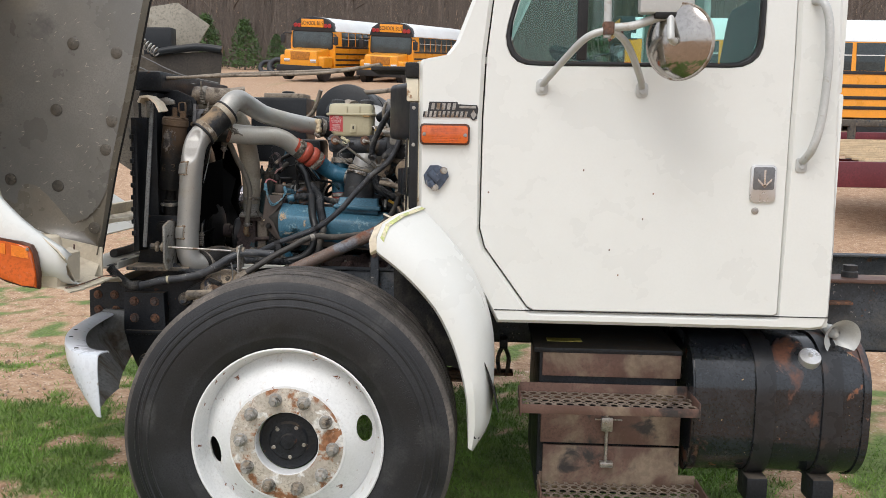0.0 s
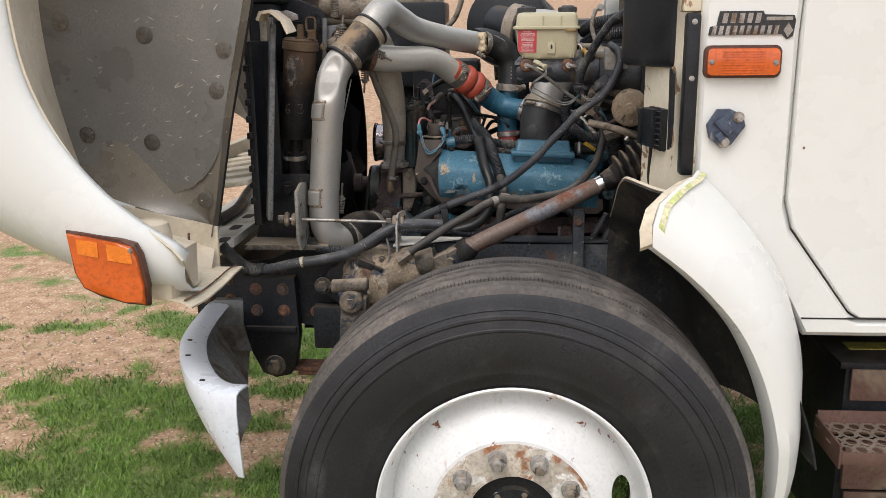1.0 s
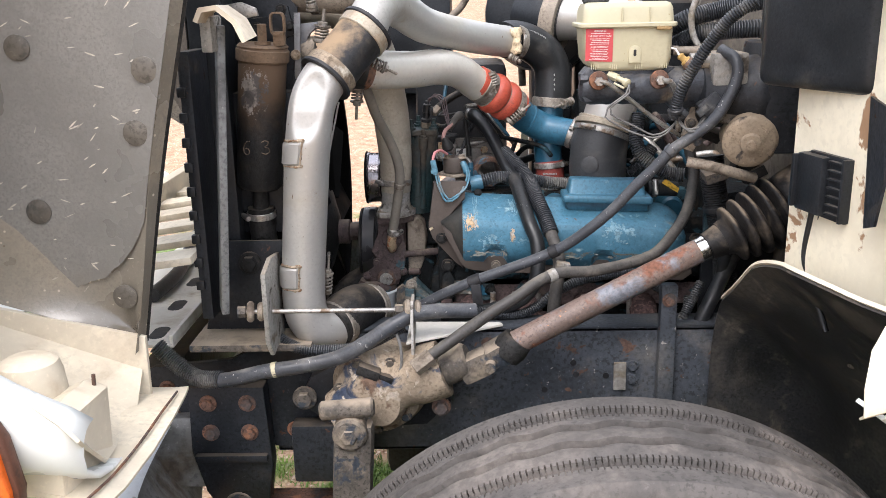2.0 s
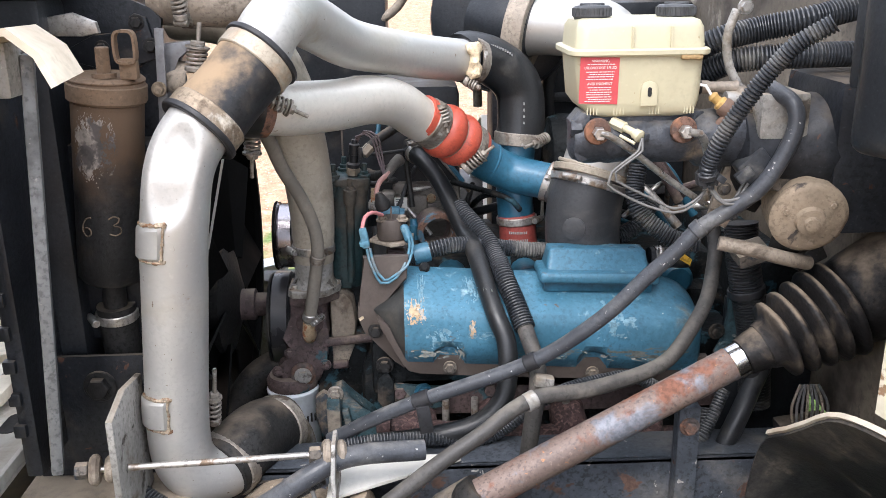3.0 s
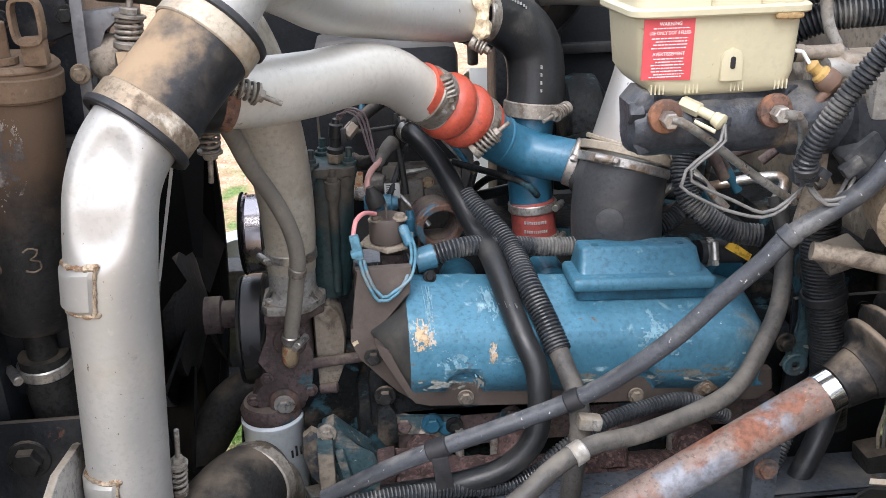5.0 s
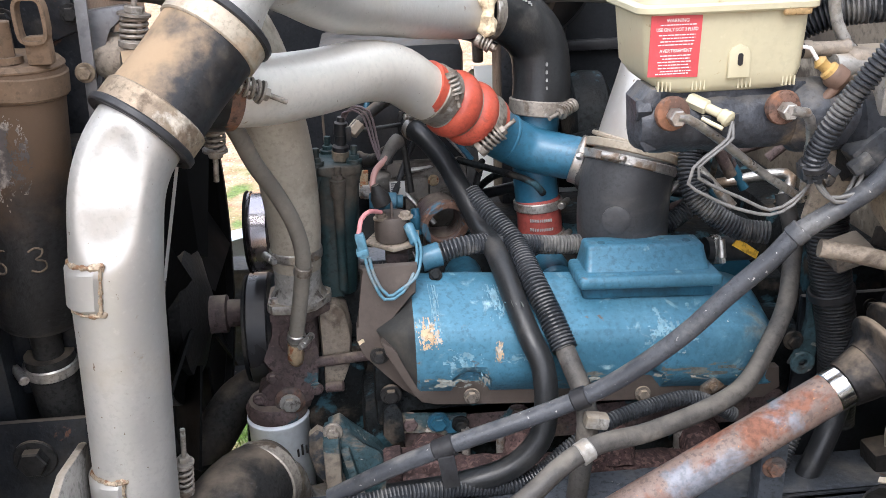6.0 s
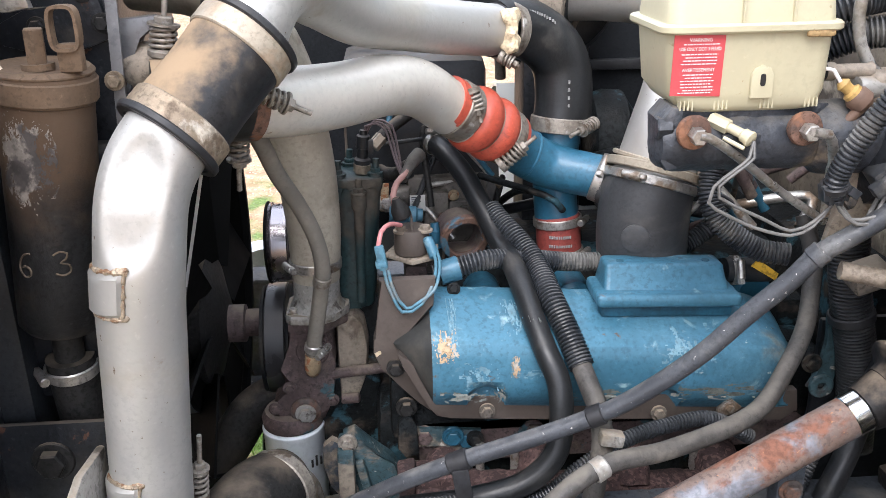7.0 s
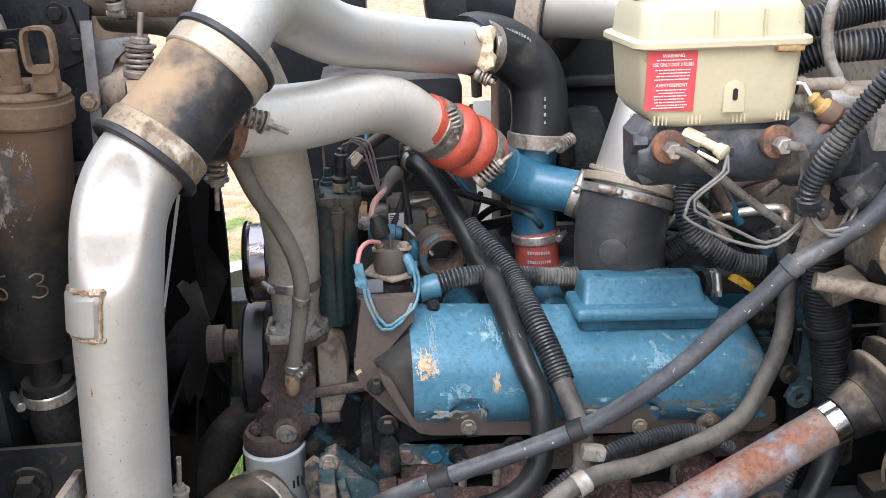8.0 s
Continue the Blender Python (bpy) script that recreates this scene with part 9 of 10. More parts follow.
bm = loft([[(-0.655, 0.43, 1.552), (-0.655, 0.35, 1.553)], [(-0.645, 0.43, 1.573), (-0.645, 0.35, 1.574)], [(-0.615, 0.43, 1.577), (-0.615, 0.35, 1.578)], [(-0.585, 0.43, 1.555), (-0.585, 0.35, 1.553)], [(-0.570, 0.43, 1.525), (-0.57, 0.35, 1.52)]], thick=0.008)
part("top_bracket", bm, FIBERGLASS, rad, "cream curled top bracket")
part("bracket_stay", box((-0.66, 0.40, 1.50), (-0.64, 0.47, 1.56), 0.004), ALU_DULL, rad)
bm = lathe([(0, 0.37), (0.06, 0.33), (0.10, 0.315), (0.12, 0.315)], (-0.66, 0.99, 1.12), (0, 0.99, 1.12), 56, None, False)
part("fan_shroud", bm, FAN_BLACK, rad, "black round fan shroud", 60)
part("shroud_lip", ring((-0.552, 0.99, 1.12), (-0.538, 0.99, 1.12), 0.328, 0.312, 56), FAN_BLACK, rad)
bm2 = box((-0.76, 0.47, 0.925), (-0.52, 0.62, 0.94), 0.004)
part("lower_shelf", bm2, DIRTY_IRON, rad)
side = part("lower_plate", slab([(-0.745, 0.945), (-0.545, 0.945), (-0.545, 1.13), (-0.70, 1.13)], 'y', 0.545, 0.008, 0.003), BLACK_PAINT, rad)
part("plate_bolt", bolt((-0.645, 0.545, 1.085), (-0.645, -1, 1.085), 0.016), DUSTY_BLACK, side)
part("plate_bolt", bolt((-0.60, 0.545, 0.99), (-0.60, -1, 0.99), 0.013), DIRTY_IRON, side)
bm = slab([(0.40, 1.105), (0.46, 1.12), (0.53, 1.11), (0.53, 0.945), (0.43, 0.935), (0.40, 0.97)], 'x', -0.592, 0.010, 0.004)
part("rod_bracket", bm, ALU_DULL, rad, "grey pressed-steel rod bracket")
part("top_plate", slab([(-0.70, 1.36), (-0.565, 1.36), (-0.538, 1.57), (-0.552, 1.585), (-0.61, 1.61), (-0.74, 1.62), (-0.74, 1.40)], 'y', 0.655, 0.010, 0.003), BLACK_PAINT, rad)
part("gusset", slab([(-0.660, 1.535), (-0.625, 1.552), (-0.590, 1.552), (-0.572, 1.578), (-0.556, 1.572), (-0.545, 1.520), (-0.60, 1.50), (-0.655, 1.515)], 'y', 0.645, 0.010, 0.002), BLACK_PAINT, rad)
part("latch_arm", slab([(-0.68, 1.575), (-0.635, 1.582), (-0.606, 1.570), (-0.603, 1.556), (-0.625, 1.552), (-0.68, 1.553)], 'y', 0.595, 0.012, 0.004), STEEL, rad)
for x, z in ((-0.569, 1.566), (-0.553, 1.535), (-0.618, 1.533)):
    part("top_bolt", bolt((x, 0.646, z), (x, -1, z), 0.0075), DUSTY_BLACK, rad)
part("upright_strap", slab([(-0.540, 1.56), (-0.528, 1.56), (-0.534, 1.435), (-0.546, 1.435)], 'y', 0.620, 0.004, 0.001), PADDLE, rad, "bare steel strap")
part("stub_pipe", tube([(-0.55, 0.69, 1.595), (-0.49, 0.68, 1.592), (-0.43, 0.70, 1.59), (-0.36, 0.72, 1.60)], 0.035, 28), TAN_METAL, rad, "dusty tan cooler outlet")
spring_clamp(rad, (-0.505, 0.683, 1.593), (1, -0.1, 0), 0.036, 0.02, (-0.2, -1, -0.2), -1)
part("cooler_stub", tube([(-0.536, 0.665, 1.487), (-0.50, 0.655, 1.486), (-0.455, 0.64, 1.474)], 0.027, 28), TAN_METAL, rad, "dusty tan cooler outlet")
part("stub_bead", ring((-0.534, 0.665, 1.487), (-0.528, 0.663, 1.487), 0.0295, 0.024, 32), RUSTY, rad)
bm = slab([(-0.548, 1.537), (-0.500, 1.542), (-0.494, 1.535), (-0.500, 1.528), (-0.518, 1.522), (-0.526, 1.505), (-0.531, 1.462), (-0.542, 1.462), (-0.541, 1.515)], 'y', 0.640, 0.022, 0.003)
part("spring_saddle", bm, PADDLE, rad, "silver pressed-steel saddle")
spring_bolt(rad, (-0.492, 0.628, 1.506), (-0.482, 0.628, 1.566), 5, 0.45, 0.0125)
part("bracket_nut", bolt((-0.541, 0.618, 1.481), (-0.541, -1, 1.481), 0.007), CLAMP_TAN, rad)
part("bright_edge", slab([(-0.458, 1.393), (-0.455, 1.393), (-0.489, 1.255), (-0.492, 1.255)], 'y', 0.575, 0.003), SATIN, rad, "bright sheet-metal edge")

rodthing = thing("radiator_rod", (-0.45, 0.45, 1.0), "thin threaded support rod with nuts and rubber bushes", "support rod")
part("rod", rod((-0.635, 0.425, 1.025), (-0.285, 0.487, 1.003), 0.0045, 12), STEEL, rodthing)
for x, y, z in ((-0.612, 0.429, 1.0235), (-0.322, 0.48, 1.0055)):
    u = Vector((0.35, 0.062, -0.022)).normalized()
    c = Vector((x, y, z))
    part("bush", rod(c - u * 0.016, c - u * 0.003, 0.020, 20, None, 0.004), TAN_METAL, rodthing)
    part("bush", rod(c + u * 0.003, c + u * 0.016, 0.018, 20, None, 0.004), TAN_METAL, rodthing)
    part("nut", hexagon(c - u * 0.034, c - u * 0.018, 0.011), DIRTY_IRON, rodthing)
    part("nut", hexagon(c + u * 0.018, c + u * 0.030, 0.009), DIRTY_IRON, rodthing)
part("mount_ear", slab([(0.435, 0.93), (0.52, 0.93), (0.52, 0.99), (0.50, 1.03), (0.46, 1.03), (0.435, 1.0)], 'x', -0.324, 0.006, 0.002), ALU_DULL, rodthing)
part("mount_foot", slab([(-0.335, 0.465), (-0.145, 0.560), (-0.15, 0.572), (-0.335, 0.580)], 'z', 0.938, 0.006, 0.002), SHELF, rodthing, "pale bent mounting strip")

can = thing("surge_canister", (-0.60, 0.60, 1.10), "dusty black canister with a clamped lower hose", "canister")
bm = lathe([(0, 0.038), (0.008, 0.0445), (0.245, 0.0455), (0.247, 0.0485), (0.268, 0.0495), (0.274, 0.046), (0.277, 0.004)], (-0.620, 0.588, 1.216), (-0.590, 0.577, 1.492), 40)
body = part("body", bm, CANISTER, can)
part("cap_band", ring((-0.5935, 0.5782, 1.462), (-0.5912, 0.5774, 1.484), 0.0502, 0.043, 40), SETTLED_TAN, can)
part("lid", rod((-0.5912, 0.5774, 1.484), (-0.5905, 0.577, 1.4935), 0.048, 40, None, 0.004), SETTLED_TAN, can)
bm = hexagon((-0.586, 0.556, 1.492), (-0.585, 0.555, 1.530), 0.0095)
part("lid_bolt", rod((-0.586, 0.556, 1.492), (-0.586, 0.556, 1.498), 0.015, 18, bm), SETTLED_TAN, can)
bm = bmesh.new()
bent = lambda v: math.copysign(abs(v) ** 0.55, v)
loop = [(-0.5535 + 0.0140 * bent(math.cos(radians(12 * k))), 1.530 + 0.0210 * bent(math.sin(radians(12 * k)))) for k in range(31)]
loft([[(x, y, z) for x, z in loop] for y in (0.540, 0.554)], bm, 0.0032)
box((-0.564, 0.545, 1.490), (-0.542, 0.560, 1.516), 0.003, bm)
part("dipstick_ring", bm, SETTLED_TAN, can)
part("outlet", rod((-0.620, 0.588, 1.225), (-0.622, 0.592, 1.155), 0.016, 20), DUSTY_BLACK, can)
part("outlet_hose", tube([(-0.622, 0.592, 1.175), (-0.622, 0.597, 1.12), (-0.62, 0.608, 1.05), (-0.61, 0.62, 0.97)], 0.026, 24), DUSTY_BLACK, can)
worm_clamp(can, (-0.622, 0.593, 1.160), (0, 0.1, -1), 0.027, 0.014, (-0.9, -0.6, 0))
for cx, stroke in ((-0.630, ((0.009, 0.013), (0.002, 0.011), (-0.004, 0.003), (-0.005, -0.007), (0.0, -0.013), (0.006, -0.010), (0.006, -0.004), (0.001, -0.001), (-0.004, -0.004))), (-0.593, ((-0.006, 0.010), (0.0, 0.013), (0.006, 0.010), (0.004, 0.004), (-0.001, 0.001), (0.006, -0.003), (0.006, -0.010), (0.0, -0.013), (-0.007, -0.010)))):
    line = []
    for dx, dz in stroke:
        x, z = cx + dx, 1.302 + dz
        mx, my = -0.620 + 0.109 * (z - 1.216), 0.588 - 0.04 * (z - 1.216)
        line.append((x, my - math.sqrt(max(0.0001, 0.0450 ** 2 - (x - mx) ** 2)), z))
    part("chalk_number", tube(line, 0.0011, 6, 0.003), CHALK, can, "thin chalked digit")
bm = bmesh.new()
patch = {}
for i in range(121):
    for j in range(105):
        a, z = radians(-150 + 90 * i / 120), 1.355 + 0.105 * j / 104
        c = Vector((-0.5985 + 0.108 * (z - 1.4), 0.5805 - 0.04 * (z - 1.4), z))
        patch[i, j] = bm.verts.new(c + Vector((math.cos(a), math.sin(a), 0)) * 0.0462)
inside = lambda i, j: math.hypot((i - 60) / 57, (j - 52) / 49) + 0.55 * noise.noise(Vector((i * 0.06, j * 0.055, 3))) + 0.35 * noise.noise(Vector((i * 0.2, j * 0.2, 8))) + 0.3 * noise.noise(Vector((i * 0.55, j * 0.55, 2))) < 0.72
for i in range(120):
    for j in range(104):
        if inside(i, j):
            bm.faces.new((patch[i, j], patch[i + 1, j], patch[i + 1, j + 1], patch[i, j + 1]))
for v in [v for v in bm.verts if not v.link_faces]:
    bm.verts.remove(v)
part("scuffed_paint", bm, SCUFF, can, "pale scuffed patch")
part("stay", box((-0.68, 0.60, 1.12), (-0.55, 0.66, 1.40), 0.006), BLACK_PAINT, can)
can.location += Vector((-0.004, 0, 0.012))

# ---- hoses and looms, each its own ----
def hose(name, label, pts, r, material, corrugated=0.0, seg=18, category="hose"):
    ob = thing(name, pts[0], label, category)
    part("hose" if category == "hose" else "loom", tube(pts, r, seg, 0.010, None, corrugated * 1.3, 0.0016), material, ob, "", 12 if corrugated else 45)
    return ob


h = hose("power_hose", "long grey fabric-covered hose sweeping over the engine", [(-0.34, 0.605, 0.955), (-0.259, 0.59, 1.002), (-0.192, 0.58, 1.033), (-0.128, 0.572, 1.058), (-0.067, 0.565, 1.083), (-0.022, 0.556, 1.108), (0.022, 0.545, 1.143), (0.065, 0.535, 1.184), (0.105, 0.526, 1.231), (0.142, 0.519, 1.270), (0.167, 0.515, 1.300), (0.206, 0.507, 1.329), (0.235, 0.500, 1.355), (0.256, 0.497, 1.388), (0.273, 0.497, 1.432), (0.270, 0.503, 1.463), (0.25, 0.53, 1.480)], 0.0106, RUBBER_GREY)
part("joint_band", ring((0.161, 0.5160, 1.294), (0.171, 0.5140, 1.305), 0.0125, 0.0095), RUBBER_GREY, h)
tie = part("tie_strap", ring((-0.052, 0.563, 1.090), (-0.036, 0.559, 1.099), 0.0128, 0.0100), GLASS_DARK, h)
part("strap_clip", box((-0.040, 0.548, 1.058), (-0.012, 0.566, 1.074), 0.004, None, rot(0, 10, 0)), ALU_DULL, h)
part("black_band", ring((-0.212, 0.583, 1.024), (-0.188, 0.579, 1.035), 0.0130, 0.010), GLASS_DARK, h)
part("band_tail", box((-0.207, 0.566, 0.982), (-0.187, 0.571, 1.026), 0.002, None, rot(0, -8, 0)), GLASS_DARK, h)
h = hose("return_hose", "dusty tan-grey hose looping behind the engine", [(-0.31, 0.415, 0.92), (-0.26, 0.43, 0.95), (-0.18, 0.455, 1.00), (-0.121, 0.475, 1.031), (-0.077, 0.495, 1.055), (-0.036, 0.510, 1.066), (0.029, 0.532, 1.062), (0.112, 0.560, 1.070), (0.162, 0.585, 1.082), (0.203, 0.620, 1.112), (0.234, 0.650, 1.148), (0.251, 0.680, 1.188), (0.258, 0.70, 1.222), (0.25, 0.72, 1.27)], 0.0112, RUBBER_TAN)
part("hose_end", hexagon((-0.318, 0.41, 0.912), (-0.285, 0.422, 0.934), 0.016), TAN_METAL, h)
part("tie_strap", ring((-0.060, 0.501, 1.060), (-0.045, 0.507, 1.065), 0.0132, 0.0105), ALU_DULL, h)
h = hose("black_hose", "smooth black hose dropping across the valve cover", [(-0.205, 0.985, 1.316), (-0.192, 0.96, 1.312), (-0.158, 0.920, 1.276), (-0.121, 0.840, 1.208), (-0.107, 0.775, 1.190), (-0.093, 0.705, 1.149), (-0.082, 0.668, 1.119), (-0.070, 0.648, 1.089), (-0.069, 0.630, 1.044), (-0.080, 0.618, 1.003), (-0.120, 0.612, 0.969), (-0.191, 0.612, 0.951), (-0.27, 0.62, 0.938)], 0.0152, ELBOW)
worm_clamp(h, (-0.199, 0.975, 1.315), (0.35, -0.6, -0.20), 0.0158, 0.012, (0.3, -0.5, 0.8))
h = hose("ribbed_loom", "corrugated black loom leaning over the valve cover", [(-0.128, 0.88, 1.240), (-0.117, 0.860, 1.229), (-0.098, 0.830, 1.213), (-0.077, 0.790, 1.190), (-0.066, 0.730, 1.166), (-0.052, 0.690, 1.136), (-0.040, 0.658, 1.105)], 0.0165, LOOM, 0.0022, 18, "wiring loom")
part("bare_tube", tube([(-0.043, 0.665, 1.112), (-0.035, 0.635, 1.090), (-0.030, 0.605, 1.073), (-0.032, 0.572, 1.052), (-0.040, 0.565, 0.998), (-0.046, 0.565, 0.94)], 0.0128), RUBBER_TAN, h)
h = hose("cover_loom", "corrugated loom lying along the valve cover top", [(-0.215, 0.782, 1.185), (-0.192, 0.785, 1.190), (-0.142, 0.79, 1.200), (-0.08, 0.81, 1.190), (-0.007, 0.825, 1.177), (0.099, 0.835, 1.177), (0.169, 0.845, 1.205), (0.205, 0.86, 1.25)], 0.0135, LOOM, 0.0018, 16, "wiring loom")
part("blue_sleeve", tube([(-0.207, 0.783, 1.186), (-0.181, 0.786, 1.192)], 0.0165), ENGINE_BLUE, h)
hose("ribbed_hose", "corrugated hose bending down behind the boot", [(0.162, 0.81, 1.33), (0.156, 0.80, 1.300), (0.153, 0.79, 1.276), (0.161, 0.778, 1.249), (0.182, 0.768, 1.229), (0.214, 0.758, 1.210), (0.25, 0.75, 1.205)], 0.0155, LOOM, 0.002, 16)
h = hose("front_loom", "corrugated loom hanging from the firewall to a tied bundle", [(0.28, 0.44, 1.565), (0.246, 0.455, 1.540), (0.224, 0.468, 1.510), (0.202, 0.480, 1.472), (0.181, 0.492, 1.428), (0.170, 0.505, 1.388), (0.173, 0.513, 1.362)], 0.0112, LOOM, 0.0018, 16, "wiring loom")
part("tie_strap", ring((0.1690, 0.5075, 1.378), (0.1705, 0.5100, 1.370), 0.0142, 0.0100), BADGE_DARK, h)
part("tie_tail", box((0.178, 0.494, 1.366), (0.190, 0.499, 1.375), 0.001, None, rot(0, 35, 0)), LOOM, h)
for k, (x, z) in enumerate(((0.160, 1.360), (0.166, 1.356), (0.176, 1.355), (0.182, 1.360))):
    part("split_end", box((x - 0.003, 0.503, z), (x + 0.003, 0.517, z + 0.016), 0.001, None, rot(0, -10 + 8 * k, 0)), LOOM, h)
for k, (x, y, z) in enumerate(((0.205, 0.50, 1.336), (0.225, 0.50, 1.350), (0.20, 0.505, 1.330))):
    part("wire", tube([(0.172, 0.511, 1.362), (0.184 + 0.004 * k, 0.505, 1.343 - 0.003 * k), (x, y, z), (x + 0.025, y + 0.015, z + 0.032)], 0.0022, 8), WIRE_GREY, h)
hose("heater_hose", "thick corrugated heater hose leading to the firewall", [(0.18, 0.64, 1.515), (0.214, 0.62, 1.535), (0.262, 0.62, 1.546), (0.332, 0.60, 1.562), (0.45, 0.60, 1.59)], 0.0172, LOOM, 0.0025)
hose("heater_hose", "second corrugated heater hose under the first", [(0.19, 0.65, 1.48), (0.231, 0.625, 1.503), (0.275, 0.61, 1.510), (0.340, 0.60, 1.513), (0.45, 0.60, 1.515)], 0.0172, LOOM, 0.0025)
strap = thing("hose_strap", (0.225, 0.60, 1.45), "grey strap holding the heater hoses", "strap")
part("strap", tube([(0.215, 0.575, 1.575), (0.205, 0.575, 1.54), (0.212, 0.575, 1.50), (0.235, 0.575, 1.47), (0.26, 0.58, 1.465)], 0.006, 10), ALU_DULL, strap)
part("strap_bolt", bolt((0.226, 0.575, 1.578), (0.226, -1, 1.7), 0.007), STEEL, strap)
h = hose("engine_harness", "taped wiring harness along the frame rail", [(-0.20, 0.50, 0.995), (-0.30, 0.48, 1.00), (-0.353, 0.46, 0.985), (-0.41, 0.452, 0.95), (-0.464, 0.45, 0.921), (-0.54, 0.45, 0.903), (-0.609, 0.45, 0.893), (-0.69, 0.46, 0.872), (-0.753, 0.48, 0.868), (-0.80, 0.495, 0.895), (-0.835, 0.50, 0.93)], 0.0145, RUBBER_GREY, 0.0, 18, "wiring loom")
part("yellow_band", ring((-0.595, 0.45, 0.8955), (-0.585, 0.45, 0.8975), 0.0152, 0.0135), RES_PLASTIC, h)
part("corrugated_end", tube([(-0.70, 0.463, 0.871), (-0.753, 0.48, 0.868), (-0.80, 0.495, 0.895), (-0.835, 0.50, 0.93)], 0.0175, 16, 0.01, None, 0.0026, 0.0016), LOOM, h, "", 12)
h = hose("sensor_loom", "thin corrugated loom under the intercooler pipe", [(-0.34, 0.47, 0.975), (-0.42, 0.47, 0.935), (-0.49, 0.475, 0.925), (-0.55, 0.48, 0.93), (-0.60, 0.50, 0.95)], 0.012, LOOM, 0.0016, 14, "wiring loom")
part("connector", box((-0.43, 0.428, 0.885), (-0.385, 0.455, 0.905), 0.004, None, rot(0, 22, 0)), DUSTY_BLACK, h)
part("connector", box((-0.40, 0.432, 0.872), (-0.36, 0.458, 0.890), 0.004, None, rot(0, 22, 0)), DUSTY_BLACK, h)
part("lead", tube([(-0.36, 0.45, 0.88), (-0.345, 0.445, 0.90), (-0.345, 0.45, 0.94), (-0.352, 0.455, 0.965)], 0.003, 8), WIRE_GREY, h)
h = hose("lower_loom", "corrugated loom running below the valve cover", [(-0.34, 0.58, 0.955), (-0.267, 0.59, 0.960), (-0.191, 0.600, 0.955), (-0.118, 0.612, 0.944), (-0.075, 0.620, 0.956), (-0.038, 0.627, 0.983), (0.016, 0.642, 1.006), (0.080, 0.660, 1.013), (0.136, 0.670, 1.012), (0.195, 0.680, 0.975)], 0.0105, LOOM, 0.0015, 14, "wiring loom")
for k in range(2):
    hose("hood_cable", "thin steel hood cable strung over the engine", [(-0.66, 0.62 + 0.05 * k, 1.655), (-0.40, 0.55 + 0.05 * k, 1.662 + 0.01 * k), (0.0, 0.45 + 0.05 * k, 1.672 + 0.012 * k), (0.22, 0.33 + 0.04 * k, 1.695)], 0.006, TAN_METAL, 0.0, 10, "cable")
hose("vent_pipe", "bent tan vent pipe standing behind the reservoir", [(-0.06, 1.30, 1.35), (-0.07, 1.25, 1.58), (-0.02, 1.2, 1.64), (0.10, 1.1, 1.64), (0.30, 0.9, 1.65)], 0.010, TAN_METAL, 0.0, 12, "pipe")
hose("washer_pipe", "bent tan pipe on the far side of the engine", [(-0.42, 1.45, 1.40), (-0.30, 1.42, 1.50), (-0.22, 1.40, 1.56), (-0.18, 1.38, 1.66)], 0.010, TAN_METAL, 0.0, 12, "pipe")
battery = thing("expansion_tank", (-0.33, 1.50, 1.30), "black tank with a tan lid beyond the engine", "tank")
part("tank_body", box((-0.52, 1.40, 1.32), (-0.25, 1.62, 1.625), 0.015), BLACK_PLASTIC, battery)
part("tank_top", box((-0.46, 1.42, 1.621), (-0.27, 1.60, 1.645), 0.006), TAN_METAL, battery)
part("tank_cap", rod((-0.36, 1.50, 1.643), (-0.36, 1.50, 1.658), 0.030, 24, None, 0.004), BLACK_PLASTIC, battery)
part("tank_bracket", box((-0.45, 1.45, 0.93), (-0.30, 1.5, 1.33), 0.01), BLACK_PAINT, battery)
post = thing("rail_post", (0.23, 0.54, 0.67), "black upright bracket on the frame rail", "bracket")
part("post", box((0.165, 0.530, 0.68), (0.197, 0.556, 1.03), 0.004), RAIL, post)
part("post_bolt", bolt((0.181, 0.530, 1.0), (0.181, -1, 1.0), 0.010), RUSTY, post)
part("rail_tag", box((0.08, 0.548, 0.80), (0.105, 0.556, 0.86), 0.002), ALU_DULL, post)
bundle = thing("wire_bundle", (0.40, 0.60, 0.90), "grey connector with a spray of thin wires", "connector")
part("connector_block", box((0.345, 0.585, 0.925), (0.42, 0.625, 0.965), 0.005, None, rot(0, -8, 0)), DUSTY_BLACK, bundle)
for k in range(8):
    part("wire", tube([(0.365 + 0.007 * k, 0.60, 0.96), (0.36 + 0.008 * k, 0.598, 0.99), (0.375 + 0.004 * k, 0.61, 1.02)], 0.0022, 6), TAN_METAL if k % 3 == 0 else WIRE_GREY, bundle)
    part("wire", tube([(0.375 + 0.006 * k, 0.60, 0.93), (0.377 + 0.008 * k, 0.598, 0.905), (0.39 + 0.008 * k, 0.61, 0.88)], 0.0022, 6), TAN_METAL if k % 2 else WIRE_GREY, bundle)
part("block_stay", box((0.36, 0.62, 0.90), (0.42, 0.64, 0.95), 0.006), BLACK_PAINT, bundle)
hose("drop_loom", "thin corrugated loom dropping behind the intercooler pipe", [(0.27, 0.64, 1.00), (0.233, 0.61, 0.943), (0.208, 0.60, 0.909), (0.196, 0.60, 0.875), (0.196, 0.60, 0.80), (0.20, 0.60, 0.72)], 0.010, LOOM, 0.0015, 14, "wiring loom")
hose("drop_loom", "thin corrugated loom dropping behind the intercooler pipe", [(0.245, 0.64, 0.97), (0.236, 0.615, 0.915), (0.242, 0.61, 0.887), (0.255, 0.61, 0.860), (0.265, 0.61, 0.80), (0.265, 0.61, 0.72)], 0.009, LOOM, 0.0015, 14, "wiring loom")
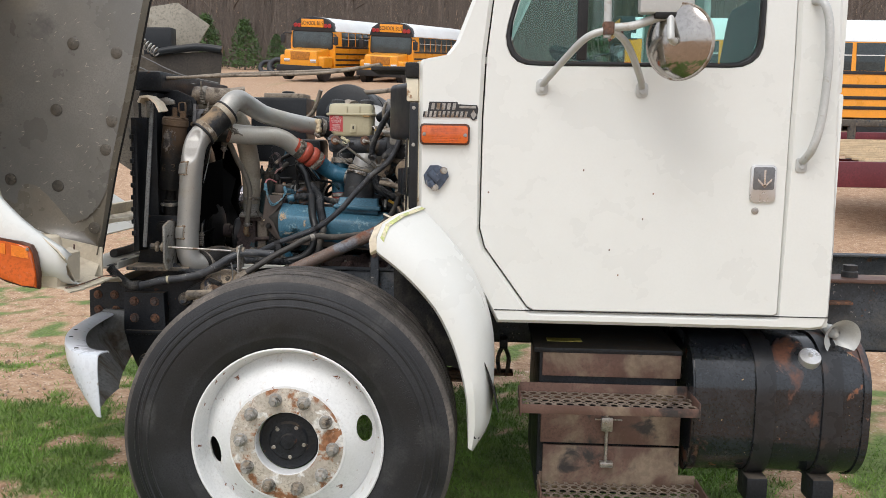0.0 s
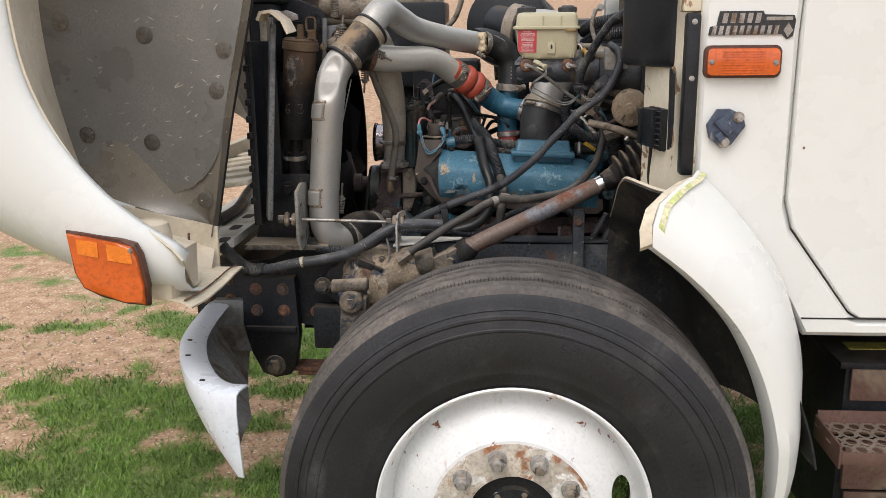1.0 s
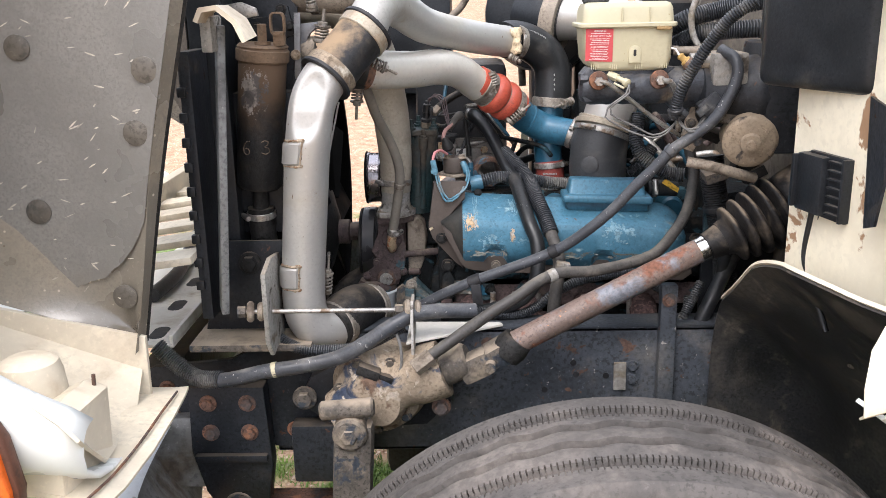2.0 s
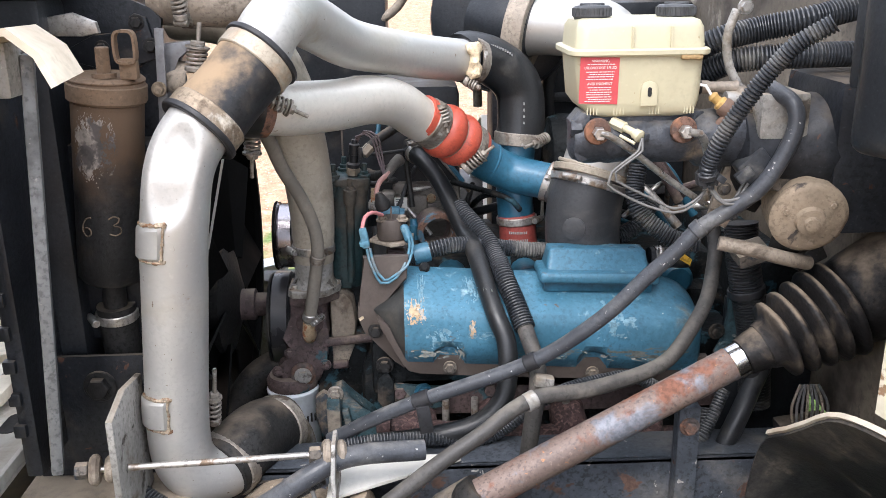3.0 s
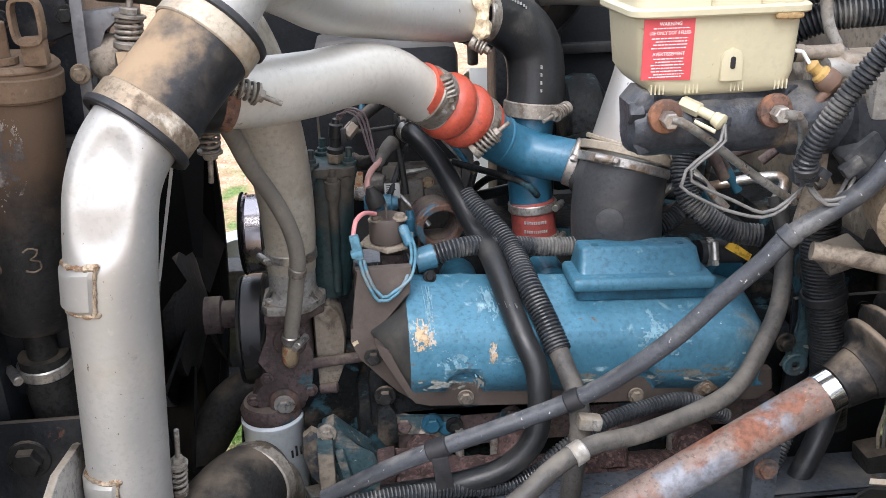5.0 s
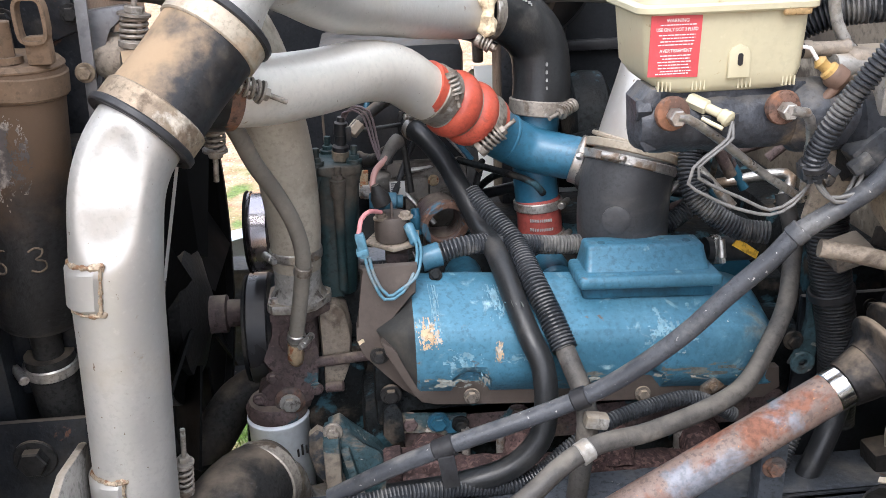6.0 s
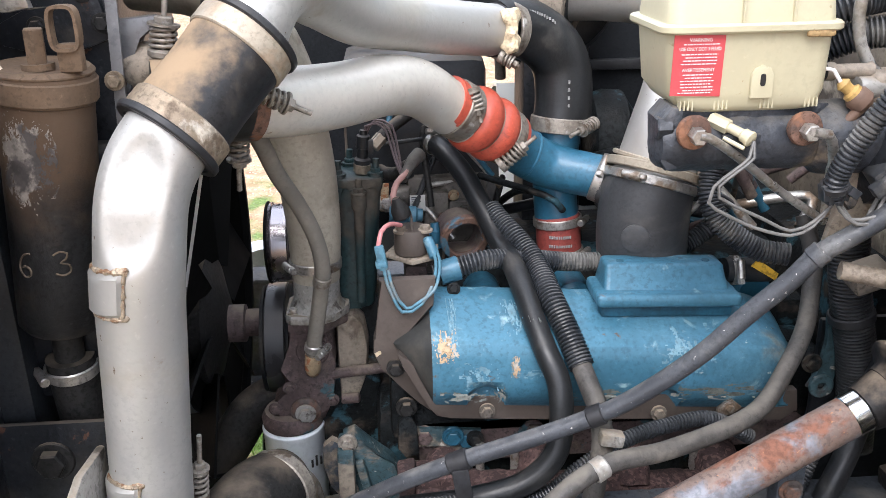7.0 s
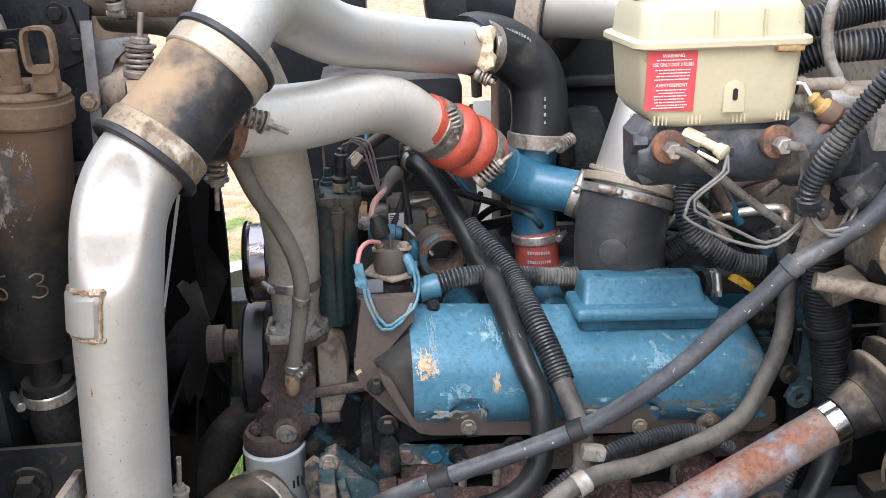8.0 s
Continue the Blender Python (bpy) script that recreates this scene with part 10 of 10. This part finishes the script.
hose("drop_hose", "dark oily hose dropping behind the bellows", [(0.345, 0.655, 1.07), (0.312, 0.63, 1.02), (0.288, 0.61, 0.981), (0.268, 0.60, 0.943), (0.244, 0.595, 0.891), (0.222, 0.59, 0.845), (0.21, 0.59, 0.74)], 0.015, RUBBER, 0.0, 16)

duct = hose("drain_duct", "dark corrugated duct standing behind the hoses", [(0.286, 0.675, 1.26), (0.290, 0.668, 1.21), (0.302, 0.665, 1.15), (0.316, 0.665, 1.09), (0.324, 0.665, 1.03), (0.33, 0.665, 0.96)], 0.025, RUBBER, 0.0016, 22, "duct")
part("duct_strap", ring((0.2985, 0.6655, 1.160), (0.3015, 0.6652, 1.148), 0.0285, 0.024), GLASS_DARK, duct)
hose("bent_hose", "black hose bending down in front of the duct", [(0.40, 0.63, 1.16), (0.36, 0.632, 1.142), (0.333, 0.63, 1.115), (0.318, 0.628, 1.08), (0.310, 0.63, 1.045), (0.306, 0.635, 0.99)], 0.0115, RUBBER, 0.0, 16)
tab = thing("lifting_bracket", (0.28, 0.67, 1.02), "dark teal lifting bracket with a bolt hole", "bracket")
part("tab", ring((0.2775, 0.668, 1.052), (0.2775, 0.674, 1.052), 0.0165, 0.005, 20), TEAL_DIRT, tab)
bm = slab([(0.262, 1.047), (0.294, 1.047), (0.300, 1.072), (0.302, 1.11), (0.288, 1.14), (0.276, 1.15), (0.282, 1.11), (0.276, 1.07)], 'y', 0.676, 0.008, 0.002)
part("stay", bm, TEAL_DIRT, tab)
part("stay_bolt", bolt((0.262, 0.672, 1.085), (0.262, -1, 1.085), 0.009), BLOCK, tab)

# added black sheet that darkens the gap behind the bellows
guard = thing("dark_sheet", (0.36, 0.66, 0.68), "flat black sheet added to darken the gap above the frame rail", "splash guard")
part("sheet", box((0.285, 0.705, 0.68), (0.438, 0.715, 1.13), 0.004), BLACK_PLASTIC, guard)
for k in range(4):
    part("clip", bolt((0.31 + 0.035 * k, 0.705, 1.11 - 0.03 * (k % 2)), (0.31 + 0.035 * k, -1, 1.11), 0.007), DUSTY_BLACK, guard)


# ---- beyond the truck: buses, trailer, woods ----
def school_bus():
    """A conventional school bus at the origin: nose to -y, wheels on z = 0."""
    bus = thing("school_bus", (0, 0, 0), "yellow school bus with a white roof parked on the yard", "school bus", "parked school buses")
    sec = [(-1.2, 0.55), (-1.2, 1.9), (-1.16, 2.35), (-1.02, 2.72), (-0.7, 2.92), (0, 3.0), (0.7, 2.92), (1.02, 2.72), (1.16, 2.35), (1.2, 1.9), (1.2, 0.55)]
    part("body", slab([(x, z) for x, z in sec if z < 2.4], 'y', 0.0, 9.0, 0.03), BUS_YELLOW, bus)
    part("roof", slab([(-1.165, 2.36), (-1.02, 2.73), (-0.7, 2.93), (0, 3.01), (0.7, 2.93), (1.02, 2.73), (1.165, 2.36)], 'y', 0.12, 8.85, 0.02), BUS_WHITE, bus)
    cap = part("front_cap", slab([(-1.17, 2.33), (-1.03, 2.73), (-0.7, 2.94), (0, 3.03), (0.7, 2.94), (1.03, 2.73), (1.17, 2.33)], 'y', -0.05, 0.35, 0.04), BUS_BLACK, bus)
    part("sign", box((-0.60, -0.075, 2.52), (0.60, -0.045, 2.90), 0.02), BUS_YELLOW, cap)
    part("sign_text", lettering("SCHOOL BUS", 0.27, pose(0, -0.079, 2.70, 90, 0, 0), 0.003, None, 0.72), BUS_BLACK, cap)
    for x in (-0.92, -0.72, 0.72, 0.92):
        part("warning_lamp", rod((x, -0.09, 2.60), (x, -0.04, 2.60), 0.10, 20, None, 0.01), BUS_RED, cap)
    screen = part("windscreen", slab(rounded(-1.05, 1.55, 1.05, 2.30, 0.10), 'y', -0.03, 0.02, 0.004), BUS_GLASS, bus)
    part("screen_frame", slab(rounded(-1.1, 1.5, 1.1, 2.34, 0.12), 'y', -0.015, 0.02), BUS_BLACK, screen)
    bm = box((-0.92, -1.25, 0.62), (0.92, 0.05, 1.42), 0.10, None, None, 4)
    for v in bm.verts:
        if v.co.z > 1.1:
            v.co.z += 0.12 * (v.co.y + 1.25) / 1.3
            v.co.x *= 0.93 + 0.05 * (v.co.y + 1.25) / 1.3
    nose = part("bonnet", bm, BUS_YELLOW, bus)
    part("grille", slab([(-0.48, 0.98), (0.48, 0.98), (0.52, 1.36), (-0.52, 1.36)], 'y', -1.275, 0.06, 0.02), mat("bus_grille", (0.45, 0.17, 0.02), 0.5), nose)
    for s in (-1, 1):
        part("headlamp", box((s * 0.70 - 0.16, -1.27, 0.86), (s * 0.70 + 0.16, -1.2, 1.02), 0.03), CHROME, nose)
        part("wing", box((s * 0.97 - 0.2, -1.12, 0.62), (s * 0.97 + 0.2, -0.1, 1.18), 0.12, None, None, 4), BUS_YELLOW, nose)
        part("mirror_arm", tube([(s * 1.15, -0.02, 2.2), (s * 1.42, -0.35, 2.15), (s * 1.42, -0.35, 1.7)], 0.03, 8, 0.1), BUS_BLACK, bus)
        part("mirror_head", box((s * 1.42 - 0.12, -0.4, 1.72), (s * 1.42 + 0.12, -0.32, 2.12), 0.03), BUS_BLACK, bus)
    part("bumper", box((-1.18, -1.42, 0.42), (1.18, -1.26, 0.72), 0.04), BUS_BLACK, bus)
    part("underbody", box((-1.0, -1.0, 0.45), (1.0, 8.5, 0.62), 0.05), BUS_BLACK, bus)
    for s in (-1, 1):
        for k in range(10):
            y = 0.75 + 0.8 * k
            w = part("window", box((s * 1.185 - 0.02, y, 1.66), (s * 1.185 + 0.02, y + 0.70, 2.33), 0.02), BUS_GLASS, bus)
            part("sash", box((s * 1.207 - 0.006, y, 2.02), (s * 1.207 + 0.006, y + 0.68, 2.045)), BUS_WHITE, w)
        for z in (1.62, 1.30, 1.02, 0.78):
            part("rub_rail", box((s * 1.205 - 0.015, 0.1, z - 0.04), (s * 1.205 + 0.015, 8.9, z + 0.04), 0.01), BUS_BLACK, bus)
    for y in (-0.65, 6.1):
        for s in (-1, 1):
            w = part("wheel", rod((s * 1.12, y, 0.5), (s * 0.78, y, 0.5), 0.5, 32, None, 0.04), TYRE, bus)
            part("rim", rod((s * 1.13, y, 0.5), (s * 1.05, y, 0.5), 0.28, 24, None, 0.03), BUS_BLACK, w)
    return bus


first = school_bus()
first.matrix_basis = pose(-7.75, 40.8, height(-6.75, 40.8) + 0.02) @ pose(0, 0, 0, 5, 3.5, -17)
copy_thing(first, pose(-4.0, 41.4, height(-2.95, 41.4) - 0.16) @ pose(0, 0, 0, 5, 3.5, -17))
copy_thing(first, pose(4.0, 20.4, 1.62) @ pose(0, 0, 0, 0, 0, -89))

trailer = thing("flatbed_trailer", (8.5, 8.0, height(8.5, 8.0)), "maroon flatbed trailer with a pale plank deck", "trailer")
TZ = 1.03
part("frame_beam", box((4.4, 6.9, TZ - 0.02), (13, 7.0, TZ + 0.26), 0.02), MAROON, trailer)
part("frame_beam", box((4.4, 9.2, TZ - 0.02), (13, 9.3, TZ + 0.26), 0.02), MAROON, trailer)
for k in range(12):
    part("plank", box((4.75 + 0.0 * k, 7.02 + 0.19 * k, TZ + 0.245 + 0.022 * k), (13, 7.20 + 0.19 * k, TZ + 0.275 + 0.022 * k), 0.006), DECK_WOOD, trailer)
part("side_lamp", box((5.45, 6.88, TZ + 0.12), (5.52, 6.9, TZ + 0.18), 0.006), AMBER, trailer)
for x in (8.2, 9.3):
    part("wheel", rod((x, 6.95, height(8, 7) + 0.38), (x, 7.2, height(8, 7) + 0.38), 0.38, 32, None, 0.03), TYRE, trailer)
    part("mudguard", loft([[(x + 0.46 * math.cos(radians(a)), 6.85, TZ + 0.15 + 0.46 * math.sin(radians(a))) for a in range(0, 181, 20)], [(x + 0.46 * math.cos(radians(a)), 7.15, TZ + 0.15 + 0.46 * math.sin(radians(a))) for a in range(0, 181, 20)]], thick=0.01), MAROON, trailer)
part("jack_stand", rod((4.8, 8, height(4.8, 8) - 0.05), (4.8, 8, TZ + 0.2), 0.05, 12), MAROON, trailer)
rack = thing("steel_rack", (9.0, 11.0, height(9, 11)), "long low rusty steel rack with maroon sides", "rack")
part("rail", box((5.5, 10.95, 1.76), (14, 11.05, 1.86), 0.02), DIRTY_IRON, rack)
part("rail", box((5.5, 12.4, 1.55), (14, 12.5, 1.70), 0.02), MAROON, rack)
for x in (6.2, 8.2, 10.2):
    part("leg", rod((x, 11.0, height(x, 11) - 0.1), (x, 11.0, 1.82), 0.06, 10), DIRTY_IRON, rack)
    part("leg", rod((x, 12.45, height(x, 12.45) - 0.1), (x, 12.45, 1.65), 0.06, 10), MAROON, rack)

for k, (x, y, s) in enumerate(((-11.6, 50, 1.0), (-10.6, 50.5, 1.1), (-12.4, 50.6, 0.8))):
    old = thing("scrap_tyre", (x, y, height(x, y)), "old weathered tyre lying by the wood's edge", "tyre", "scrap tyres")
    bm = tube([(x + 0.45 * s * math.cos(a), y + 0.3 * math.sin(a), height(x, y) + 0.35 * s + 0.42 * s * math.sin(a)) for a in (2 * math.pi * j / 20 for j in range(21))], 0.17 * s, 12, 0.1)
    part("casing", bm, DIRTY_IRON if k == 1 else TYRE, old)

rng = random.Random(9)
bm = bmesh.new()
for _ in range(520):
    y = 58 + 62 * rng.random() ** 1.3
    x = rng.uniform(-0.62, 0.62) * y - 2
    z, tall, r = height(x, y) - 0.3, rng.uniform(9, 19), rng.uniform(0.07, 0.22)
    lean = (rng.uniform(-0.8, 0.8), rng.uniform(-0.5, 0.5))
    trunk = [(x, y, z), (x + lean[0] * 0.4, y, z + tall * 0.5), (x + lean[0], y + lean[1], z + tall)]
    tube(trunk, lambda t, r=r: r * (1 - 0.8 * t), 5, 4.0, bm, closed=False)
    for _ in range(5):
        f = rng.uniform(0.3, 0.95)
        p = Vector(trunk[0]).lerp(Vector(trunk[2]), f)
        a, d = rng.uniform(0, 6.28), rng.uniform(1.2, 3.6) * (1.2 - f)
        q = p + Vector((d * math.cos(a), d * math.sin(a), d * rng.uniform(0.5, 1.1)))
        tube([p, p.lerp(q, 0.5) + Vector((0, 0, -0.1)), q], lambda t, r=r: r * 0.35 * (1 - 0.8 * t), 3, 3.0, bm, closed=False)
tagged(part("woods", bm, BARK), "bare grey-brown winter woods on the hillside", "woods", kind="stuff")
# brush at the foot of the woods
verts, faces = [], []
for _ in range(26000):
    y = 56 + 60 * rng.random()
    x = rng.uniform(-0.62, 0.62) * y - 2
    z, tall, w = height(x, y), rng.uniform(0.5, 5.5), rng.uniform(0.02, 0.07)
    dx = rng.uniform(-1.2, 1.2)
    i = len(verts)
    verts += [(x - w, y, z), (x + w, y, z), (x + dx, y + rng.uniform(-0.6, 0.6), z + tall)]
    faces.append((i, i + 1, i + 2))
me = bpy.data.meshes.new("brush")
me.from_pydata(verts, [], faces)
me.materials.append(BARK)
tagged(new("brush", me), "dense bare brush and saplings under the trees", "brush", kind="stuff")
for x, y, s in ((-14.6, 54, 1.0), (-17.4, 55, 1.1), (-12.9, 55.5, 0.7), (8.5, 58, 1.0)):
    bush = thing("bush", (x, y, height(x, y)), "green young pine bush at the wood's edge", "bush")
    part("stem", tube([(x, y, height(x, y) - 0.2), (x + 0.1, y, height(x, y) + 2.6 * s)], lambda t: 0.07 * (1 - 0.8 * t), 8, 0.5), BARK, bush)
    verts, faces = [], []
    for _ in range(1500):
        h, a = rng.random(), rng.uniform(0, 6.28)
        r = (1.15 * (1 - h) ** 0.7 + 0.15) * s * rng.uniform(0.3, 1.05)
        c = Vector((x + r * math.cos(a), y + r * math.sin(a), height(x, y) + 0.1 + 3.0 * s * h))
        u = Vector((rng.uniform(-1, 1), rng.uniform(-1, 1), rng.uniform(-0.3, 1))).normalized() * rng.uniform(0.12, 0.3) * s
        v = u.orthogonal().normalized() * 0.05 * s
        i = len(verts)
        verts += [c - v, c + v, c + u]
        faces.append((i, i + 1, i + 2))
    me = bpy.data.meshes.new("crown")
    me.from_pydata(verts, [], faces)
    me.materials.append(BUSH_LEAF)
    ob = new("crown", me)
    ob.parent = bush
    ob.matrix_parent_inverse = Matrix.Translation(bush.location).inverted()
